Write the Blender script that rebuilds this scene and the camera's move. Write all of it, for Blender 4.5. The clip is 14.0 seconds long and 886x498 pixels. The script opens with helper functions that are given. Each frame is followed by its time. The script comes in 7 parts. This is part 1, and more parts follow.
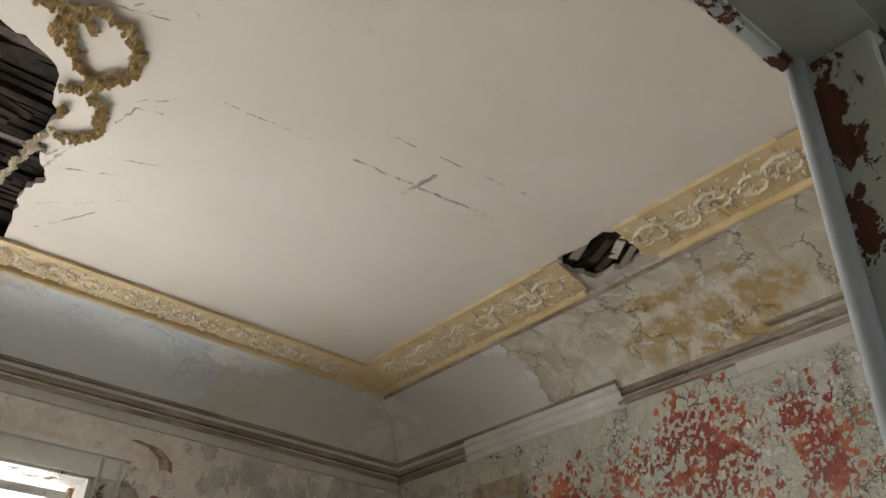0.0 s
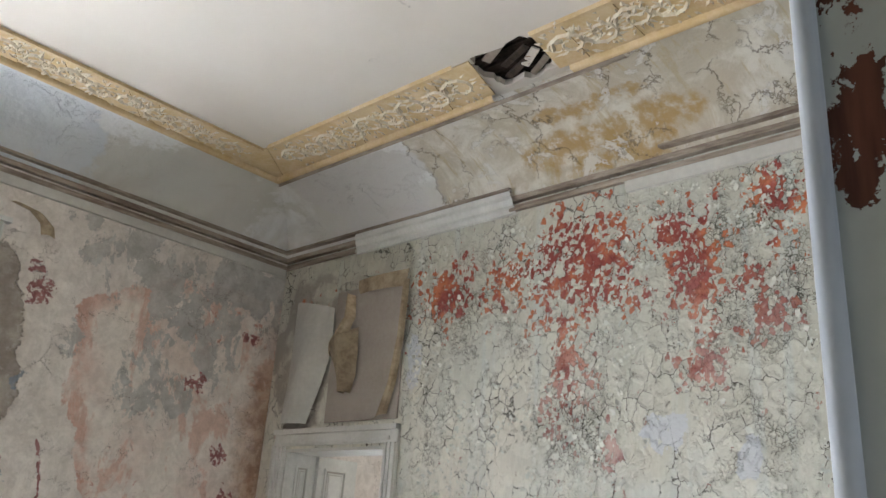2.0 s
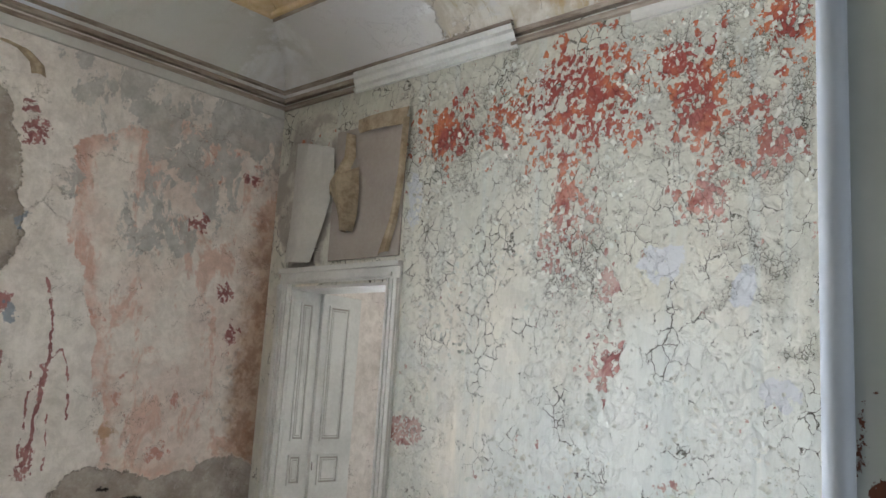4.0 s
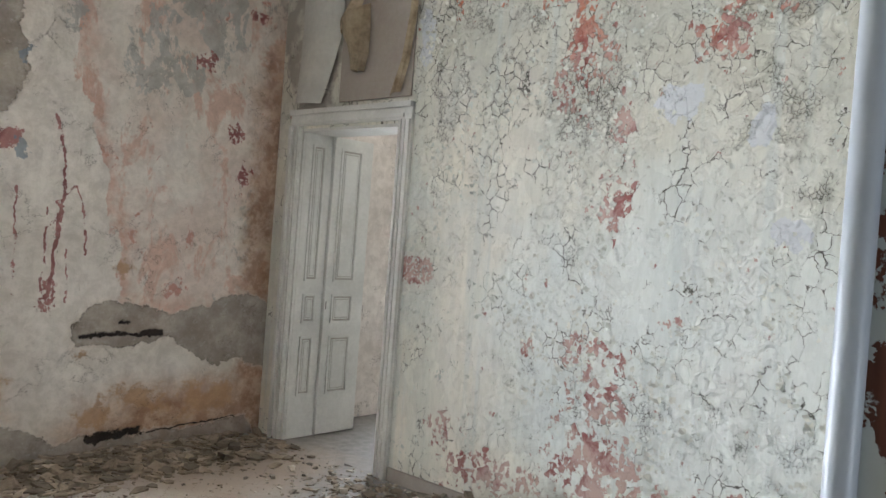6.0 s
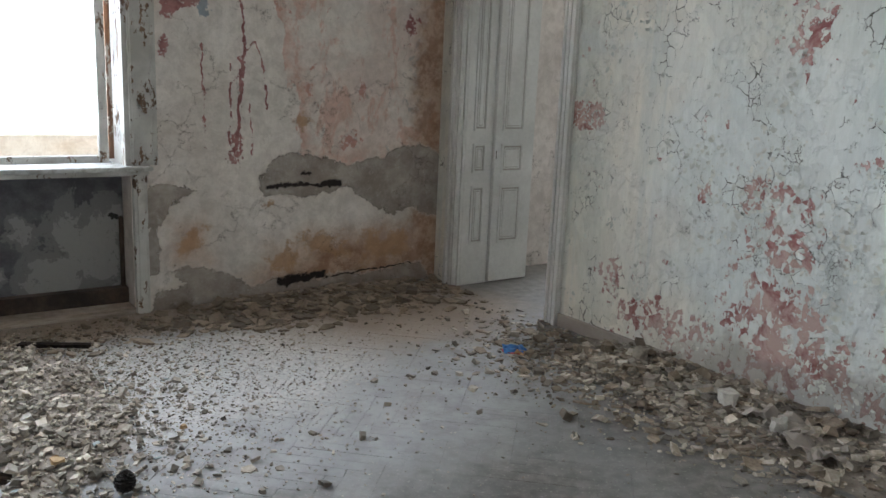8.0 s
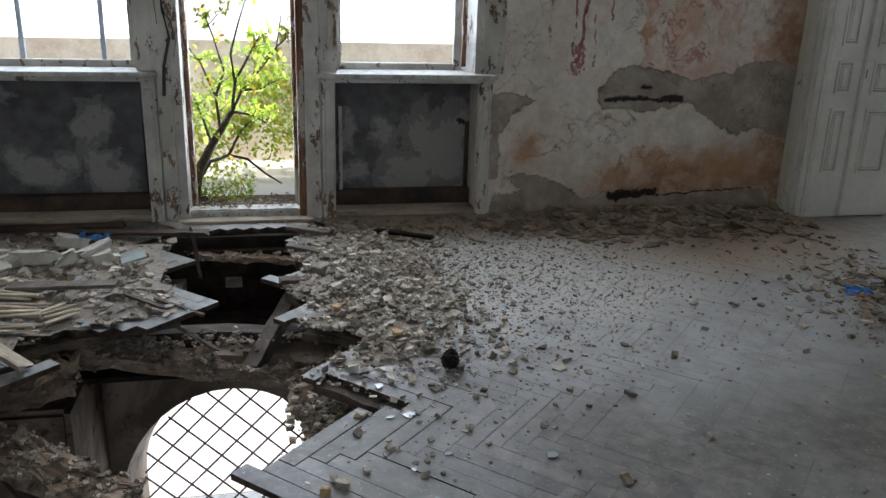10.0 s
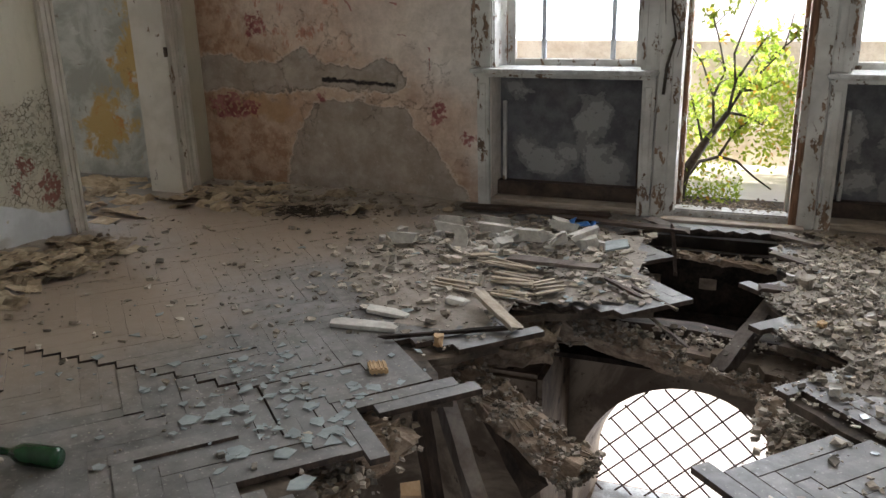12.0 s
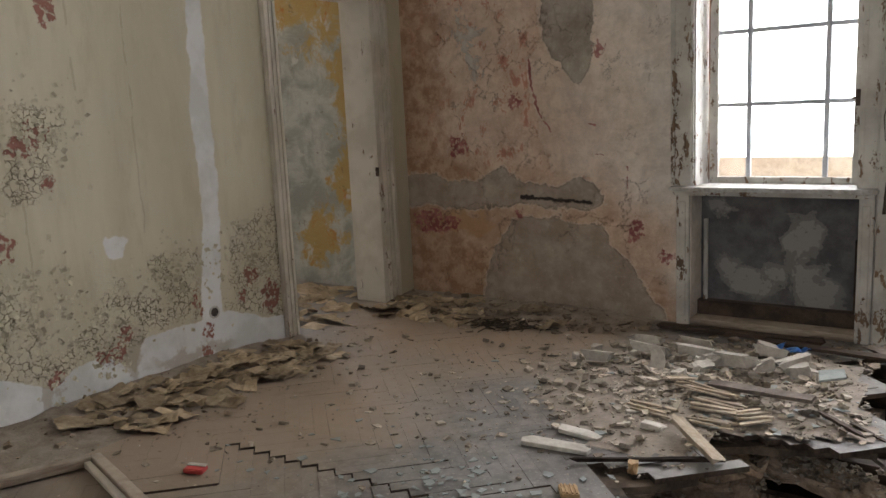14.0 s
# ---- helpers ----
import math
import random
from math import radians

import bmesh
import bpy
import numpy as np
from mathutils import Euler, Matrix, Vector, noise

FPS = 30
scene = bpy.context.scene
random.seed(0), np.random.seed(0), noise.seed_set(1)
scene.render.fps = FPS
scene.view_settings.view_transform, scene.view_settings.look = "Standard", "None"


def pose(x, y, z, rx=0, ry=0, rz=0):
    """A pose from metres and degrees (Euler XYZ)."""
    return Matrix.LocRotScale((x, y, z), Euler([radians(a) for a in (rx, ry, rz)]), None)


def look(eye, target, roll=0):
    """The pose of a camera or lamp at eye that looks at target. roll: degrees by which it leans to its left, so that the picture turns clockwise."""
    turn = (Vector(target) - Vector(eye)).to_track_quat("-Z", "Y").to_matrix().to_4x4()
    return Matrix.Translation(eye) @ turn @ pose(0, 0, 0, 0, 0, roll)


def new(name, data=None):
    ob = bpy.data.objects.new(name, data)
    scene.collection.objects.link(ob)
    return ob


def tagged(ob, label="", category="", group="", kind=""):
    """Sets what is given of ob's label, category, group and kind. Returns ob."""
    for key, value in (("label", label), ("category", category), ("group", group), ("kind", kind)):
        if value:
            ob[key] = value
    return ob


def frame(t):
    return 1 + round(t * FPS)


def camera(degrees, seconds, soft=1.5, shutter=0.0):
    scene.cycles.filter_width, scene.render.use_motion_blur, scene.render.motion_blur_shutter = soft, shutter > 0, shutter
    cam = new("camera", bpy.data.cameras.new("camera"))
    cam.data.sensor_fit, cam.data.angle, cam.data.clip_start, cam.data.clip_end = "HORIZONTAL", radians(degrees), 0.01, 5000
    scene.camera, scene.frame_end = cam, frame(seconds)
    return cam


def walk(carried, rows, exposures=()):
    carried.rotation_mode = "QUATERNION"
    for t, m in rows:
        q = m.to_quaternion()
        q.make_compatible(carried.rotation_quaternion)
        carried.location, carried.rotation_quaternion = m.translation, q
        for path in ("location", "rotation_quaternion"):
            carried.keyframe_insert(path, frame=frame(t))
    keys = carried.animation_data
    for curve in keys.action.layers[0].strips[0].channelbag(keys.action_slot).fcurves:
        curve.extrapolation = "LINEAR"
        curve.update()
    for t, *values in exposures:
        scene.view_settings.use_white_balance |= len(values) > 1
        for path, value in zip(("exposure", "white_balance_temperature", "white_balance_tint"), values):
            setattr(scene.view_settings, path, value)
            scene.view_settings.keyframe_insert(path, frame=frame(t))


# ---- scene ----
cam = camera(57.1, 14.0)
PATH = [
    (0, (0.415, 0.04, 1.81), (1.444, 1.371, 2.892), 2.2),
    (0.5, (0.414, 0.06, 1.806), (1.576, 1.308, 2.852), 3.0),
    (1, (0.407, 0.071, 1.788), (1.64, 1.278, 2.798), 4.3),
    (1.5, (0.408, 0.079, 1.75), (1.728, 1.345, 2.561), 4.1),
    (2, (0.405, 0.093, 1.734), (1.776, 1.381, 2.413), 4.1),
    (2.5, (0.414, 0.096, 1.725), (1.819, 1.404, 2.287), 4.0),
    (3, (0.424, 0.097, 1.715), (1.846, 1.414, 2.206), 4.0),
    (3.2, (0.431, 0.096, 1.712), (1.857, 1.421, 2.169), 3.9),
    (5.3, (0.452, 0.116, 1.589), (1.932, 1.457, 1.689), 4.1),
    (5.5, (0.455, 0.113, 1.587), (1.933, 1.459, 1.648), 4.3),
    (6, (0.472, 0.117, 1.574), (1.937, 1.478, 1.548), 4.3),
    (6.5, (0.492, 0.118, 1.566), (1.937, 1.496, 1.448), 4.3),
    (7, (0.481, 0.124, 1.547), (1.858, 1.555, 1.307), 4.1),
    (7.2, (0.487, 0.125, 1.54), (1.834, 1.577, 1.261), 3.9),
    (9.3, (0.562, 0.084, 1.508), (1.207, 1.898, 0.967), 1.8),
    (9.5, (0.548, 0.076, 1.506), (1.129, 1.905, 0.944), 2.2),
    (10, (0.536, 0.062, 1.504), (0.924, 1.923, 0.88), 1.8),
    (10.5, (0.508, 0.062, 1.489), (0.633, 1.948, 0.836), 1.3),
    (11, (0.477, 0.047, 1.482), (0.295, 1.925, 0.818), 0.7),
    (11.5, (0.469, 0.02, 1.481), (0.034, 1.854, 0.813), -0.2),
    (12, (0.468, 0.01, 1.469), (-0.238, 1.777, 0.854), -1.3),
    (12.5, (0.474, -0.013, 1.484), (-0.449, 1.68, 0.952), -2.0),
    (13, (0.472, -0.024, 1.499), (-0.619, 1.594, 1.062), -2.8),
    (13.5, (0.474, -0.025, 1.503), (-0.656, 1.58, 1.117), -2.6),
    (14, (0.472, -0.03, 1.515), (-0.667, 1.579, 1.177), -2.7),
]
# stops, then the white balance, as the clip's camera changes them on the way
EXPOSURES = [(0.0, 0.9, 7100, 14), (1.0, 1.34, 6600, 14), (2.0, 1.57, 6300, 14), (3.0, 1.65, 6150, 14), (5.5, 1.70, 6200, 13), (7.0, 1.59, 6150, 13), (8.0, 1.1, 6000, 12),
             (9.5, 0.45, 5900, 11), (11.0, 0.75, 6200, 13), (12.5, 0.85, 6600, 16), (14.0, 0.95, 6900, 18)]
walk(cam, [(t, look(eye, target, roll)) for t, eye, target, roll in PATH], EXPOSURES)

# ---- daylight ----
SUN_ELEV, SUN_AZ = radians(52), radians(-100)   # azimuth from +y towards +x
world = bpy.data.worlds.new("sky")
scene.world = world
world.use_nodes = True
wn = world.node_tree.nodes
sky = wn.new("ShaderNodeTexSky")
sky.sky_type, sky.sun_disc = "NISHITA", False
sky.sun_elevation, sky.sun_rotation = SUN_ELEV, SUN_AZ
sky.dust_density = 2.5
world.node_tree.links.new(sky.outputs[0], wn["Background"].inputs[0])
wn["Background"].inputs[1].default_value = 0.15
sun_lamp = bpy.data.lights.new("sun", "SUN")
sun_lamp.energy, sun_lamp.angle, sun_lamp.color = 5.0, radians(0.53), (1.0, 0.93, 0.82)
sun_from = Vector((math.sin(SUN_AZ) * math.cos(SUN_ELEV), math.cos(SUN_AZ) * math.cos(SUN_ELEV), math.sin(SUN_ELEV)))
new("sun", sun_lamp).matrix_world = look(sun_from * 30, (0, 0, 0))


def window_light(name, x, y, z, w, h, rx, watts, color=(0.88, 0.95, 1.0)):
    """Sky light that comes in through an opening."""
    lamp = bpy.data.lights.new(name, "AREA")
    lamp.shape, lamp.size, lamp.size_y, lamp.energy, lamp.color = "RECTANGLE", w, h, watts, color
    new(name, lamp).matrix_world = pose(x, y, z, rx, 0, 0)


# sky light standing in the openings of the window wall (facing into the rooms)
window_light("light_window_left", -0.76, 5.72, 2.15, 0.98, 2.1, -90, 38)
window_light("light_window_right", 1.33, 5.72, 2.15, 0.80, 2.1, -90, 34)
window_light("light_balcony_door", 0.30, 5.72, 1.75, 0.66, 2.9, -90, 39)
# windows of the next rooms: out of view, added to brighten what the doors show
window_light("light_next_east", 6.3, 5.72, 2.05, 1.3, 2.2, -90, 80)
window_light("light_next_west", -6.3, 5.72, 2.05, 1.3, 2.2, -90, 110)
# fill from behind, in an unseen opening added to the back room
window_light("light_back_room", 0.9, -2.98, 1.9, 1.5, 2.0, 90, 12)
# fill for the pier below, in an unseen opening added to the south wall
window_light("light_lower_fill", -0.6, 0.36, -1.75, 1.3, 1.6, 90, 9)
# sky light in the arched window of the room below
window_light("light_arch", 0.17, 5.66, -1.85, 1.2, 0.9, -90, 6)

# ---- materials ----
class Nodes:
    """Short hand for building a node tree."""

    def __init__(self, name, rough=0.8, metal=0.0):
        self.mat = bpy.data.materials.new(name)
        self.mat.use_nodes = True
        self.tree = self.mat.node_tree
        self.bsdf = self.tree.nodes["Principled BSDF"]
        self.bsdf.inputs["Roughness"].default_value = rough
        self.bsdf.inputs["Metallic"].default_value = metal
        self.pos = self.tree.nodes.new("ShaderNodeNewGeometry").outputs["Position"]

    def link(self, value, socket):
        if isinstance(value, bpy.types.NodeSocket):
            self.tree.links.new(value, socket)
        elif isinstance(value, (tuple, list)):
            socket.default_value = (*value, 1.0) if len(socket.default_value) == 4 and len(value) == 3 else tuple(value)
        else:
            socket.default_value = value

    def stretch(self, scale, at=(0, 0, 0), vec=None):
        """Position times scale plus at."""
        n = self.tree.nodes.new("ShaderNodeVectorMath")
        n.operation = "MULTIPLY_ADD"
        self.link(vec if vec is not None else self.pos, n.inputs[0])
        n.inputs[1].default_value, n.inputs[2].default_value = scale, at
        return n.outputs[0]

    def noise(self, scale, detail=5.0, rough=0.55, warp=0.0, vec=None, color=False):
        n = self.tree.nodes.new("ShaderNodeTexNoise")
        self.link(vec if vec is not None else self.pos, n.inputs["Vector"])
        n.inputs["Scale"].default_value, n.inputs["Detail"].default_value = scale, detail
        n.inputs["Roughness"].default_value, n.inputs["Distortion"].default_value = rough, warp
        return n.outputs["Color" if color else "Fac"]

    def cells(self, scale, feature="F1", vec=None, out="Distance", rand=1.0):
        n = self.tree.nodes.new("ShaderNodeTexVoronoi")
        n.feature = feature
        self.link(vec if vec is not None else self.pos, n.inputs["Vector"])
        n.inputs["Scale"].default_value, n.inputs["Randomness"].default_value = scale, rand
        return n.outputs[out]

    def calc(self, op, a, b=0.0, c=0.0, clamp=False):
        n = self.tree.nodes.new("ShaderNodeMath")
        n.operation, n.use_clamp = op, clamp
        for v, s in zip((a, b, c), n.inputs):
            self.link(v, s)
        return n.outputs[0]

    def ramp(self, v, lo, hi, to_lo=0.0, to_hi=1.0, smooth=True):
        n = self.tree.nodes.new("ShaderNodeMapRange")
        n.interpolation_type = "SMOOTHSTEP" if smooth else "LINEAR"
        for val, s in zip((v, lo, hi, to_lo, to_hi), n.inputs):
            self.link(val, s)
        return n.outputs[0]

    def mix(self, fac, a, b, kind="MIX"):
        n = self.tree.nodes.new("ShaderNodeMix")
        n.data_type, n.blend_type = "RGBA", kind
        self.link(fac, n.inputs[0]), self.link(a, n.inputs[6]), self.link(b, n.inputs[7])
        return n.outputs[2]

    def axis(self, k):
        n = self.tree.nodes.new("ShaderNodeSeparateXYZ")
        self.link(self.pos, n.inputs[0])
        return n.outputs[k]

    def warped(self, scale, amount, vec=None):
        """Position pushed about by noise, for ragged edges."""
        base = vec if vec is not None else self.pos
        n = self.tree.nodes.new("ShaderNodeVectorMath")
        n.operation = "MULTIPLY_ADD"
        self.link(self.noise(scale, 6, 0.65, color=True), n.inputs[0])
        n.inputs[1].default_value = (amount * 2.6,) * 3
        self.link(base, n.inputs[2])
        m = self.tree.nodes.new("ShaderNodeVectorMath")
        self.link(n.outputs[0], m.inputs[0])
        m.operation, m.inputs[1].default_value = "ADD", (-amount * 1.3,) * 3
        return m.outputs[0]

    def blobs(self, spots, vec=None):
        """The highest of soft spots (centre, half sizes): 1 in a centre, 0 at the rim."""
        best = None
        for centre, size in spots:
            n = self.tree.nodes.new("ShaderNodeVectorMath")
            n.operation = "SUBTRACT"
            self.link(vec if vec is not None else self.pos, n.inputs[0])
            n.inputs[1].default_value = centre
            m = self.tree.nodes.new("ShaderNodeVectorMath")
            m.operation = "DIVIDE"
            self.link(n.outputs[0], m.inputs[0])
            m.inputs[1].default_value = size
            d = self.tree.nodes.new("ShaderNodeVectorMath")
            d.operation = "LENGTH"
            self.link(m.outputs[0], d.inputs[0])
            v = self.calc("SUBTRACT", 1.0, d.outputs["Value"], clamp=True)
            best = v if best is None else self.calc("MAXIMUM", best, v)
        return best

    def line(self, a, b, width, vec=None):
        """1 on the line from a to b, 0 at width from it."""
        a, b = Vector(a), Vector(b)
        d = b - a
        rel = self.tree.nodes.new("ShaderNodeVectorMath")
        rel.operation, rel.inputs[1].default_value = "SUBTRACT", a
        self.link(vec if vec is not None else self.pos, rel.inputs[0])
        dot = self.tree.nodes.new("ShaderNodeVectorMath")
        dot.operation, dot.inputs[1].default_value = "DOT_PRODUCT", d / d.length_squared
        self.link(rel.outputs[0], dot.inputs[0])
        t = self.calc("MAXIMUM", self.calc("MINIMUM", dot.outputs["Value"], 1.0), 0.0)
        on = self.tree.nodes.new("ShaderNodeVectorMath")
        on.operation, on.inputs[0].default_value = "SCALE", d
        self.link(t, on.inputs["Scale"])
        gap = self.tree.nodes.new("ShaderNodeVectorMath")
        gap.operation = "DISTANCE"
        self.link(rel.outputs[0], gap.inputs[0]), self.link(on.outputs[0], gap.inputs[1])
        return self.calc("SUBTRACT", 1.0, self.calc("DIVIDE", gap.outputs["Value"], width), clamp=True)

    def top(self, *values):
        best = values[0]
        for v in values[1:]:
            best = self.calc("MAXIMUM", best, v)
        return best

    def attr(self, name):
        """A value laid down over a wall's face: metres inside (+) or outside (-) a patch."""
        n = self.tree.nodes.new("ShaderNodeAttribute")
        n.attribute_name = name
        return n.outputs["Fac"]

    def ragged(self, name, scale, amount, detail=8, rough=0.7, stretch=(1, 1, 1)):
        """A patch's distance with its edge torn by noise."""
        t = self.noise(scale, detail, rough, 0.3, self.stretch(stretch))
        return self.calc("ADD", self.attr(name), self.calc("MULTIPLY", self.calc("SUBTRACT", t, 0.5), amount))

    def object_random(self):
        return self.tree.nodes.new("ShaderNodeObjectInfo").outputs["Random"]

    def island_random(self):
        return self.tree.nodes.new("ShaderNodeNewGeometry").outputs["Random Per Island"]

    def done(self, color, bump=None, strength=0.4, depth=0.01, rough=None, bump2=None, depth2=0.002):
        self.link(color, self.bsdf.inputs["Base Color"])
        if rough is not None:
            self.link(rough, self.bsdf.inputs["Roughness"])
        last = None
        for b, dist in ((bump, depth), (bump2, depth2)):
            if b is None:
                continue
            n = self.tree.nodes.new("ShaderNodeBump")
            n.inputs["Strength"].default_value, n.inputs["Distance"].default_value = strength, dist
            self.link(b, n.inputs["Height"])
            if last is not None:
                self.link(last, n.inputs["Normal"])
            last = n.outputs[0]
        if last is not None:
            self.link(last, self.bsdf.inputs["Normal"])
        return self.mat


def grainy(name, a, b, scale=6.0, fine=60.0, rough=0.85, depth=0.004, metal=0.0, stretch=(1, 1, 1), per_piece=0.0, island=False):
    """A plain worn surface between two colours, with grain and relief."""
    n = Nodes(name, rough, metal)
    v = n.stretch(stretch)
    big, small = n.noise(scale, 6, 0.6, 0.3, v), n.noise(fine, 4, 0.6, 0, v)
    f = n.calc("ADD", n.calc("MULTIPLY", big, 0.7), n.calc("MULTIPLY", small, 0.3))
    c = n.mix(n.ramp(f, 0.32, 0.68), a, b)
    if per_piece:
        r = n.island_random() if island else n.object_random()
        c = n.mix(1.0, c, n.mix(n.ramp(r, 0, 1, smooth=False), (1 - per_piece,) * 3, (1 + per_piece * 0.6,) * 3), "MULTIPLY")
    return n.done(c, f, 0.5, depth)


M = {}
M["white_wood"] = grainy("old white paint", (0.60, 0.59, 0.55), (0.76, 0.75, 0.71), 3, 40, 0.45, 0.002)
# near-black wood of the pit, the joists and the broken ceiling
M["charred"] = grainy("near-black wood", (0.008, 0.006, 0.005), (0.045, 0.032, 0.024), 9, 50, 0.9, 0.008, stretch=(1, 1, 1))
M["charred"].node_tree.nodes["Principled BSDF"].inputs["Specular IOR Level"].default_value = 0.15
M["grey_wood"] = grainy("grey broken wood", (0.07, 0.05, 0.038), (0.19, 0.155, 0.125), 8, 60, 0.85, 0.008, stretch=(1, 1, 0.3))
M["dark_wood"] = grainy("old dark wood", (0.025, 0.017, 0.012), (0.10, 0.065, 0.045), 5, 30, 0.8, 0.006, stretch=(1, 4, 1))
M["bare_wood"] = grainy("bare weathered wood", (0.19, 0.14, 0.105), (0.46, 0.39, 0.32), 6, 40, 0.8, 0.006, stretch=(0.4, 0.4, 3))
M["plain"] = grainy("plain plaster", (0.5, 0.48, 0.44), (0.62, 0.60, 0.55), 2, 30)
M["mould"] = grainy("buff painted plaster", (0.58, 0.41, 0.20), (0.69, 0.54, 0.34), 7, 50, 0.85, 0.004)
M["ornament"] = grainy("pale ornament plaster", (0.63, 0.52, 0.35), (0.78, 0.71, 0.59), 14, 60, 0.85, 0.003)
M["rose"] = grainy("ochre rose plaster", (0.36, 0.23, 0.09), (0.62, 0.48, 0.26), 14, 60, 0.85, 0.003)
M["rubble"] = grainy("plaster rubble", (0.23, 0.185, 0.135), (0.54, 0.48, 0.40), 8, 60, 0.95, 0.004, per_piece=0.65, island=True)
M["pit_rubble"] = grainy("brown pit rubble", (0.18, 0.14, 0.10), (0.48, 0.41, 0.33), 8, 60, 0.95, 0.004, per_piece=0.6, island=True)
M["rubble_brown"] = grainy("brown flakes", (0.16, 0.12, 0.08), (0.36, 0.29, 0.22), 8, 60, 0.95, 0.004, per_piece=0.5, island=True)
M["dust"] = grainy("dust heap", (0.20, 0.165, 0.13), (0.36, 0.31, 0.26), 9, 90, 0.95, 0.012)
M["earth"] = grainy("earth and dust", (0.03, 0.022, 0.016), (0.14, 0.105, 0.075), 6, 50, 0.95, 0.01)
M["stucco"] = grainy("sunlit parapet", (0.56, 0.47, 0.36), (0.82, 0.76, 0.66), 5, 40)
M["terrace"] = grainy("terrace concrete", (0.66, 0.63, 0.57), (0.78, 0.76, 0.70), 2, 30)
M["iron"] = grainy("rusted iron", (0.05, 0.035, 0.028), (0.12, 0.08, 0.06), 20, 90, 0.7, 0.002, 0.6)
M["sill_paint"] = grainy("dusty sill paint", (0.32, 0.30, 0.27), (0.62, 0.62, 0.59), 14, 60, 0.6, 0.004)
M["bead_paint"] = grainy("smooth white bead paint", (0.40, 0.43, 0.46), (0.48, 0.51, 0.54), 3, 30, 0.35, 0.001)
M["soffit"] = grainy("grey green soffit paint", (0.40, 0.42, 0.37), (0.48, 0.50, 0.44), 3, 30, 0.5, 0.001)


def cellar():
    n = Nodes("stained cellar plaster", 0.9)
    a = n.noise(2.2, 7, 0.65, 0.6)
    c = n.mix(n.ramp(a, 0.40, 0.62), (0.15, 0.105, 0.075), (0.34, 0.265, 0.195))
    c = n.mix(n.ramp(n.noise(5, 6, 0.7, 0.4), 0.60, 0.63), c, (0.09, 0.06, 0.04))
    return n.done(c, n.noise(12, 6), 0.6, 0.02)


M["cellar"] = cellar()


def ceiling_paint():
    n = Nodes("cracked cream ceiling", 0.9)
    c = n.mix(n.ramp(n.noise(0.7, 4), 0.35, 0.65), (0.62, 0.56, 0.485), (0.68, 0.625, 0.555))
    w = n.warped(5, 0.02)
    fine = n.warped(18, 0.012, w)
    cracks = n.top(n.line((1.85, 2.57, ZCEIL), (2.62, 2.50, ZCEIL), 0.012, fine), n.line((1.90, 2.33, ZCEIL), (2.60, 2.25, ZCEIL), 0.007, fine), n.line((1.23, 2.61, ZCEIL), (1.65, 2.58, ZCEIL), 0.006, fine), n.line((2.16, 2.62, ZCEIL), (2.20, 2.42, ZCEIL), 0.02, fine),
                   n.line((0.9, 3.35, ZCEIL), (1.2, 3.2, ZCEIL), 0.006, fine), n.line((0.75, 3.5, ZCEIL), (0.9, 3.1, ZCEIL), 0.010, fine), n.line((0.85, 3.9, ZCEIL), (1.25, 3.5, ZCEIL), 0.005, fine),
                   n.line((0.95, 2.85, ZCEIL), (1.1, 2.7, ZCEIL), 0.006, fine), n.line((0.75, 2.35, ZCEIL), (1.05, 2.0, ZCEIL), 0.006, fine), n.line((0.8, 2.2, ZCEIL), (0.95, 2.25, ZCEIL), 0.006, fine),
                   n.line((1.45, 1.35, ZCEIL), (1.6, 1.25, ZCEIL), 0.006, fine),
                   n.line((0.77, 3.69, ZCEIL), (0.79, 3.50, ZCEIL), 0.016, fine), n.line((0.79, 3.50, ZCEIL), (0.83, 3.33, ZCEIL), 0.013, fine), n.line((0.79, 3.55, ZCEIL), (1.08, 3.40, ZCEIL), 0.009, fine), n.line((0.93, 3.04, ZCEIL), (0.96, 2.89, ZCEIL), 0.009, fine), n.line((0.96, 2.89, ZCEIL), (1.06, 2.85, ZCEIL), 0.008, fine),
                   n.line((0.90, 4.13, ZCEIL), (1.13, 3.71, ZCEIL), 0.009, fine), n.line((0.68, 2.40, ZCEIL), (0.87, 2.34, ZCEIL), 0.008, fine), n.line((0.80, 2.35, ZCEIL), (0.87, 2.23, ZCEIL), 0.008, fine))
    far = n.cells(0.9, "DISTANCE_TO_EDGE", n.warped(3, 0.35))
    hair = n.calc("MULTIPLY", n.ramp(far, 0.0, 0.0035, 1, 0), n.ramp(n.noise(1.7, 3), 0.56, 0.66))
    mark = n.calc("MAXIMUM", n.ramp(cracks, 0.1, 0.7), hair)
    mark = n.calc("MULTIPLY", mark, n.ramp(n.noise(9, 4), 0.38, 0.55))
    c = n.mix(n.calc("MULTIPLY", mark, 0.75), c, (0.16, 0.12, 0.09))
    return n.done(c, n.calc("SUBTRACT", n.noise(25, 4), mark), 0.3, 0.004)


ZCEIL = 4.12
M["ceiling"] = ceiling_paint()


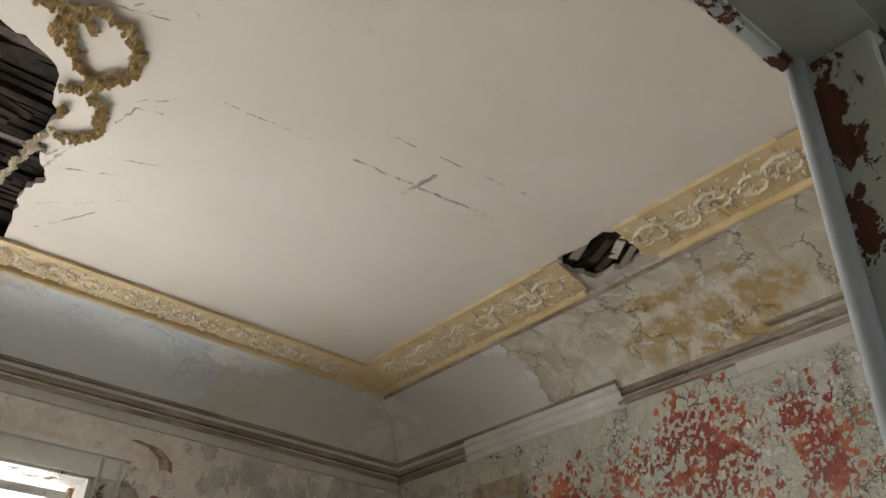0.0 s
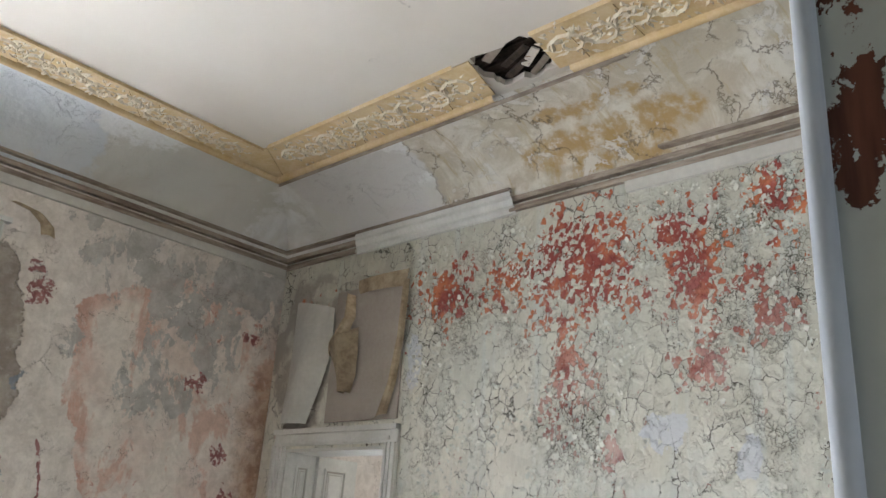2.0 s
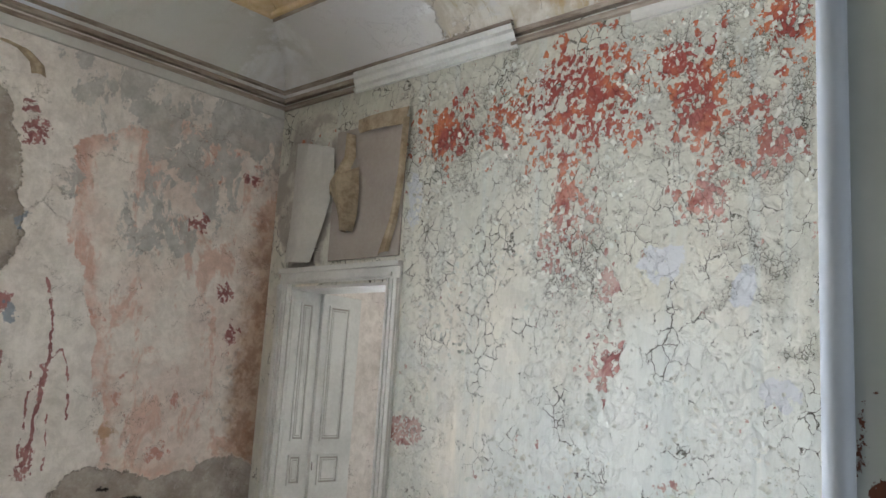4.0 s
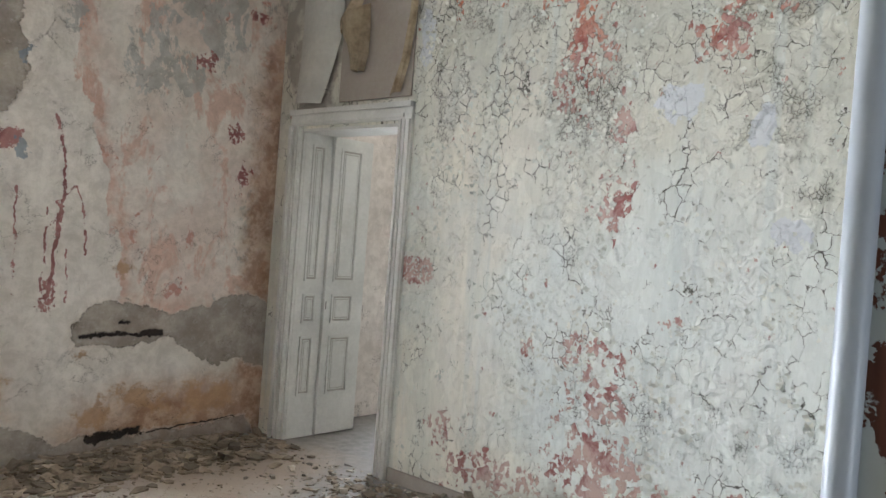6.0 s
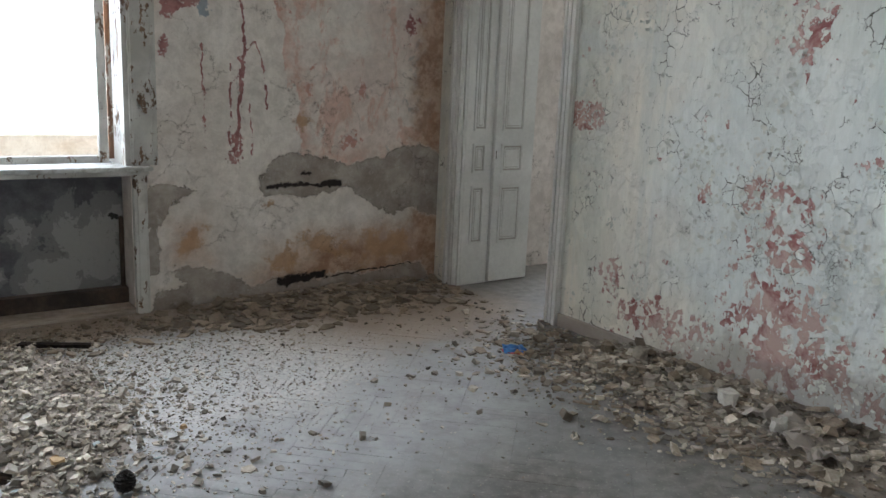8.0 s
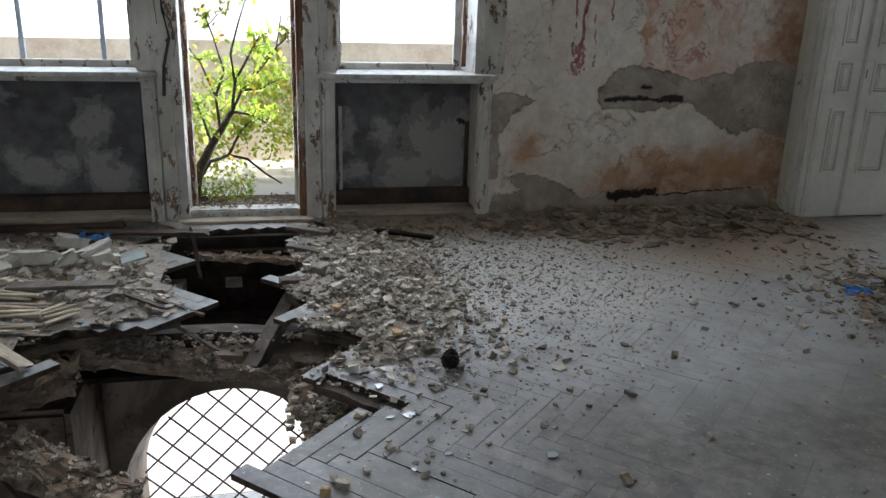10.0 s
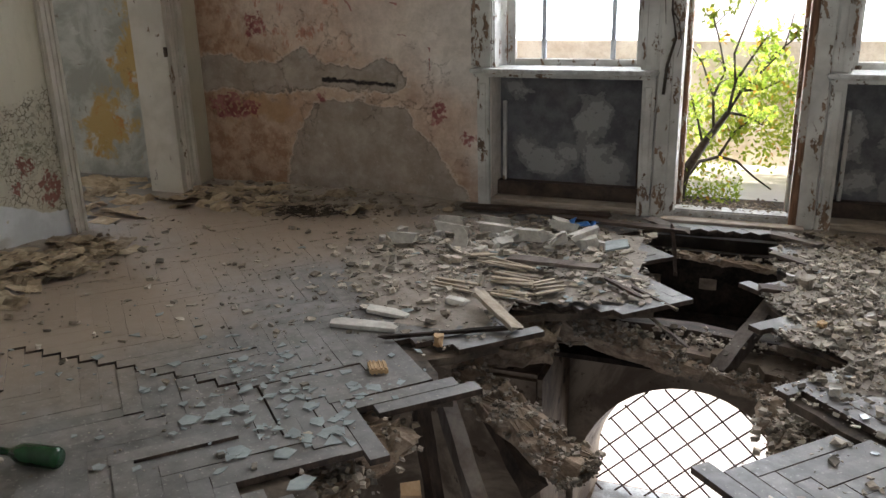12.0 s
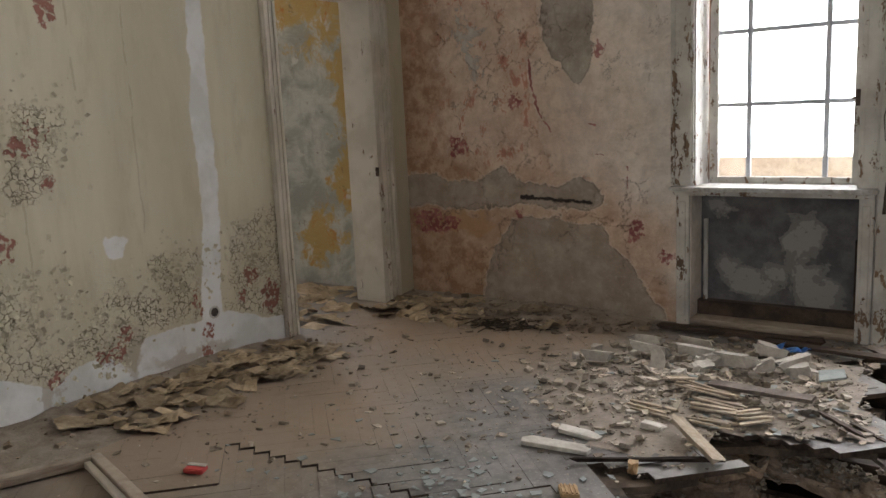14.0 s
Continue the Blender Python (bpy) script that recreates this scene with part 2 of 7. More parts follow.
def cove_paint():
    n = Nodes("stained cove plaster", 0.9)
    w = n.warped(2.5, 0.5)
    grey = n.mix(n.ramp(n.noise(1.4, 5, 0.6, 0.5), 0.4, 0.6), (0.66, 0.64, 0.60), (0.82, 0.82, 0.81))
    east = n.mix(n.ramp(n.noise(3.5, 8, 0.68, 0.5), 0.40, 0.62), (0.53, 0.47, 0.37), (0.72, 0.68, 0.60))
    streaks = n.noise(5, 7, 0.7, 0.3, n.stretch((0.4, 2.2, 0.4)))
    east = n.mix(n.ramp(streaks, 0.54, 0.64, 0, 0.55), east, (0.47, 0.37, 0.20))
    torn = n.calc("ADD", n.blobs((((3.8, 2.3, 3.95), (1.4, 1.5, 1.6)),), n.warped(1.6, 0.25)), n.calc("MULTIPLY", n.calc("SUBTRACT", n.noise(6, 8, 0.7), 0.5), 0.16))
    bad = n.ramp(torn, 0.12, 0.127)
    east = n.mix(n.calc("MULTIPLY", n.ramp(torn, 0.12, 0.165, 1, 0), n.ramp(n.noise(4, 5), 0.42, 0.55)), east, (0.40, 0.375, 0.34))
    ochre = n.top(n.line((3.98, 2.75, 3.95), (3.94, 1.75, 3.98), 0.14, n.warped(5, 0.10)), n.line((3.76, 2.55, 4.055), (3.76, 1.95, 4.055), 0.09, n.warped(6, 0.10)), n.line((4.05, 2.5, 3.86), (4.05, 1.9, 3.86), 0.12, n.warped(6, 0.12)))
    east = n.mix(n.calc("MULTIPLY", n.ramp(ochre, 0.1, 0.6, 0, 0.85), n.ramp(n.noise(9, 7, 0.7), 0.36, 0.56)), east, (0.42, 0.265, 0.085))
    pale = n.ramp(n.noise(3, 8, 0.7, 0.6), 0.57, 0.58)
    c = n.mix(bad, grey, n.mix(n.calc("MULTIPLY", pale, 0.8), east, (0.70, 0.67, 0.62)))
    n_stain = n.calc("ADD", n.blobs((((0.9, 4.9, 3.9), (0.75, 1, 1.0)), ((3.0, 5.0, 3.9), (1.25, 1, 0.6))), n.warped(2.2, 0.3)), n.calc("MULTIPLY", n.calc("SUBTRACT", n.noise(3, 7, 0.7), 0.5), 0.9))
    c = n.mix(n.ramp(n_stain, 0.34, 0.46, 0, 0.55), c, (0.54, 0.52, 0.44))
    north = n.blobs((((1.6, 5.0, 3.9), (0.9, 0.9, 1.0)),), w)
    c = n.mix(n.ramp(north, 0.15, 0.3), c, (0.68, 0.71, 0.74))
    ne = n.blobs((((3.7, 4.1, 3.9), (0.6, 0.7, 1.0)),), n.warped(2.0, 0.3))
    c = n.mix(n.ramp(ne, 0.2, 0.3), c, (0.66, 0.64, 0.62))
    crack = n.ramp(n.cells(3.2, "DISTANCE_TO_EDGE", n.warped(7, 0.12)), 0.004, 0.022, 1, 0)
    crack = n.calc("MULTIPLY", crack, n.calc("MULTIPLY", bad, n.ramp(n.noise(2.5), 0.45, 0.55)))
    c = n.mix(n.calc("MULTIPLY", crack, 0.75), c, (0.17, 0.13, 0.09))
    return n.done(c, n.calc("SUBTRACT", n.calc("SUBTRACT", n.noise(9, 7, 0.65), crack), n.calc("MULTIPLY", n.calc("ADD", bad, pale), 0.5)), 0.7, 0.015)


M["cove"] = cove_paint()


def flake_cells(n, scale, warp, vec=None):
    """Cracked paint: cell edges and a value per cell."""
    w = n.warped(scale * 0.6, warp, vec)
    edge = n.cells(scale, "DISTANCE_TO_EDGE", w)
    cell = n.cells(scale, "F1", w, "Color")
    return edge, cell


def east_paint():
    """Pale green paint, crazed and flaking off a red ground."""
    n = Nodes("pale green paint flaking off red", 0.75)
    X = 4.13
    streak = n.noise(1.0, 5, 0.6, 0.2, n.stretch((1, 3.2, 0.35)))
    paint = n.mix(n.ramp(streak, 0.36, 0.64), (0.68, 0.665, 0.59), (0.81, 0.755, 0.665))
    paint = n.mix(n.ramp(n.noise(0.9, 4, 0.6, 0.6), 0.46, 0.70, 0, 0.5), paint, (0.62, 0.66, 0.66))
    low = n.blobs((((X, 1.9, 1.1), (1, 1.6, 1.5)),), n.warped(1.2, 0.8))
    paint = n.mix(n.ramp(low, 0.05, 0.5, 0, 0.8), paint, (0.74, 0.77, 0.75))
    paint = n.mix(n.ramp(n.noise(30, 4, 0.7), 0.55, 0.75, 0, 0.16), paint, (0.50, 0.47, 0.38))
    # darker upwards and towards low y: greyer top coat plus window-light falloff in colour
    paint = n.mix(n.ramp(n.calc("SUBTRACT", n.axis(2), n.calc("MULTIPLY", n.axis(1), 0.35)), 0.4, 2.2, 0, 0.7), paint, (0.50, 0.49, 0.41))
    w = n.warped(3.5, 0.22)
    spots = n.blobs((((X, 3.54, 3.27), (1, .40, .30)), ((X, 3.0, 3.24), (1, .34, .28)), ((X, 2.5, 3.30), (1, .52, .56)), ((X, 2.62, 2.72), (1, .22, .56)), ((X, 1.89, 3.42), (1, .34, .22)),
                     ((X, 1.82, 3.14), (1, .24, .50)), ((X, 1.77, 2.67), (1, .24, .20)), ((X, 1.5, 2.86), (1, .17, .32)), ((X, 1.36, 3.41), (1, .26, .26)), ((X, 2.34, 1.8), (1, .10, .20)),
                     ((X, 2.31, 2.2), (1, .09, .2)), ((X, 2.33, .50), (1, .42, .66)), ((X, 2.1, .25), (1, .8, .32)), ((X, 1.55, .33), (1, .55, .20)), ((X, 2.45, 1.04), (1, .30, .17)),
                     ((X, 3.42, .41), (1, .22, .22)), ((X, 3.0, .2), (1, .6, .25)), ((X, 2.57, 2.5), (1, .15, .2)), ((X, 2.84, 1.0), (1, .1, .09)), ((X, 1.95, 1.30), (1, .09, .06)), ((X, 5.0, 3.42), (1, .2, .16))), w)
    # the crazed coat: two sizes of flake, whose edges are the cracks
    tall = n.stretch((1, 1, 0.82), vec=n.warped(11, 0.030))
    fine_v = n.stretch((1, 1, 0.82), vec=n.warped(24, 0.018))
    edge_b, cell_b = n.cells(14, "DISTANCE_TO_EDGE", tall), n.cells(14, "F1", tall, "Color")
    edge_s, cell_s = n.cells(38, "DISTANCE_TO_EDGE", fine_v), n.cells(38, "F1", fine_v, "Color")
    r = n.tree.nodes.new("ShaderNodeSeparateColor")
    n.link(cell_s, r.inputs[0])
    rb = n.tree.nodes.new("ShaderNodeSeparateColor")
    n.link(cell_b, rb.inputs[0])
    v = n.calc("ADD", spots, n.calc("MULTIPLY", n.calc("SUBTRACT", n.noise(8, 7, 0.7, 0.2, n.stretch((1, 1.3, 0.7))), 0.5), 1.7))
    v = n.calc("ADD", v, n.calc("MULTIPLY", n.calc("SUBTRACT", n.noise(30, 5, 0.7, 0.3), 0.5), 0.8))
    band = n.calc("MULTIPLY", n.blobs((((X, 2.5, 3.22), (1, 2.2, 0.62)), ((X, 2.45, 2.6), (1, 0.5, 1.0)), ((X, 2.3, 2.0), (1, 0.25, 0.7))), w), 0.30)
    v = n.calc("MAXIMUM", v, n.calc("ADD", v, n.calc("MULTIPLY", band, n.calc("SUBTRACT", 1.0, spots, clamp=True))))
    v = n.calc("ADD", v, n.calc("MULTIPLY", n.calc("SUBTRACT", r.outputs[0], 0.5), 0.75))
    v = n.calc("ADD", v, n.calc("MULTIPLY", n.calc("SUBTRACT", rb.outputs[1], 0.5), 0.35))
    crisp = n.line((X, 3.83, 1.36), (X, 3.67, 1.36), 0.10, n.warped(25, 0.04))
    v = n.calc("MAXIMUM", v, n.calc("MULTIPLY", n.ramp(crisp, 0.1, 0.14), n.ramp(n.noise(40, 3), 0.40, 0.46)))
    v = n.calc("MAXIMUM", v, n.ramp(n.calc("ADD", n.noise(24, 4, 0.6), n.calc("MULTIPLY", n.calc("SUBTRACT", n.noise(2.2, 4), 0.5), 0.30)), 0.735, 0.76, 0, 1))
    bare = n.ramp(v, 0.66, 0.672)
    high = n.ramp(n.axis(2), 2.2, 3.3)
    red = n.mix(high, n.mix(n.ramp(n.noise(6, 8, 0.72, 0.4), 0.36, 0.58), (0.27, 0.085, 0.078), (0.55, 0.385, 0.335)), n.mix(n.ramp(n.noise(4, 5, 0.6, 0.5), 0.4, 0.6), (0.30, 0.06, 0.045), (0.56, 0.17, 0.07)))
    red = n.mix(n.ramp(n.noise(40, 3), 0.55, 0.7, 0, 0.4), red, (0.55, 0.46, 0.38))
    plaster_edge = n.calc("MULTIPLY", n.ramp(v, 0.45, 0.53), n.calc("SUBTRACT", 1.0, bare))
    c = n.mix(n.calc("MULTIPLY", plaster_edge, 0.35), paint, (0.66, 0.64, 0.56))
    # the crazing: open cracks where the paint curls, in clusters
    worn = n.blobs((((X, 1.5, 3.1), (1, 1.1, 1.0)), ((X, 1.45, 2.0), (1, .35, 1.2)), ((X, 2.3, .75), (1, 1.4, .6)), ((X, 1.3, .7), (1, .7, .45)), ((X, 3.4, 3.2), (1, 1.0, .6)), ((X, 2.5, 2.2), (1, .35, 1.3)), ((X, 3.6, 1.9), (1, .3, 1.4))), n.warped(2.0, 0.35))
    zone = n.calc("ADD", n.noise(2.6, 6, 0.7, 0.3, n.stretch((1, 1.3, 0.75))), n.calc("MULTIPLY", worn, 0.22))
    rough_zone = n.ramp(zone, 0.50, 0.60)
    upper = n.ramp(n.axis(2), 1.7, 2.7)
    open_b = n.ramp(n.calc("ADD", n.noise(3.4, 6, 0.7, 0.3), n.calc("MULTIPLY", upper, 0.05)), 0.465, 0.70, 0, 0.036)
    open_s = n.ramp(n.calc("ADD", n.calc("ADD", n.noise(5.5, 6, 0.7, 0.3), n.calc("MULTIPLY", worn, 0.16)), n.calc("MULTIPLY", upper, 0.07)), 0.62, 0.82, 0, 0.062)
    ck = n.top(n.ramp(n.calc("SUBTRACT", edge_b, open_b), -0.010, 0.002, 1, 0), n.calc("MULTIPLY", n.ramp(n.calc("SUBTRACT", edge_s, open_s), -0.02, 0.004, 1, 0), 0.8))
    ck = n.calc("MULTIPLY", ck, n.calc("MAXIMUM", n.ramp(open_b, 0.0, 0.010), n.ramp(open_s, 0.0, 0.014)))
    # paler paint beside the cracks: a highlight on the curled lips, put into colour
    crack_highlight = n.calc("MULTIPLY", n.ramp(n.calc("SUBTRACT", edge_b, open_b), 0.0, 0.05, 1, 0), n.ramp(open_b, 0.004, 0.02, 0, 0.30))
    c = n.mix(crack_highlight, c, (0.80, 0.79, 0.72))
    tone = n.tree.nodes.new("ShaderNodeSeparateColor")
    n.link(cell_b, tone.inputs[0])
    c = n.mix(1.0, c, n.mix(tone.outputs[2], (0.93, 0.93, 0.92), (1.05, 1.05, 1.04)), "MULTIPLY")
    drip_bands = n.noise(1.0, 5, 0.6, 0.15, n.stretch((1, 7, 0.25)))
    c = n.mix(n.ramp(drip_bands, 0.54, 0.66, 0, 0.4), c, (0.56, 0.60, 0.58))
    grain = n.noise(34, 6, 0.75, 0, n.stretch((1, 1, 0.3)))
    c = n.mix(1.0, c, n.mix(n.ramp(grain, 0.36, 0.64), (0.95, 0.95, 0.94), (1.04, 1.04, 1.04)), "MULTIPLY")
    # near-black cracks; their colour also carries the shade under the curled flakes
    c = n.mix(n.calc("MULTIPLY", ck, 0.95), c, (0.07, 0.06, 0.042))
    c = n.mix(bare, c, red)
    # wide grey patches where paper and board show beside the door head
    board = n.blobs((((X, 4.9, 3.0), (1, .55, .9)),), n.warped(2.5, 0.25))
    c = n.mix(n.calc("MULTIPLY", n.ramp(board, 0.25, 0.35), n.ramp(n.noise(3, 5), 0.42, 0.52)), c, (0.42, 0.38, 0.33))
    white = n.blobs((((X, 2.03, 2.32), (1, .2, .11)), ((X, 1.62, 2.2), (1, .10, .14)), ((X, 3.78, 2.85), (1, .10, .26)), ((X, 1.45, 1.7), (1, .14, .08))), n.warped(8, 0.12))
    c = n.mix(n.ramp(white, 0.25, 0.32), c, (0.60, 0.61, 0.62))
    damp = n.blobs((((X, 2.2, 0.12), (1, 1.4, .26)),), n.warped(5, 0.2))
    c = n.mix(n.ramp(damp, 0.2, 0.7, 0, 0.55), c, (0.24, 0.20, 0.17))
    h = n.calc("ADD", n.calc("MULTIPLY", ck, -1.4), n.calc("MULTIPLY", bare, -1.2))
    lip = n.calc("ADD", n.calc("MULTIPLY", n.ramp(edge_b, 0.03, 0.30, 1, 0), n.calc("MULTIPLY", rough_zone, 0.6)), n.calc("MULTIPLY", n.ramp(edge_s, 0.03, 0.30, 1, 0), n.calc("MULTIPLY", n.ramp(open_s, 0, 0.03), 0.6)))
    lip = n.calc("MULTIPLY", lip, n.calc("SUBTRACT", 1.0, bare))
    return n.done(c, n.calc("ADD", h, lip), 0.85, 0.0095, bump2=n.noise(40, 4), depth2=0.002)


M["right_wall"] = east_paint()


def north_paint():
    """Many coats of pink, white and grey on damp plaster."""
    n = Nodes("damp layered pink and grey paint", 0.9)
    Y = 5.3
    w = n.warped(3, 0.28)
    thin = n.warped(9, 0.03)
    c = n.mix(n.ramp(n.noise(1.6, 6, 0.6, 0.3), 0.38, 0.62), (0.69, 0.63, 0.575), (0.81, 0.755, 0.70))
    c = n.mix(n.ramp(n.noise(6, 8, 0.72, 0.2, n.stretch((1.4, 1, 0.5))), 0.52, 0.68, 0, 0.45), c, (0.60, 0.56, 0.51))
    # the pink coat: torn edge in salmon, a blotched field behind it
    p = n.ragged("pink", 3.2, 0.46, 9, 0.66, (1, 1, 0.7))
    inside_p = n.ramp(p, 0.0, 0.012)
    blotch = n.noise(3.6, 9, 0.70, 0.5, n.stretch((1.25, 1, 0.62)))
    field = n.mix(n.ramp(n.noise(2.2, 6, 0.65), 0.4, 0.6), (0.73, 0.62, 0.555), (0.79, 0.725, 0.66))
    field = n.mix(n.ramp(blotch, 0.535, 0.60, 0, 0.75), field, (0.66, 0.42, 0.335))
    field = n.mix(n.ramp(n.noise(5, 8, 0.75, 0.3, n.stretch((1, 1, 0.8))), 0.60, 0.635, 0, 0.8), field, (0.52, 0.225, 0.17))
    rim_p = n.calc("MULTIPLY", n.ramp(p, 0.02, 0.16, 1, 0), n.ramp(n.noise(4, 6, 0.7), 0.36, 0.56))
    field = n.mix(n.calc("MULTIPLY", rim_p, 0.75), field, (0.63, 0.37, 0.29))
    c = n.mix(inside_p, c, field)
    # warm bounced light at the west end, put into the coats as brown
    warm_bounce = n.blobs((((-3.3, Y, 1.3), (2.2, 1, 2.6)),), n.warped(2.5, 0.4))
    c = n.mix(n.ramp(warm_bounce, 0.02, 0.6, 0, 0.72), c, n.mix(n.ramp(n.noise(4, 8, 0.7), 0.4, 0.6), (0.52, 0.36, 0.265), (0.66, 0.51, 0.40)))
    flecks = n.calc("MULTIPLY", n.ramp(warm_bounce, 0.1, 0.3), n.calc("MULTIPLY", inside_p, n.ramp(n.noise(7, 9, 0.76, 0.3, n.stretch((1, 1, 0.7))), 0.555, 0.59)))
    c = n.mix(n.calc("MULTIPLY", flecks, 0.8), c, (0.46, 0.19, 0.13))
    # grey ground coat showing in crisp blotches
    m = n.attr("mottle")
    spread = n.calc("ADD", n.noise(3.3, 10, 0.74, 0.35, n.stretch((1.1, 1, 0.75))), n.ramp(m, -0.25, 0.3, -0.16, 0.045))
    mott = n.ramp(spread, 0.50, 0.515)
    c = n.mix(n.calc("MULTIPLY", mott, 0.85), c, n.mix(n.ramp(n.noise(9, 6), 0.4, 0.6), (0.43, 0.42, 0.395), (0.53, 0.515, 0.485)))
    # damp browning in the corners and along the floor
    tan = n.ragged("tan", 2.6, 0.5, 9, 0.72)
    c = n.mix(n.ramp(tan, -0.06, 0.20, 0, 0.78), c, n.mix(n.ramp(n.noise(5, 8, 0.72), 0.40, 0.60), (0.43, 0.27, 0.18), (0.60, 0.43, 0.315)))
    corner = n.blobs((((-3.65, Y, 1.2), (.62, 1, 3.4)), ((-3.3, Y, .15), (1.2, 1, .65)), ((-3.4, Y, .95), (.7, 1, .35)), ((4.13, Y, 1.2), (.36, 1, 2.6)), ((3.4, Y, 0), (1.2, 1, .42)), ((-2.4, Y, 0), (1.6, 1, .45))), n.warped(4, 0.22))
    c = n.mix(n.ramp(corner, 0.05, 0.55, 0, 0.85), c, n.mix(n.ramp(n.noise(9, 8, 0.75), 0.42, 0.58), (0.33, 0.18, 0.105), (0.52, 0.36, 0.25)))
    rust = n.blobs((((2.85, Y, .27), (.30, 1, .16)), ((3.16, Y, .32), (.34, 1, .20)), ((3.64, Y, .29), (.42, 1, .24)), ((2.19, Y, .44), (.2, 1, .22)), ((2.76, Y, .64), (.10, 1, .09)), ((3.0, Y, 1.2), (.16, 1, .18)), ((-3.1, Y, .62), (.5, 1, .2))), n.warped(5, 0.22))
    rv = n.calc("ADD", rust, n.calc("MULTIPLY", n.calc("SUBTRACT", n.noise(6, 8, 0.75), 0.5), 1.5))
    c = n.mix(n.ramp(rv, 0.36, 0.75, 0, 0.8), c, (0.47, 0.285, 0.15))
    # bare cement where the coats have fallen
    g = n.ragged("cement", 4.2, 0.27, 10, 0.72)
    gm = n.ramp(g, 0.0, 0.006)
    cement = n.mix(n.ramp(n.noise(5, 7, 0.65), 0.38, 0.62), (0.31, 0.265, 0.225), (0.44, 0.39, 0.34))
    cement = n.mix(n.ramp(n.noise(16, 7, 0.75), 0.56, 0.66, 0, 0.5), cement, (0.56, 0.52, 0.47))
    cement = n.mix(n.ramp(tan, -0.1, 0.25, 0, 0.30), cement, (0.36, 0.25, 0.175))
    c = n.mix(gm, c, cement)
    rim = n.calc("MULTIPLY", n.ramp(g, -0.022, -0.004), n.calc("SUBTRACT", 1.0, gm))
    c = n.mix(n.calc("MULTIPLY", rim, 0.40), c, (0.70, 0.63, 0.55))
    under = n.calc("MULTIPLY", n.ramp(g, 0.0, 0.018, 1, 0), gm)
    c = n.mix(n.calc("MULTIPLY", under, n.ramp(n.noise(7, 4), 0.45, 0.6, 0, 0.75)), c, (0.14, 0.11, 0.09))
    # crimson spots, drips and splashes
    cr = n.ramp(n.ragged("crimson", 16, 0.12, 8, 0.75), 0.0, 0.006)
    drip = n.top(n.line((2.49, Y, 2.16), (2.55, Y, 1.93), 0.016, thin), n.line((2.55, Y, 1.93), (2.57, Y, 1.68), 0.014, thin), n.line((2.57, Y, 1.68), (2.54, Y, 1.49), 0.016, thin), n.line((2.54, Y, 1.49), (2.51, Y, 1.04), 0.022, thin),
                 n.line((2.57, Y, 1.68), (2.64, Y, 1.72), 0.012, thin), n.line((2.64, Y, 1.72), (2.70, Y, 1.58), 0.011, thin), n.line((2.70, Y, 1.58), (2.73, Y, 1.26), 0.010, thin), n.line((2.47, Y, 1.57), (2.46, Y, 1.08), 0.013, thin), n.line((2.29, Y, 1.7), (2.30, Y, 1.05), 0.010, thin), n.line((2.60, Y, 1.35), (2.62, Y, 1.0), 0.010, thin),
                 n.line((-1.72, Y, 1.07), (-1.72, Y, .88), 0.010, thin), n.line((-2.0, Y, 1.36), (-1.95, Y, 1.36), 0.010, thin), n.line((-1.95, Y, 1.15), (-1.88, Y, 1.14), 0.008, thin), n.line((-2.47, Y, 1.85), (-2.42, Y, 1.52), 0.016, thin), n.line((-2.42, Y, 1.52), (-2.28, Y, 1.30), 0.010, thin))
    spot = n.blobs((((2.50, Y, 1.06), (.06, 1, .12)), ((2.54, Y, 1.50), (.03, 1, .16)), ((3.75, Y, 2.22), (.08, 1, .10)), ((3.47, Y, 2.68), (.12, 1, .07)), ((3.40, Y, 2.66), (.04, 1, .05)), ((2.30, Y, 3.05), (.10, 1, .12)), ((2.25, Y, 3.2), (.08, 1, .05)), ((3.9, Y, 3.1), (.10, 1, .04)), ((3.84, Y, 1.93), (.06, 1, .10)),
                    ((-1.66, Y, .62), (.07, 1, .13)), ((-1.45, Y, .44), (.06, 1, .05)), ((-1.92, Y, 1.88), (.06, 1, .09)), ((-3.1, Y, 1.22), (.12, 1, .12)), ((-2.6, Y, 1.56), (.06, 1, .08)), ((-3.35, Y, .62), (.30, 1, .12)), ((-2.58, Y, .71), (.06, 1, .05))), n.warped(14, 0.09))
    mark = n.top(n.calc("MULTIPLY", n.ramp(drip, 0.25, 0.5), n.ramp(n.noise(18, 4), 0.22, 0.40)), n.calc("MULTIPLY", n.ramp(spot, 0.2, 0.3), n.ramp(n.noise(30, 3), 0.40, 0.50)), n.calc("MULTIPLY", cr, n.ramp(n.noise(24, 5, 0.7), 0.36, 0.44)))
    c = n.mix(n.calc("MULTIPLY", mark, 0.9), c, n.mix(n.ramp(n.noise(12, 5), 0.4, 0.6), (0.22, 0.045, 0.05), (0.40, 0.16, 0.15)))
    blue = n.blobs((((2.29, Y, 1.93), (.06, 1, .09)), ((2.30, Y, 2.5), (.03, 1, .07))), n.warped(14, 0.08))
    c = n.mix(n.ramp(blue, 0.2, 0.4, 0, 0.8), c, (0.22, 0.27, 0.33))
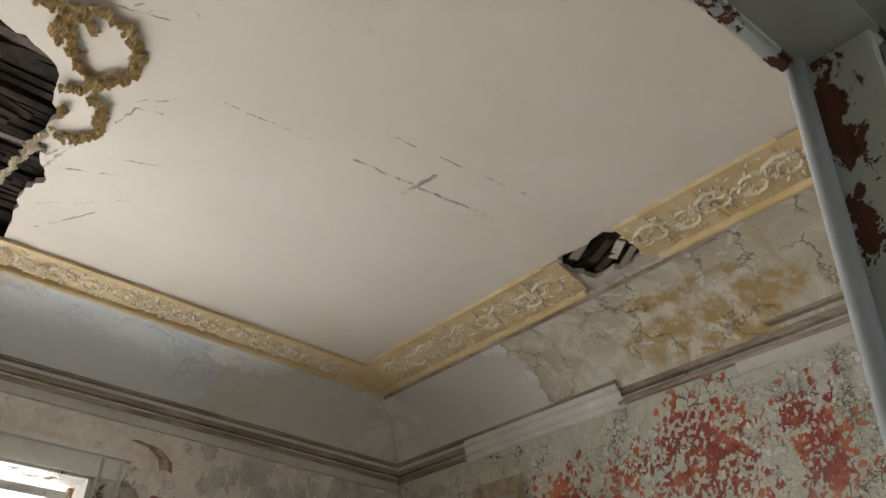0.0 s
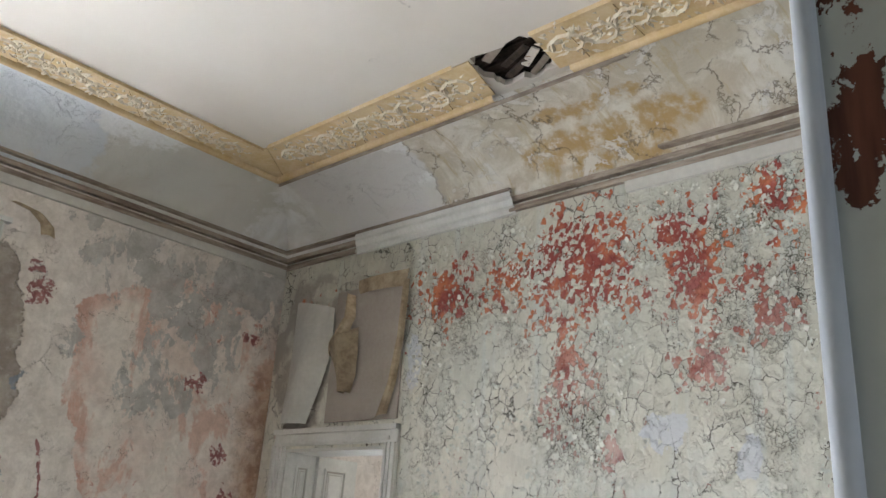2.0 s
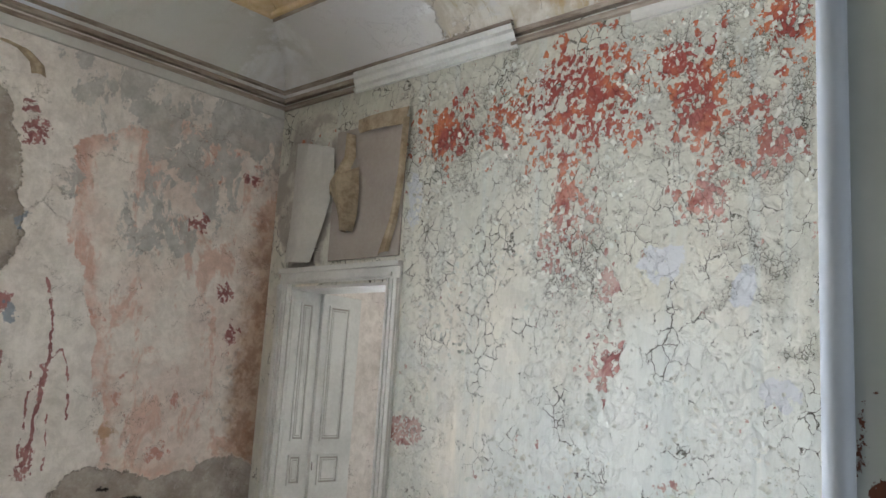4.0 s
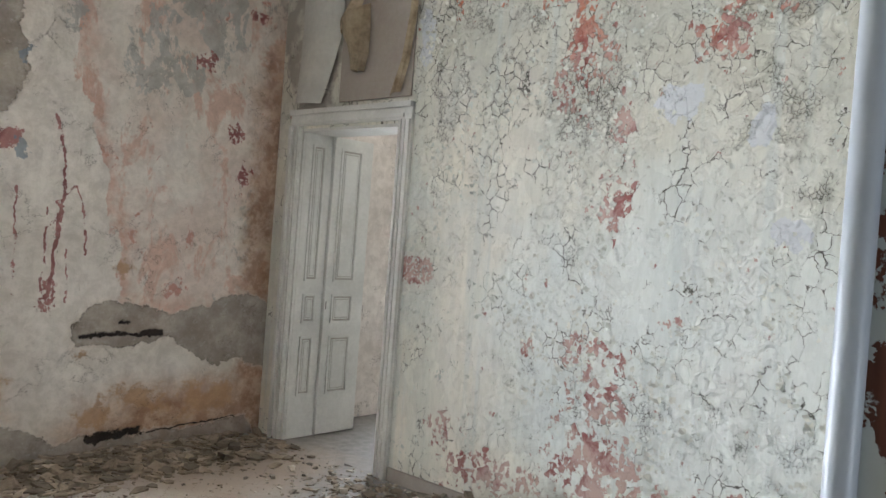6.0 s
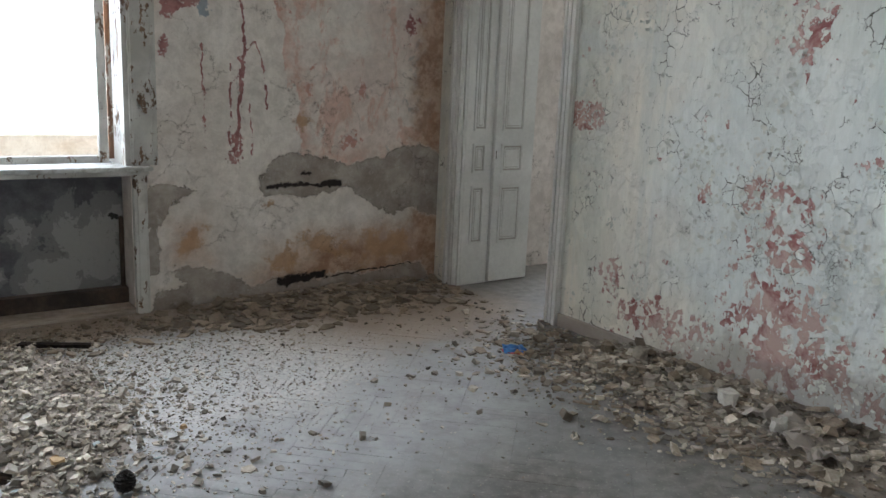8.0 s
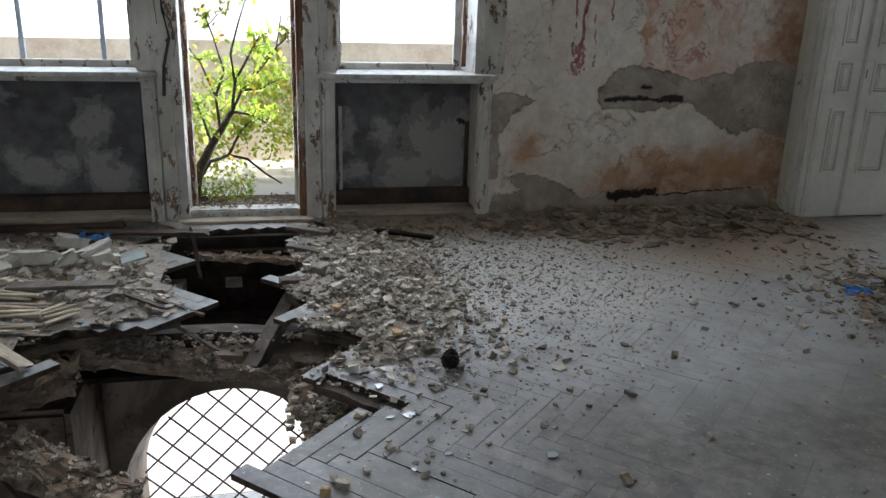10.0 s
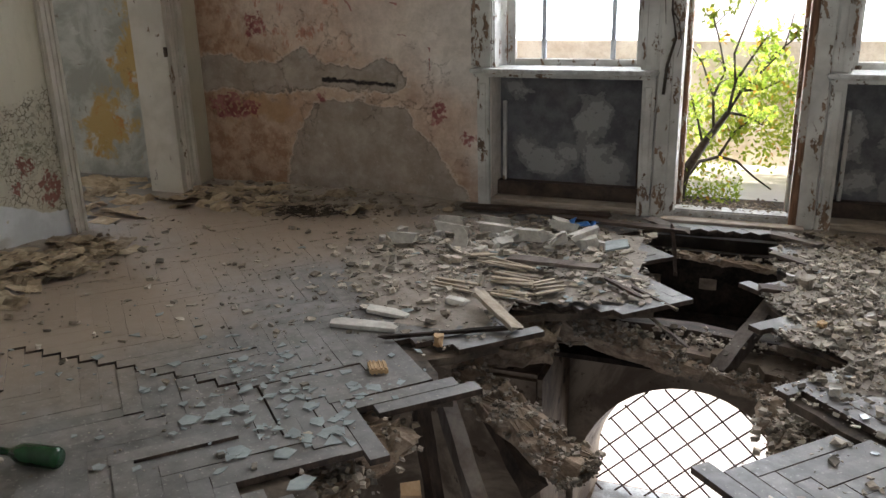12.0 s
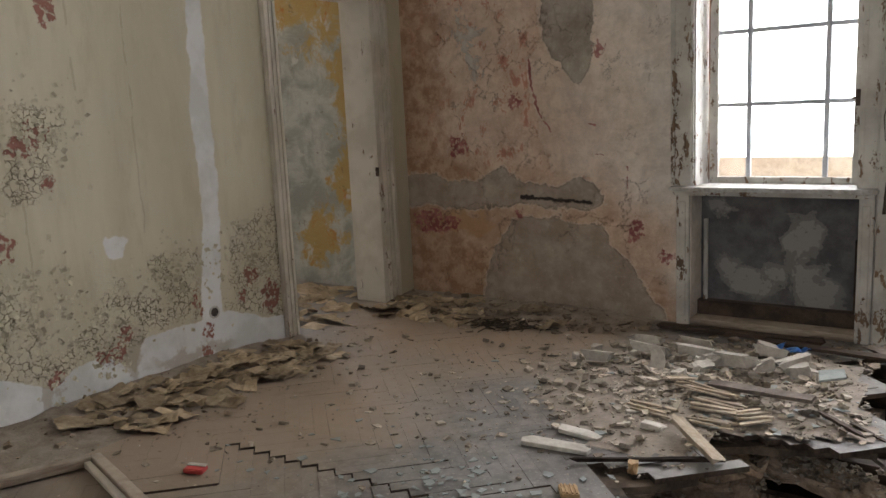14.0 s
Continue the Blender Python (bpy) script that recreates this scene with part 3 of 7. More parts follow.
    # deep gashes drawn as lines; near-black colour carries the dark inside them
    gash = n.top(n.line((2.72, Y, .77), (2.98, Y, .79), 0.022, n.warped(22, 0.03)), n.line((2.98, Y, .785), (3.20, Y, .765), 0.016, n.warped(22, 0.03)), n.line((3.14, Y, .785), (3.27, Y, .785), 0.034, n.warped(22, 0.02)), n.line((-2.55, Y, .84), (-1.99, Y, .81), 0.020, n.warped(22, 0.025)),
                 n.line((2.82, Y, .10), (3.14, Y, .13), 0.045, n.warped(14, 0.05)), n.line((3.14, Y, .10), (3.9, Y, .14), 0.010, n.warped(10, 0.03)), n.line((2.98, Y, .86), (3.04, Y, .86), 0.02, n.warped(30, 0.03)))
    gk = n.ramp(gash, 0.2, 0.5)
    c = n.mix(gk, c, (0.03, 0.022, 0.018))
    crack = n.ramp(n.cells(2.6, "DISTANCE_TO_EDGE", n.warped(5, 0.20)), 0.0, 0.0075, 1, 0)
    crack = n.calc("MULTIPLY", crack, n.ramp(n.noise(1.9, 4), 0.48, 0.56))
    c = n.mix(n.calc("MULTIPLY", crack, 0.8), c, (0.16, 0.12, 0.09))
    c = n.mix(1.0, c, n.mix(n.ramp(n.noise(11, 9, 0.78, 0.3), 0.36, 0.64), (0.86, 0.845, 0.83), (1.07, 1.07, 1.07)), "MULTIPLY")
    c = n.mix(n.ramp(n.noise(15, 8, 0.76, 0.5), 0.615, 0.68, 0, 0.45), c, (0.34, 0.27, 0.22))
    step = n.calc("ADD", n.calc("MULTIPLY", gm, -1.0), n.calc("MULTIPLY", n.calc("ADD", inside_p, mott), -0.22))
    h = n.calc("ADD", n.calc("MULTIPLY", n.noise(9, 8, 0.68), 0.8), n.calc("ADD", step, n.calc("MULTIPLY", n.top(gk, crack), -1.4)))
    return n.done(c, h, 0.85, 0.014)


M["window_wall"] = north_paint()


def west_paint():
    """Cream paint with blisters, white filler and a few red scars."""
    n = Nodes("blistered cream paint with filler", 0.8)
    X = -3.62
    c = n.mix(n.ramp(n.noise(0.9, 5, 0.6, 0.3, n.stretch((1, 2, 0.5))), 0.36, 0.64), (0.50, 0.46, 0.35), (0.60, 0.56, 0.44))
    c = n.mix(n.ramp(n.noise(5, 7, 0.7, 0.2, n.stretch((1, 1.5, 0.5))), 0.50, 0.68, 0, 0.4), c, (0.42, 0.375, 0.27))
    for y, z0, z1 in ((2.785, 0.9, 2.6), (2.10, 0.5, 1.6), (2.45, 1.7, 3.4)):
        seam = n.line((X, y, z0), (X, y, z1), 0.012, n.warped(3, 0.03))
        c = n.mix(n.ramp(seam, 0.2, 0.6, 0, 0.35), c, (0.30, 0.26, 0.18))
    white = n.ramp(n.ragged("filler", 7, 0.07, 7, 0.65), 0.0, 0.010)
    c = n.mix(white, c, n.mix(n.ramp(n.noise(4, 6, 0.6), 0.4, 0.6), (0.60, 0.61, 0.60), (0.72, 0.73, 0.73)))
    stain = n.blobs((((X, 2.62, .2), (1, .10, .25)), ((X, 2.12, .1), (1, .06, .2)), ((X, 3.05, .1), (1, .5, .08))), n.warped(7, 0.12))
    c = n.mix(n.ramp(stain, 0.2, 0.6, 0, 0.6), c, (0.36, 0.31, 0.25))
    zone = n.calc("MULTIPLY", n.ramp(n.attr("blister"), -0.16, 0.16), n.calc("SUBTRACT", 1.0, white))
    edge, cell = flake_cells(n, 26, 0.03)
    r = n.tree.nodes.new("ShaderNodeSeparateColor")
    n.link(cell, r.inputs[0])
    zz = n.ramp(n.calc("ADD", zone, n.calc("MULTIPLY", n.calc("SUBTRACT", n.noise(5, 5, 0.65), 0.5), 1.5)), 0.35, 0.60)
    ck = n.calc("MULTIPLY", n.ramp(edge, 0.015, 0.09, 1, 0), n.calc("MULTIPLY", zz, n.ramp(n.noise(9, 6, 0.75), 0.44, 0.52)))
    c = n.mix(n.calc("MULTIPLY", zz, n.calc("MULTIPLY", r.outputs[1], 0.35)), c, (0.66, 0.60, 0.46))
    c = n.mix(n.calc("MULTIPLY", ck, 0.85), c, (0.13, 0.10, 0.06))
    scar = n.blobs((((X, 2.49, .25), (1, .13, .08)), ((X, 3.70, .32), (1, .10, .17)), ((X, 2.14, 1.43), (1, .14, .08)), ((X, 2.22, 1.5), (1, .08, .06)), ((X, 2.25, 1.23), (1, .06, .05)), ((X, 1.97, .94), (1, .08, .12)), ((X, 2.34, 2.13), (1, .08, .14)), ((X, 3.10, .41), (1, .03, .12)), ((X, 3.16, .22), (1, .07, .05)), ((X, 2.58, .33), (1, .07, .06)), ((X, 3.14, .08), (1, .07, .06)), ((X, 3.55, .50), (1, .10, .10)), ((X, 3.45, .36), (1, .05, .06)), ((X, 2.15, .2), (1, .06, .05))), n.warped(14, 0.08))
    sm = n.calc("MULTIPLY", n.ramp(scar, 0.25, 0.33), n.ramp(n.noise(24, 3), 0.40, 0.50))
    c = n.mix(sm, c, (0.30, 0.13, 0.10))
    h = n.calc("SUBTRACT", n.calc("MULTIPLY", r.outputs[0], n.calc("MULTIPLY", zz, 0.8)), n.calc("ADD", ck, n.calc("MULTIPLY", sm, 0.8)))
    return n.done(c, h, 0.8, 0.010, bump2=n.noise(35, 4), depth2=0.002)


M["left_wall"] = west_paint()


def yellow_paint():
    n = Nodes("yellow and grey mouldy plaster", 0.9)
    Y = 5.28
    c = n.mix(n.ramp(n.noise(3.0, 8, 0.66, 0.5), 0.38, 0.62), (0.33, 0.33, 0.30), (0.52, 0.53, 0.50))
    ochre = n.blobs((((-4.3, Y, 2.9), (1.2, 1, 1.1)), ((-4.15, Y, 1.7), (.32, 1, 1.0)), ((-4.25, Y, .95), (.25, 1, .4)), ((-4.6, Y, .45), (.35, 1, .35))), n.warped(3, 0.3))
    v = n.calc("ADD", ochre, n.calc("MULTIPLY", n.calc("SUBTRACT", n.noise(5, 10, 0.74, 0.5), 0.5), 2.0))
    c = n.mix(n.ramp(v, 0.16, 0.50, 0, 0.9), c, (0.47, 0.315, 0.10))
    c = n.mix(n.calc("MULTIPLY", n.ramp(v, 0.3, 0.5), n.ramp(n.noise(6, 9, 0.75, 0.4), 0.53, 0.64)), c, (0.48, 0.20, 0.055))
    c = n.mix(n.ramp(n.noise(8, 9, 0.75, 0.4), 0.60, 0.68, 0, 0.75), c, (0.16, 0.11, 0.07))
    c = n.mix(n.ramp(n.noise(4.4, 7, 0.7, 0.5), 0.60, 0.66, 0, 0.7), c, (0.60, 0.61, 0.58))
    return n.done(c, n.noise(7, 9, 0.7, 0.4), 0.8, 0.03)


M["yellow_wall"] = yellow_paint()


def peeled(name, paint_a, paint_b, wood, amount, scale=18, stretch=(1, 1, 0.35), strip=None):
    """Old paint with chips down to the wood."""
    n = Nodes(name, 0.6)
    paint = n.mix(n.ramp(n.noise(4, 5, 0.6, 0.2), 0.35, 0.65), paint_a, paint_b)
    w = n.stretch(stretch, vec=n.warped(scale, 0.02))
    cell = n.cells(scale * 2.2, "F1", w, "Color")
    r = n.tree.nodes.new("ShaderNodeSeparateColor")
    n.link(cell, r.inputs[0])
    v = n.calc("ADD", n.noise(scale * 0.4, 5, 0.6, 0, w), n.calc("MULTIPLY", n.calc("SUBTRACT", r.outputs[0], 0.5), 0.16))
    if strip:
        edge = n.line((0.976, strip, 0.0), (0.976, strip, 2.4), 0.030, n.warped(22, 0.02))
        v = n.calc("ADD", v, n.calc("MULTIPLY", n.ramp(edge, 0.2, 0.7), n.ramp(n.axis(2), 1.2, 2.3, 0.03, 0.06)))
    chip = n.ramp(v, amount, amount + 0.012)
    bare = n.mix(n.ramp(n.noise(40, 4, 0.6, 0, n.stretch((1, 1, 0.1))), 0.35, 0.65), wood, tuple(k * 2.2 for k in wood))
    c = n.mix(chip, paint, bare)
    return n.done(c, n.calc("SUBTRACT", n.calc("MULTIPLY", n.noise(50, 3), 0.3), chip), 0.6, 0.003, rough=n.ramp(chip, 0, 1, 0.5, 0.85))


M["peeled_wood"] = peeled("peeling grey white wood", (0.42, 0.40, 0.365), (0.60, 0.585, 0.54), (0.11, 0.07, 0.045), 0.605, 30)
M["brown_wood"] = peeled("brown weathered wood with paint remains", (0.40, 0.36, 0.30), (0.52, 0.48, 0.42), (0.12, 0.062, 0.034), 0.44, 22, (1, 1, 0.2))
M["peeled_light"] = peeled("chipped cream wood", (0.54, 0.50, 0.43), (0.66, 0.62, 0.55), (0.14, 0.10, 0.07), 0.68, 26)
M["chipped"] = peeled("chipped grey paint on brown wood", (0.52, 0.54, 0.50), (0.62, 0.64, 0.60), (0.085, 0.030, 0.017), 0.60, 24, (1, 1, 0.45), 0.228)


M["muntin"] = grainy("blue-grey muntin paint", (0.42, 0.46, 0.52), (0.60, 0.63, 0.66), 9, 60, 0.5, 0.002)


def niche_panel():
    n = Nodes("mottled dark niche panel", 0.6)
    Y = 5.52
    w = n.warped(4, 0.16)
    wash = n.blobs((((1.66, Y, .40), (.42, 1, .52)), ((1.40, Y, .22), (.30, 1, .26)), ((1.24, Y, .50), (.12, 1, .16)), ((1.0, Y, .54), (.12, 1, .18)), ((1.05, Y, .28), (.14, 1, .12)), ((-.64, Y, .56), (.13, 1, .24)), ((-.60, Y, .34), (.20, 1, .18)), ((-.92, Y, .28), (.26, 1, .13)), ((-1.08, Y, .36), (.12, 1, .14)), ((-1.15, Y, .80), (.16, 1, .09)), ((-.5, Y, .2), (.2, 1, .15))), w)
    v = n.calc("ADD", wash, n.calc("MULTIPLY", n.calc("SUBTRACT", n.noise(4.5, 9, 0.72, 0.6), 0.5), 1.35))
    c = n.mix(n.ramp(n.noise(7, 7, 0.68), 0.34, 0.66), (0.075, 0.072, 0.078), (0.15, 0.145, 0.15))
    c = n.mix(n.ramp(v, 0.24, 0.30), c, (0.20, 0.193, 0.188))
    c = n.mix(n.ramp(v, 0.50, 0.53), c, (0.30, 0.29, 0.275))
    c = n.mix(n.ramp(n.noise(22, 6, 0.75), 0.58, 0.68, 0, 0.6), c, (0.09, 0.08, 0.075))
    chip = n.ramp(n.blobs((((1.77, Y, .60), (.05, 1, .03)),), n.warped(20, 0.04)), 0.2, 0.3)
    c = n.mix(chip, c, (0.02, 0.018, 0.016))
    return n.done(c, n.calc("ADD", v, n.noise(30, 5)), 0.4, 0.006)


M["slate"] = niche_panel()


def parquet():
    n = Nodes("dusty grey parquet", 0.55)
    r = n.object_random()
    g = n.noise(14, 5, 0.6, 0.2, n.stretch((1, 1, 1)))
    c = n.mix(n.ramp(g, 0.3, 0.7), (0.100, 0.092, 0.085), (0.185, 0.175, 0.165))
    isl = n.island_random()
    c = n.mix(1.0, c, n.mix(r, (0.84, 0.84, 0.84), (1.14, 1.12, 1.09)), "MULTIPLY")
    c = n.mix(1.0, c, n.mix(isl, (0.84, 0.84, 0.84), (1.14, 1.12, 1.09)), "MULTIPLY")
    dust = n.ramp(n.noise(1.6, 7, 0.62, 0.4), 0.38, 0.66)
    c = n.mix(n.calc("MULTIPLY", dust, 0.5), c, (0.27, 0.265, 0.255))
    # paler dust, brightened in colour for the skylight on this floor
    swept = n.blobs((((2.5, 3.7, 0), (1.9, 1.5, 1)),), n.warped(1.5, 0.5))
    c = n.mix(n.calc("MULTIPLY", n.ramp(swept, 0.05, 0.5), n.ramp(n.noise(6, 7, 0.7), 0.36, 0.6, 0.45, 0.9)), c, (0.365, 0.36, 0.35))
    c = n.mix(n.ramp(n.noise(70, 3), 0.60, 0.70, 0, 0.5), c, (0.42, 0.39, 0.35))
    tan = n.blobs((((3.2, 4.5, 0), (1.4, 0.9, 1)), ((-2.6, 4.6, 0), (1.7, 1.5, 1)), ((-2.9, 2.8, 0), (1.5, 1.8, 1)), ((1.9, 5.1, 0), (1.7, 0.42, 1))), n.warped(2, 0.4))
    c = n.mix(n.ramp(tan, 0.05, 0.6, 0, 0.75), c, (0.36, 0.27, 0.195))
    grit = n.blobs((((1.75, 4.05, 0), (1.6, 1.05, 1)), ((0.9, 3.5, 0), (0.4, 0.7, 1))), n.warped(3, 0.35))
    c = n.mix(n.calc("MULTIPLY", n.ramp(grit, 0.1, 0.55), n.ramp(n.noise(38, 6, 0.75), 0.40, 0.58, 0.25, 0.85)), c, (0.54, 0.51, 0.47))
    return n.done(c, n.noise(45, 4), 0.4, 0.002, rough=n.ramp(dust, 0, 1, 0.54, 0.75))


M["parquet"] = parquet()


def glass():
    n = Nodes("window glass", 0.0)
    n.bsdf.inputs["Transmission Weight"].default_value = 1.0
    n.bsdf.inputs["IOR"].default_value = 1.45
    n.bsdf.inputs["Base Color"].default_value = (0.97, 0.985, 0.98, 1)
    return n.mat


M["glass"] = glass()


def leaf_green():
    n = Nodes("bright green leaves", 0.5)
    c = n.mix(n.island_random(), (0.20, 0.31, 0.025), (0.48, 0.53, 0.08))
    c = n.mix(n.ramp(n.island_random(), 0.93, 0.95), c, (0.55, 0.30, 0.04))
    n.link(c, n.bsdf.inputs["Base Color"])
    back = n.tree.nodes.new("ShaderNodeBsdfTranslucent")
    n.link(c, back.inputs["Color"])
    both = n.tree.nodes.new("ShaderNodeMixShader")
    both.inputs[0].default_value = 0.55
    n.link(n.bsdf.outputs[0], both.inputs[1]), n.link(back.outputs[0], both.inputs[2])
    n.link(both.outputs[0], n.tree.nodes["Material Output"].inputs["Surface"])
    return n.mat


M["leaf"] = leaf_green()
M["flake"] = grainy("curled pale paint flakes", (0.58, 0.60, 0.54), (0.76, 0.74, 0.66), 6, 50, 0.7, 0.001, per_piece=0.15, island=True)
M["flake_cream"] = grainy("curled cream paint flakes", (0.46, 0.42, 0.31), (0.58, 0.54, 0.42), 6, 50, 0.7, 0.001, per_piece=0.2, island=True)
M["bark"] = grainy("dark bark", (0.03, 0.022, 0.015), (0.09, 0.07, 0.05), 30, 120, 0.9, 0.004)
M["plaster_white"] = grainy("broken white plaster", (0.40, 0.37, 0.32), (0.64, 0.61, 0.55), 10, 60, 0.9, 0.004)
M["paper"] = grainy("brown old wallpaper", (0.27, 0.20, 0.125), (0.52, 0.42, 0.29), 9, 40, 0.9, 0.003, per_piece=0.4)
M["board"] = grainy("grey brown backing board", (0.34, 0.29, 0.25), (0.42, 0.37, 0.325), 2, 40, 0.85, 0.002)
M["lath"] = grainy("pale split laths", (0.34, 0.27, 0.19), (0.55, 0.47, 0.37), 10, 60, 0.9, 0.003, per_piece=0.35)
M["shard"] = grainy("pale green glass shards", (0.26, 0.295, 0.285), (0.40, 0.435, 0.425), 10, 60, 0.15, 0.001)
M["bottle"] = grainy("green bottle glass", (0.006, 0.035, 0.012), (0.012, 0.06, 0.02), 10, 40, 0.12, 0.001)
M["blue"] = grainy("blue plastic film", (0.02, 0.10, 0.36), (0.05, 0.22, 0.55), 20, 60, 0.35, 0.003)
M["red"] = grainy("red card", (0.40, 0.03, 0.035), (0.50, 0.07, 0.06), 20, 60, 0.6, 0.001)
M["skin_tone"] = grainy("ochre card", (0.42, 0.22, 0.10), (0.50, 0.30, 0.16), 20, 60, 0.6, 0.001)
M["cone"] = grainy("dark cone scales", (0.012, 0.009, 0.007), (0.04, 0.028, 0.02), 20, 60, 0.8, 0.002)
M["ochre"] = grainy("ochre stone", (0.34, 0.20, 0.09), (0.52, 0.36, 0.20), 18, 60, 0.9, 0.006)
M["crust"] = grainy("rubble crust", (0.15, 0.098, 0.062), (0.38, 0.29, 0.21), 14, 60, 0.95, 0.02)
M["fresh_wood"] = grainy("fresh split wood", (0.36, 0.22, 0.11), (0.52, 0.36, 0.20), 8, 60, 0.8, 0.004, stretch=(1, 1, 0.2))

# ---- mesh helpers ----
def add_box(bm, x0, x1, y0, y1, z0, z1):
    v = [bm.verts.new((x, y, z)) for x in (x0, x1) for y in (y0, y1) for z in (z0, z1)]
    for f in ((0, 1, 3, 2), (4, 6, 7, 5), (0, 4, 5, 1), (2, 3, 7, 6), (0, 2, 6, 4), (1, 5, 7, 3)):
        bm.faces.new([v[i] for i in f])
    return v


def boxes(*rows):
    bm = bmesh.new()
    for r in rows:
        add_box(bm, *r)
    return bm


def bevelled(bm, width=0.004, segments=1):
    bmesh.ops.bevel(bm, geom=bm.edges[:], offset=width, segments=segments, affect="EDGES", clamp_overlap=True)
    return bm


def mesh_of(name, bm, material, smooth=False):
    bmesh.ops.recalc_face_normals(bm, faces=bm.faces[:])
    me = bpy.data.meshes.new(name)
    bm.to_mesh(me)
    bm.free()
    for m in (material if isinstance(material, (list, tuple)) else [material]):
        me.materials.append(m)
    if smooth:
        me.shade_smooth()
    return me


def part(name, bm, material, parent=None, label="", smooth=False):
    """One mesh object, under a thing or a part if a parent is given."""
    ob = new(name, mesh_of(name, bm, material, smooth))
    if parent is not None:
        ob.parent = parent
        ob.matrix_parent_inverse = parent.matrix_basis.inverted()
    if label:
        tagged(ob, label)
    return ob


def structure(name, bm, material, label="", smooth=False):
    return tagged(part(name, bm, material, None, label, smooth), kind="structure")


def thing(name, label, category, group="", at=(0, 0, 0)):
    ob = new(name)
    ob.empty_display_size = 0.05
    ob.location = at
    ob.matrix_basis = Matrix.Translation(at)
    return tagged(ob, label, category, group)


def swept(bm, profile, path, closed=False):
    """A profile of (out, up) drawn along a path of (point, outward direction)."""
    rings = []
    for p, out in path:
        rings.append([bm.verts.new((p[0] + out[0] * a, p[1] + out[1] * a, p[2] + b)) for a, b in profile])
    for r, s in zip(rings, rings[1:]):
        for i in range(len(profile) - (0 if closed else 1)):
            j = (i + 1) % len(profile)
            bm.faces.new((r[i], r[j], s[j], s[i]))
    if closed:
        bm.faces.new(rings[0]), bm.faces.new(rings[-1])
    return bm


# ---- the room's measures ----
XL, XR, YS, YW = -3.62, 4.13, 0.245, 5.30     # inner faces of the four walls
ZC = 4.12                                     # ceiling
THICK = 0.45


def wall_cells(axis, face, back, us, zs, holes):
    """A wall as cells between the cuts us and zs, left out where a hole (u0, u1, z0, z1) is."""
    bm = bmesh.new()
    for u0, u1 in zip(us, us[1:]):
        for z0, z1 in zip(zs, zs[1:]):
            cu, cz = (u0 + u1) / 2, (z0 + z1) / 2
            if any(a < cu < b and c < cz < d for a, b, c, d in holes):
                continue
            lo, hi = min(face, back), max(face, back)
            if axis == "y":
                add_box(bm, u0, u1, lo, hi, z0, z1)
            else:
                add_box(bm, lo, hi, u0, u1, z0, z1)
    bmesh.ops.remove_doubles(bm, verts=bm.verts[:], dist=1e-5)
    return bm


def patch_distance(pts, loops):
    """Metres inside (+) or outside (-) the nearest of some outlines, for an array of points."""
    best = np.full(len(pts), -9.0)
    for loop in loops:
        a = np.array(loop, float)
        b = np.roll(a, -1, axis=0)
        gap, odd = np.full(len(pts), 9.0), np.zeros(len(pts), bool)
        for p, q in zip(a, b):
            d = q - p
            f = np.clip(((pts - p) @ d) / (d @ d), 0, 1)
            gap = np.minimum(gap, np.hypot(*(pts - p - f[:, None] * d).T))
            if p[1] != q[1]:
                odd ^= ((p[1] > pts[:, 1]) != (q[1] > pts[:, 1])) & (pts[:, 0] < p[0] + (pts[:, 1] - p[1]) / (q[1] - p[1]) * (q[0] - p[0]))
        best = np.maximum(best, np.where(odd, gap, -gap))
    return best


def fine_face(bm, axis, face, us, zs, holes, step=0.045):
    """The room face of a wall cut into small squares, so that its paint coats can follow patches."""
    k = 1 if axis == "y" else 0
    bmesh.ops.delete(bm, geom=[f for f in bm.faces if all(abs(v.co[k] - face) < 1e-5 for v in f.verts)], context="FACES_ONLY")
    for u0, u1 in zip(us, us[1:]):
        for z0, z1 in zip(zs, zs[1:]):
            if any(a < (u0 + u1) / 2 < b and c < (z0 + z1) / 2 < d for a, b, c, d in holes):
                continue
            nu, nz = max(1, math.ceil((u1 - u0) / step)), max(1, math.ceil((z1 - z0) / step))
            put = lambda i, j: (lambda u, z: bm.verts.new((u, face, z) if k else (face, u, z)))(u0 + (u1 - u0) * i / nu, z0 + (z1 - z0) * j / nz)
            g = [[put(i, j) for j in range(nz + 1)] for i in range(nu + 1)]
            for i in range(nu):
                for j in range(nz):
                    bm.faces.new((g[i][j], g[i + 1][j], g[i + 1][j + 1], g[i][j + 1]))
    return bm


def lay_coats(ob, axis, coats):
    """Store each coat's patches on the wall's mesh, as metres inside the patch."""
    co = np.empty(len(ob.data.vertices) * 3, np.float32)
    ob.data.vertices.foreach_get("co", co)
    co = co.reshape(-1, 3)[:, (0, 2) if axis == "y" else (1, 2)]
    for name, loops in coats.items():
        at = ob.data.attributes.new(name, "FLOAT", "POINT")
        at.data.foreach_set("value", np.clip(patch_distance(co, loops), -0.8, 0.8).astype(np.float32))


# window wall, with two windows over niches and the balcony door
WIN_L, WIN_R, BALC = (-1.27, -0.25), (0.88, 1.83), (-0.07, 0.70)
holes_w = [(WIN_L[0], WIN_L[1], 0.03, 3.28), (WIN_R[0], WIN_R[1], 0.03, 3.28), (BALC[0], BALC[1], 0.03, 3.28),
           # last two: unseen windows added to light the next rooms
           (-7.0, -5.6, 0.9, 3.2), (5.6, 7.0, 0.9, 3.2)]
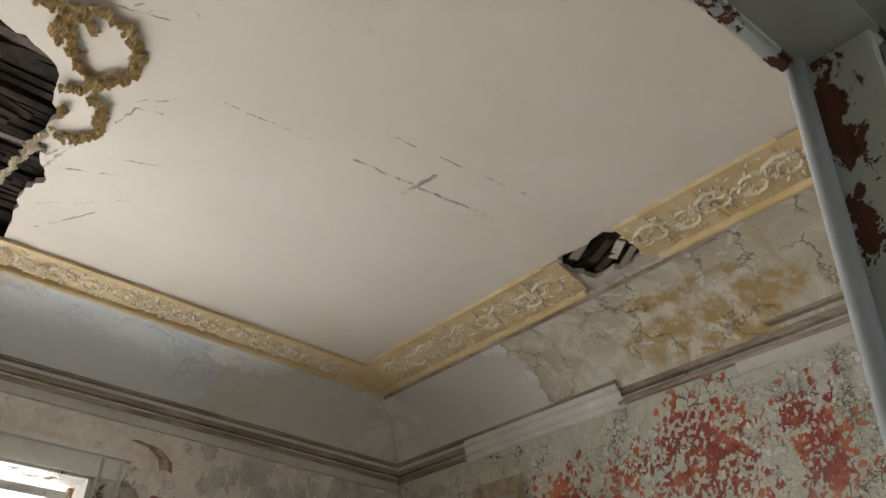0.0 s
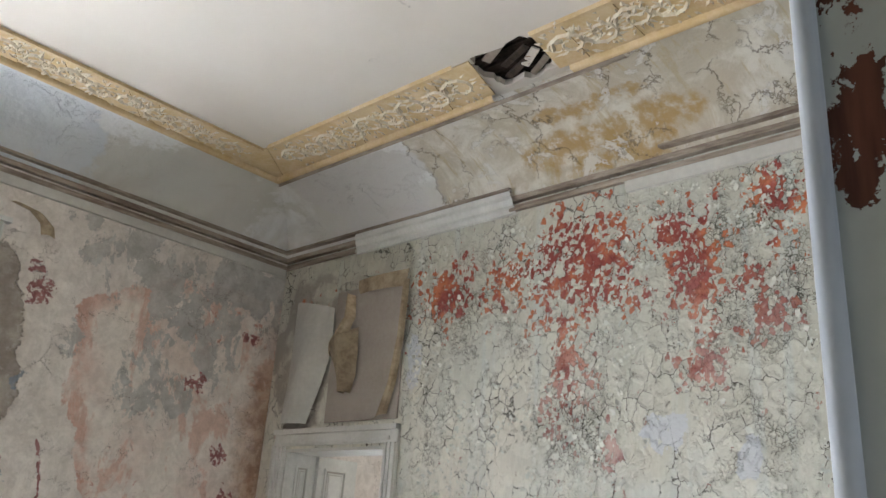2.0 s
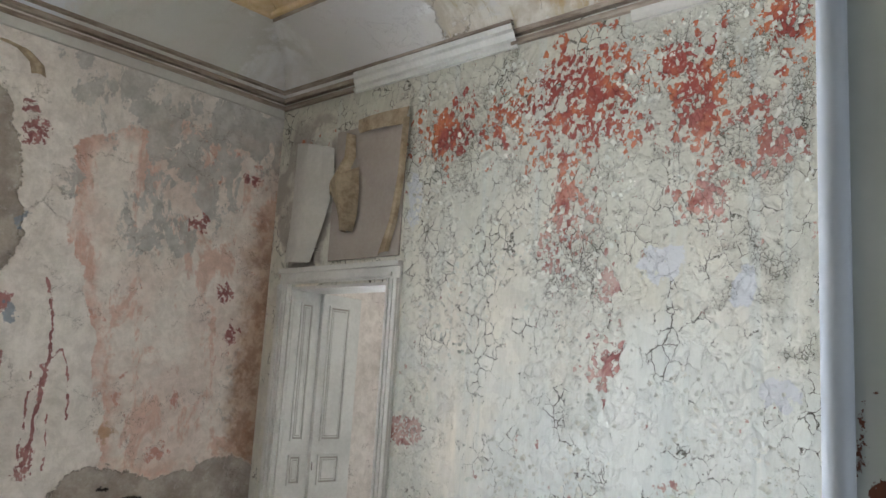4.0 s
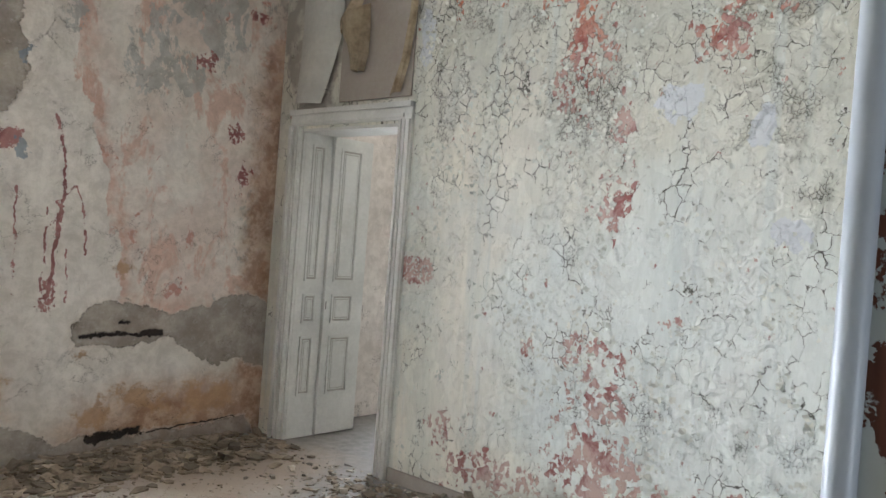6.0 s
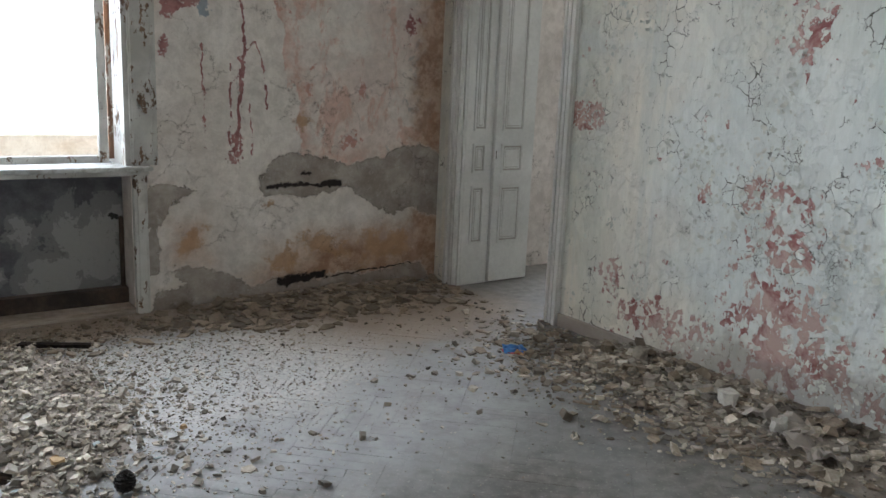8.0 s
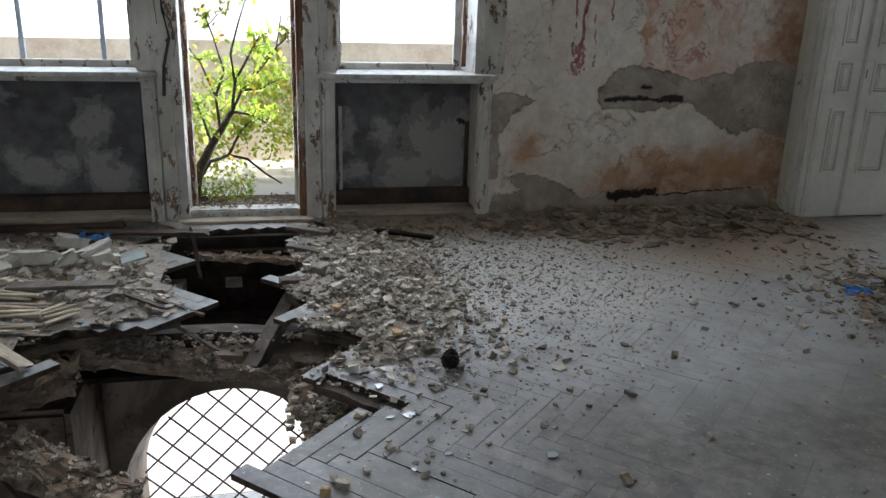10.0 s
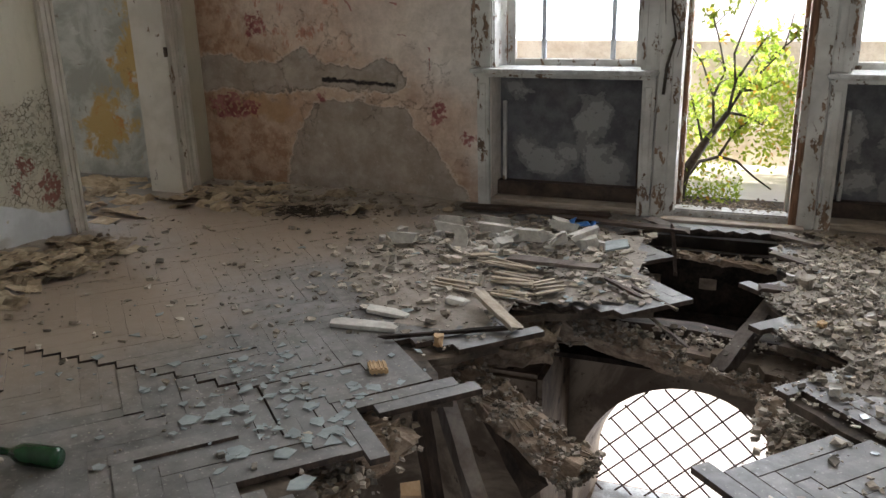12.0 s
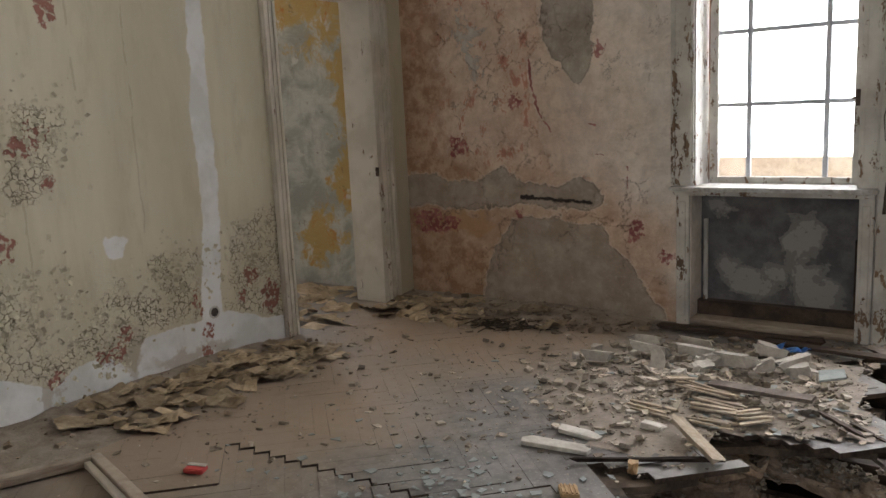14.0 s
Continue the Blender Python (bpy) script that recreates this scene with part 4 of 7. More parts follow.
us_w, zs_w = [-8.5, -7.0, -5.6, XL, WIN_L[0], WIN_L[1], BALC[0], BALC[1], WIN_R[0], WIN_R[1], XR, 5.6, 7.0, 8.5], [-0.12, 0.03, 0.9, 3.2, 3.28, 4.5]
wall_window = structure("wall_window", fine_face(wall_cells("y", YW, YW + THICK, us_w, zs_w, holes_w), "y", YW, us_w, zs_w, holes_w), M["window_wall"], "plaster window wall with flaking pink and grey paint")
CEMENT_RIGHT = [[(2.65, .79), (2.74, .97), (2.89, 1.03), (3.03, 1.01), (3.14, .96), (3.36, .89), (3.56, .96), (3.70, 1.02), (3.92, 1.05), (4.2, .96), (4.2, .5), (3.90, .56), (3.72, .51), (3.50, .64), (3.32, .76), (3.21, .70), (2.92, .70), (2.70, .70)],
                [(1.9, .82), (2.20, .82), (2.27, .74), (2.14, .71), (2.06, .66), (2.01, .56), (2.0, .26), (1.9, .2)],
                [(2.02, .30), (2.22, .29), (2.36, .24), (2.47, .16), (2.64, .10), (2.81, .15), (3.23, .09), (3.55, .08), (4.0, .14), (4.2, -.1), (1.9, -.1), (1.96, .14), (2.12, .16)],
                [(2.0, 3.34), (2.10, 3.24), (2.22, 2.9), (2.32, 2.36), (2.2, 2.12), (1.9, 2.1)]]
CEMENT_LEFT = [[(-3.7, .97), (-3.45, 1.04), (-3.32, 1.0), (-3.18, .96), (-2.92, .97), (-2.73, 1.05), (-2.54, .98), (-2.26, .94), (-2.10, .97), (-1.93, .93), (-1.89, .79), (-2.06, .74), (-2.57, .77), (-3.19, .73), (-3.7, .76)],
               [(-2.87, .29), (-2.78, .48), (-2.63, .66), (-2.38, .69), (-2.20, .66), (-1.93, .67), (-1.80, .49), (-1.62, .28), (-1.45, .1), (-1.45, -.1), (-2.95, -.1)],
               [(-2.36, 2.3), (-1.97, 2.3), (-1.98, 1.79), (-2.07, 1.64), (-2.17, 1.76), (-2.35, 1.93)]]
PINK = [[(2.52, 3.0), (2.60, 2.5), (2.70, 2.2), (2.74, 1.95), (2.83, 1.81), (2.88, 1.56), (2.90, 1.34), (2.87, 1.19), (2.93, 1.0), (3.36, .86), (3.94, 1.0), (4.3, 1.1), (4.3, 3.5), (3.27, 3.4), (2.75, 3.2)],
        [(-3.75, 2.6), (-3.75, .9), (-2.92, .95), (-2.28, 1.0), (-2.37, 1.29), (-2.43, 1.54), (-2.49, 1.79), (-2.39, 2.02), (-2.40, 2.6), (-2.6, 3.2), (-3.75, 3.3)], [(-2.14, .95), (-2.0, 1.06), (-1.92, .98), (-1.95, .9)]]
MOTTLE = [[(2.2, 3.6), (2.72, 3.2), (2.84, 2.99), (2.87, 2.6), (3.09, 2.26), (3.41, 2.38), (3.72, 2.77), (4.2, 3.2), (4.2, 3.75), (2.2, 3.75)], [(2.46, 2.95), (2.58, 2.94), (2.70, 2.75), (2.66, 2.66), (2.5, 2.68)], [(3.85, 1.4), (4.2, 1.4), (4.2, 2.3), (3.95, 2.2)], [(-3.2, 1.6), (-2.8, 1.6), (-2.8, 2.2), (-3.2, 2.2)]]
CRIMSON = [[(2.03, 2.03), (2.30, 2.04), (2.30, 1.93), (2.15, 1.90), (2.09, 1.82), (2.03, 1.83)], [(2.03, 1.77), (2.09, 1.72), (2.07, 1.60), (2.02, 1.60)]]
TAN = [[(-3.75, 1.2), (-2.6, 1.1), (-1.9, .95), (-1.3, .75), (-1.3, -.1), (-3.75, -.1)], [(2.05, .62), (2.3, .6), (2.35, .3), (2.05, .3)], [(2.7, .4), (3.2, .5), (4.2, .55), (4.2, -.1), (2.7, .0)]]
lay_coats(wall_window, "y", {"cement": CEMENT_RIGHT + CEMENT_LEFT, "pink": PINK, "mottle": MOTTLE, "crimson": CRIMSON, "tan": TAN})
for i, (x0, x1) in enumerate((WIN_L, WIN_R)):
    structure("wall_niche_%d" % (i + 1), boxes((x0, x1, 5.52, YW + THICK, 0.03, 0.93)), M["slate"], "mottled dark grey niche panel under the window")
# side walls, each with a door near the window wall
DOOR_R, DOOR_L = (3.97, 5.01, 2.30), (3.92, 4.97, 2.42)
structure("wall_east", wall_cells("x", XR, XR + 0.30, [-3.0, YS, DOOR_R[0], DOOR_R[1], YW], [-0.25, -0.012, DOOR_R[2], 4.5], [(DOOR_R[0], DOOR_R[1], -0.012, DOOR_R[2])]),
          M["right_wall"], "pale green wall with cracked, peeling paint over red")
us_l, zs_l, holes_l = [-3.0, YS, DOOR_L[0], DOOR_L[1], YW], [-0.25, -0.012, DOOR_L[2], 4.5], [(DOOR_L[0], DOOR_L[1], -0.012, DOOR_L[2])]
wall_west = structure("wall_west", fine_face(wall_cells("x", XL, XL - 0.30, us_l, zs_l, holes_l), "x", XL, us_l, zs_l, holes_l), M["left_wall"], "cream wall with blistered paint and white patches")
FILLER = [[(0.4, .42), (1.6, .34), (1.87, .29), (2.15, .15), (2.26, .24), (2.49, .24), (2.62, .10), (2.68, .29), (3.0, .29), (3.35, .30), (3.69, .18), (3.9, .16), (3.9, -.3), (0.4, -.3)],
          [(3.26, 3.7), (3.36, 3.7), (3.34, 2.23), (3.33, 1.56), (3.35, 1.10), (3.28, .28), (3.11, .27), (3.20, 1.05), (3.18, 1.56), (3.22, 2.22)], [(2.51, .91), (2.68, .89), (2.62, .75), (2.53, .77)]]
BLISTER = [[(3.40, .85), (3.9, .95), (3.9, .10), (3.34, .32)], [(2.78, .74), (3.12, .72), (3.10, .30), (2.70, .30)], [(2.15, .22), (2.54, .62), (2.72, .55), (2.68, .30), (2.5, .22)], [(1.7, .8), (2.1, .7), (2.1, .2), (1.7, .3)], [(2.0, 1.1), (2.12, 1.6), (2.35, 1.6), (2.2, 1.15)]]
lay_coats(wall_west, "x", {"filler": FILLER, "blister": BLISTER})
OPEN_X, OPEN_Z = (-0.55, 1.02), 2.37
structure("wall_south", wall_cells("y", YS, YS - 0.5, [XL, OPEN_X[0], OPEN_X[1], XR], [-0.25, -0.012, OPEN_Z, 4.5], [(OPEN_X[0], OPEN_X[1], -0.012, OPEN_Z)]),
          M["plain"], "plain plastered wall with the doorway")
# rooms beyond
structure("ceiling_far", boxes((-8.5, XL - 0.3, -3.0, YW, 3.9, 4.0), (XR + 0.3, 8.5, -3.0, YW, 3.9, 4.0), (XL, XR, -3.0, YS - 0.5, 3.6, 3.7), (XL - 0.3, XL, -3, YW, 4.3, 4.4), (XR, XR + 0.3, -3, YW, 4.3, 4.4)), M["ceiling"], "plain ceilings of the rooms beyond")
# the gap in the far south wall is added for light_back_room
structure("wall_far", boxes((-8.6, -8.5, -3, YW, -.25, 4.5), (8.5, 8.6, -3, YW, -.25, 4.5), (-8.6, 0.1, -3.1, -3.0, -.25, 4.5), (1.7, 8.6, -3.1, -3.0, -.25, 4.5), (0.1, 1.7, -3.1, -3.0, -.25, 0.9), (0.1, 1.7, -3.1, -3.0, 2.9, 4.5)), M["plain"], "plain walls closing the rooms beyond")
structure("roof", boxes((-8.7, 8.7, -3.2, 5.9, 4.5, 4.6)), M["plain"], "flat roof slab over the rooms")
structure("floor_far", boxes((-8.5, XL, -3.0, YW, -.2, 0.0), (XR, 8.5, -3.0, YW, -.2, 0.0), (XL, XR, -3.0, YS, -.2, 0.0)), M["parquet"], "dusty floors of the rooms beyond")
# outside
structure("ground", boxes((-300, 300, 5.9, 900, -4.3, -4.2)), M["terrace"], "pale sunlit ground far below the terrace")
structure("terrace", boxes((-9, 9, YW + THICK, 7.2, -0.15, -0.02)), M["terrace"], "sunlit concrete terrace outside the windows")
structure("parapet", boxes((-9, 9, 7.2, 7.4, -0.15, 0.99)), M["stucco"], "weathered stucco parapet along the terrace")
structure("wall_next_room", boxes((-5.55, XL - 0.302, YW - 0.02, YW - 0.003, 0.0, 3.9)), M["yellow_wall"], "mouldy yellow and grey wall of the next room")

# ---- ceiling with its broken places ----
ROSE_HOLE = [(0.82, 4.50), (0.77, 4.05), (0.76, 3.80), (0.82, 3.66), (0.74, 3.50), (0.70, 3.36), (0.72, 3.18), (0.66, 3.02), (0.62, 2.86), (0.52, 2.80), (0.36, 2.74),
             (0.05, 2.75), (-0.12, 2.95), (-0.18, 3.3), (-0.05, 3.8), (0.05, 4.2), (0.25, 4.5), (0.55, 4.58)]
FRIEZE_HOLE = [(3.12, 2.50), (3.11, 2.22), (3.20, 2.16), (3.36, 2.17), (3.44, 2.22), (3.46, 2.40), (3.43, 2.56), (3.30, 2.60), (3.18, 2.58)]


def ragged(outline, steps=4, amount=0.018):
    """The outline with jagged points between its corners."""
    pts = []
    for (x0, y0), (x1, y1) in zip(outline, outline[1:] + outline[:1]):
        for k in range(steps):
            f = k / steps
            j = amount if k else 0
            pts.append((x0 + (x1 - x0) * f + random.uniform(-j, j), y0 + (y1 - y0) * f + random.uniform(-j, j)))
    return pts


def inside(x, y, poly):
    hit = False
    for (x0, y0), (x1, y1) in zip(poly, poly[1:] + poly[:1]):
        if (y0 > y) != (y1 > y) and x < x0 + (y - y0) / (y1 - y0) * (x1 - x0):
            hit = not hit
    return hit


def sheet(outer, holes, z, depth):
    """A flat slab with holes, depth thick."""
    bm = bmesh.new()
    loops = [outer] + holes
    edges = []
    for loop in loops:
        vs = [bm.verts.new((x, y, z)) for x, y in loop]
        edges += [bm.edges.new((vs[i], vs[(i + 1) % len(vs)])) for i in range(len(vs))]
    bmesh.ops.triangle_fill(bm, edges=edges, use_beauty=True)
    bmesh.ops.delete(bm, geom=[f for f in bm.faces if any(inside(*f.calc_center_median()[:2], h) for h in holes)], context="FACES_ONLY")
    if depth:
        made = bmesh.ops.extrude_face_region(bm, geom=bm.faces[:])["geom"]
        bmesh.ops.translate(bm, verts=[g for g in made if isinstance(g, bmesh.types.BMVert)], vec=(0, 0, depth))
    return bm


rose_edge, frieze_edge = ragged(ROSE_HOLE), ragged(FRIEZE_HOLE, 4, 0.028)
structure("ceiling", sheet([(XL, YS), (XR, YS), (XR, YW), (XL, YW)], [rose_edge, frieze_edge], ZC, 0.035), M["ceiling"], "cream plaster ceiling, cracked and broken through in two places")

# laths and dark boards that show where the plaster has fallen
bm = bmesh.new()
for k in range(34):
    y = 2.55 + k * 0.065
    add_box(bm, -0.35 + random.uniform(-0.1, 0.1), 1.0, y, y + 0.045, ZC + 0.05 + random.uniform(0, 0.02), ZC + 0.075)
for k in range(12):
    x = 2.98 + k * 0.045
    add_box(bm, x, x + 0.034, 2.0, 2.75, ZC + 0.045 + random.uniform(0, 0.02), ZC + 0.07)
add_box(bm, -0.5, 1.1, 2.4, 4.8, ZC + 0.16, ZC + 0.18)
add_box(bm, 2.9, 3.6, 1.95, 2.85, ZC + 0.12, ZC + 0.14)
for v in bm.verts:
    v.co.z += 0.03 * noise.noise(v.co * 6)
    v.co.y += 0.012 * noise.noise(v.co * 9 + Vector((3, 0, 0)))
structure("ceiling_laths", bm, M["charred"], "dark broken laths and boards above the ceiling")
for x, y, l, w, a, m in ((3.17, 2.44, 0.17, 0.05, 62, "bare_wood"), (3.26, 2.36, 0.22, 0.04, 70, "dark_wood"), (3.31, 2.30, 0.15, 0.045, 58, "peeled_light"), (3.36, 2.42, 0.2, 0.04, 66, "dark_wood"), (3.40, 2.3, 0.18, 0.035, 60, "bare_wood")):
    ob = part("hanging_lath", boxes((-l / 2, l / 2, -w / 2, w / 2, -0.005, 0.005)), M[m])
    ob.matrix_basis = pose(x, y, ZC + 0.018, random.uniform(-10, 10), random.uniform(-5, 5), a)
    tagged(ob, "splintered lath stub in the broken frieze", "lath", "hanging laths")
for k in range(9):   # laths that hang loose in the big break
    bm = boxes((-random.uniform(0.2, 0.45), random.uniform(0.1, 0.3), -0.02, 0.02, -0.006, 0.006))
    ob = part("hanging_lath", bm, M["grey_wood" if k % 4 == 0 else "charred"])
    ob.matrix_basis = pose(random.uniform(0.25, 0.55), random.uniform(2.75, 4.0), ZC + 0.02, random.uniform(-12, 12), random.uniform(-4, 10), random.uniform(-15, 15))
    tagged(ob, "dark splintered lath hanging from the broken ceiling", "lath", "hanging laths")

# ---- cornice: moulding on the wall, cove, beaded rim, ornamented frieze ----
FR_IN = {"e": 1.01, "w": 1.01, "n": 0.94, "s": 0.74}       # inner rim of the frieze from each wall
CORNERS = [((XR, YS), (-1, 1)), ((XR, YW), (-1, -1)), ((XL, YW), (1, -1)), ((XL, YS), (1, 1))]


def ring_sweep(profile, sides=(0, 1, 2, 3), breaks=None):
    """A profile of (out, z) run along the four walls with mitred corners; breaks: per side (from, to) spans left out."""
    bm = bmesh.new()
    for s in sides:
        (a, da), (b, db) = CORNERS[s], CORNERS[(s + 1) % 4]
        rows = []
        for out, z in profile:
            pa = Vector((a[0] + da[0] * out, a[1] + da[1] * out, z))
            pb = Vector((b[0] + db[0] * out, b[1] + db[1] * out, z))
            n = max(2, int((pb - pa).length / 0.10))
            rows.append([pa.lerp(pb, k / n) for k in range(n + 1)])
        n = min(len(r) for r in rows)
        rows = [[r[0].lerp(r[-1], k / (n - 1)) for k in range(n)] for r in rows]
        spans = [(p.y if s in (0, 2) else p.x) for p in rows[0]]
        grid = [[bm.verts.new(p) for p in r] for r in rows]
        for k in range(n - 1):
            mid = (spans[k] + spans[k + 1]) / 2
            if breaks and any(lo < mid < hi for side, lo, hi in breaks if side == s):
                continue
            for r, q in zip(grid, grid[1:]):
                bm.faces.new((r[k], r[k + 1], q[k + 1], q[k]))
    bmesh.ops.delete(bm, geom=[v for v in bm.verts if not v.link_faces], context="VERTS")
    return bm


def solid(bm, thickness):
    bmesh.ops.recalc_face_normals(bm, faces=bm.faces[:])
    bmesh.ops.solidify(bm, geom=bm.faces[:], thickness=thickness)
    return bm


ZM = 3.70    # foot of the moulding
cove = [(0.0, ZM + 0.10)] + [(0.06 + 0.60 * (1 - math.cos(a)), ZM + 0.10 + 0.295 * math.sin(a)) for a in [math.pi / 2 * k / 8 for k in range(9)]]
structure("trim_cove", ring_sweep(cove), M["cove"], "stained and flaking plaster cove between wall and ceiling", True)
crown = [(0.0, ZM - 0.005), (0.015, ZM), (0.02, ZM + 0.03), (0.045, ZM + 0.04), (0.06, ZM + 0.075), (0.085, ZM + 0.085), (0.095, ZM + 0.115), (0.075, ZM + 0.125), (0.0, ZM + 0.125)]
structure("trim_crown", ring_sweep(crown, breaks=[(0, -1, 3.0), (1, -9, 9), (0, 4.5, 6)]), M["white_wood"], "white crown moulding, broken off along part of the wall")
structure("trim_lip", ring_sweep([(0.0, ZM - 0.055), (0.016, ZM - 0.05), (0.022, ZM - 0.02), (0.03, ZM + 0.008), (0.0, ZM + 0.012)], sides=(0, 1), breaks=[(0, 2.2, 6)]), M["plain"], "pale plaster lip left under the lost moulding")
structure("trim_batten", ring_sweep([(0.0, ZM + 0.01), (0.025, ZM + 0.012), (0.025, ZM + 0.046), (-0.02, ZM + 0.048), (-0.02, ZM + 0.068), (0.04, ZM + 0.069), (0.045, ZM + 0.105), (0.06, ZM + 0.115), (0.0, ZM + 0.14)],
          sides=(0, 1, 2), breaks=[(0, 3.0, 4.5)]), M["bare_wood"], "weathered bare battens where the moulding is gone")
structure("trim_ledge", ring_sweep([(0.0, ZM + 0.115), (0.10, ZM + 0.118), (0.105, ZM + 0.135), (0.07, ZM + 0.14), (0.0, ZM + 0.145)], breaks=[(0, 1.9, 3.0)]), M["bare_wood"], "thin brown wooden ledge above the moulding")
rim = [(0.63, ZC - 0.001), (0.625, ZC - 0.03), (0.645, ZC - 0.045), (0.67, ZC - 0.035), (0.68, ZC - 0.001)]
structure("trim_bead", ring_sweep(rim, breaks=[(0, 2.1, 2.7)]), M["mould"], "buff plaster bead along the frieze", True)
strip = [(0.585, ZC - 0.02), (0.60, ZC - 0.04), (0.622, ZC - 0.03), (0.622, ZC - 0.01)]
structure("trim_strip", ring_sweep(strip, sides=(0,), breaks=[(0, -1, 1.9)]), M["bare_wood"], "bare brown strip along the foot of the frieze")


def frieze_band():
    """The flat band under the ceiling with raised scrolls and leaves."""
    bm = bmesh.new()
    inn = [(XR - FR_IN["e"], YS + FR_IN["s"]), (XR - FR_IN["e"], YW - FR_IN["n"]), (XL + FR_IN["w"], YW - FR_IN["n"]), (XL + FR_IN["w"], YS + FR_IN["s"])]
    out = [(c[0] + d[0] * 0.67, c[1] + d[1] * 0.67) for c, d in CORNERS]
    for s in range(4):
        a, b, c, d = inn[s], inn[(s + 1) % 4], out[(s + 1) % 4], out[s]
        n = 60
        for k in range(n):
            q = [(a[0] + (b[0] - a[0]) * f, a[1] + (b[1] - a[1]) * f) for f in (k / n, (k + 1) / n)]
            r = [(d[0] + (c[0] - d[0]) * f, d[1] + (c[1] - d[1]) * f) for f in (k / n, (k + 1) / n)]
            mx, my = (q[0][0] + r[1][0]) / 2, (q[0][1] + r[1][1]) / 2
            if inside(mx, my, FRIEZE_HOLE) or inside(*q[0], FRIEZE_HOLE) or inside(*q[1], FRIEZE_HOLE) or inside(*r[0], FRIEZE_HOLE):
                continue
            vs = [bm.verts.new((*p, ZC - 0.008)) for p in (q[0], q[1], r[1], r[0])]
            bm.faces.new(vs)
    return bm


structure("trim_frieze", solid(frieze_band(), -0.006), M["mould"], "buff plaster frieze band")
structure("trim_rim", ring_sweep([(0.0, 0.0)] * 0 + [(0.985, ZC), (0.985, ZC - 0.018), (1.012, ZC - 0.02), (1.02, ZC)], sides=(0, 2), breaks=[(0, 2.12, 2.62), (0, -1, 1.02), (0, 4.34, 6), (2, -1, 1.02), (2, 4.34, 6)]), M["mould"], "raised buff rim of the frieze")
structure("trim_rim_north", boxes((XL + 1.0, XR - 1.0, YW - 0.955, YW - 0.93, ZC - 0.02, ZC), (XL + 1.0, XR - 1.0, YS + 0.73, YS + 0.755, ZC - 0.02, ZC)), M["mould"], "raised buff rim of the frieze")


def scroll(bm, cx, cy, r, turns, a0, flip, z, thick=0.012):
    """A raised spiral stem on the ceiling."""
    pts = []
    n = 12
    for k in range(n + 1):
        f = k / n
        a = a0 + flip * turns * 2 * math.pi * f
        rr = r * (1 - 0.75 * f)
        pts.append((cx + rr * math.cos(a), cy + rr * math.sin(a), thick * (1 - 0.4 * f)))
    last = None
    for i, (x, y, t) in enumerate(pts):
        j = min(i + 1, n)
        dx, dy = pts[j][0] - pts[j - 1][0], pts[j][1] - pts[j - 1][1]
        ln = math.hypot(dx, dy) or 1
        nx, ny = -dy / ln * t, dx / ln * t
        row = [bm.verts.new((x + nx, y + ny, z)), bm.verts.new((x, y, z - t)), bm.verts.new((x - nx, y - ny, z))]
        if last:
            bm.faces.new((last[0], last[1], row[1], row[0])), bm.faces.new((last[1], last[2], row[2], row[1]))
        last = row


def leaf_lump(bm, x, y, z, a, l, w, h):
    """A pointed raised leaf."""
    c, s = math.cos(a), math.sin(a)
    p = lambda u, v, d: bm.verts.new((x + u * c - v * s, y + u * s + v * c, z - d))
    tip, base, lft, rgt, top = p(l, 0, 0), p(-l * 0.4, 0, 0), p(0.1 * l, w, 0), p(0.1 * l, -w, 0), p(0.15 * l, 0, h)
    for q in ((tip, lft, top), (lft, base, top), (base, rgt, top), (rgt, tip, top)):
        bm.faces.new(q)


def frieze_ornament(side):
    bm = bmesh.new()
    zz = ZC - 0.012
    lo, hi = {"e": (1.05, 4.3), "w": (1.05, 4.3), "n": (-2.55, 3.05), "s": (-2.55, 3.05)}[side]
    n = int((hi - lo) / 0.18)
    for k in range(n):
        u, v = lo + (k + 0.5) * (hi - lo) / n, (FR_IN[side] + 0.67) / 2 - 0.005
        x, y = {"e": (XR - v, u), "w": (XL + v, u), "n": (u, YW - v), "s": (u, YS + v)}[side]
        if side == "e" and 2.08 < u < 2.74:
            continue
        f = 1 if k % 2 else -1
        ax = math.pi / 2 if side in "ew" else 0.0
        wide = (FR_IN[side] - 0.67) / 0.34
        scroll(bm, x, y, 0.10 * wide, 1.3, ax, f, zz, 0.016)
        scroll(bm, x + 0.07 * math.cos(ax), y + 0.07 * math.sin(ax), 0.07 * wide, 0.8, ax + 2.5, -f, zz, 0.010)
        for j in range(32):
            d, a = random.uniform(0.03, 0.16), random.uniform(0, 6.28)
            px, py = x + d * math.cos(a) * (1 if side in "ns" else wide), y + d * math.sin(a) * (wide if side in "ns" else 1)
            leaf_lump(bm, px, py, zz, a + random.uniform(-0.6, 0.6), random.uniform(0.025, 0.06), random.uniform(0.008, 0.016), random.uniform(0.008, 0.015))
    return bm


for side in "enws":
    structure("trim_ornament_" + side, frieze_ornament(side), M["ornament"], "pale raised scrolls and leaves on the frieze")

# ceiling rose: two loops of crowded flowers
bm = bmesh.new()


def flower_rope(bm, pts, width):
    for (x0, y0), (x1, y1) in zip(pts, pts[1:]):
        n = max(2, int(math.hypot(x1 - x0, y1 - y0) / 0.006))
        for k in range(n):
            f = k / n
            x, y = x0 + (x1 - x0) * f + random.gauss(0, width * 0.36), y0 + (y1 - y0) * f + random.gauss(0, width * 0.36)
            if inside(x, y, rose_edge):
                continue
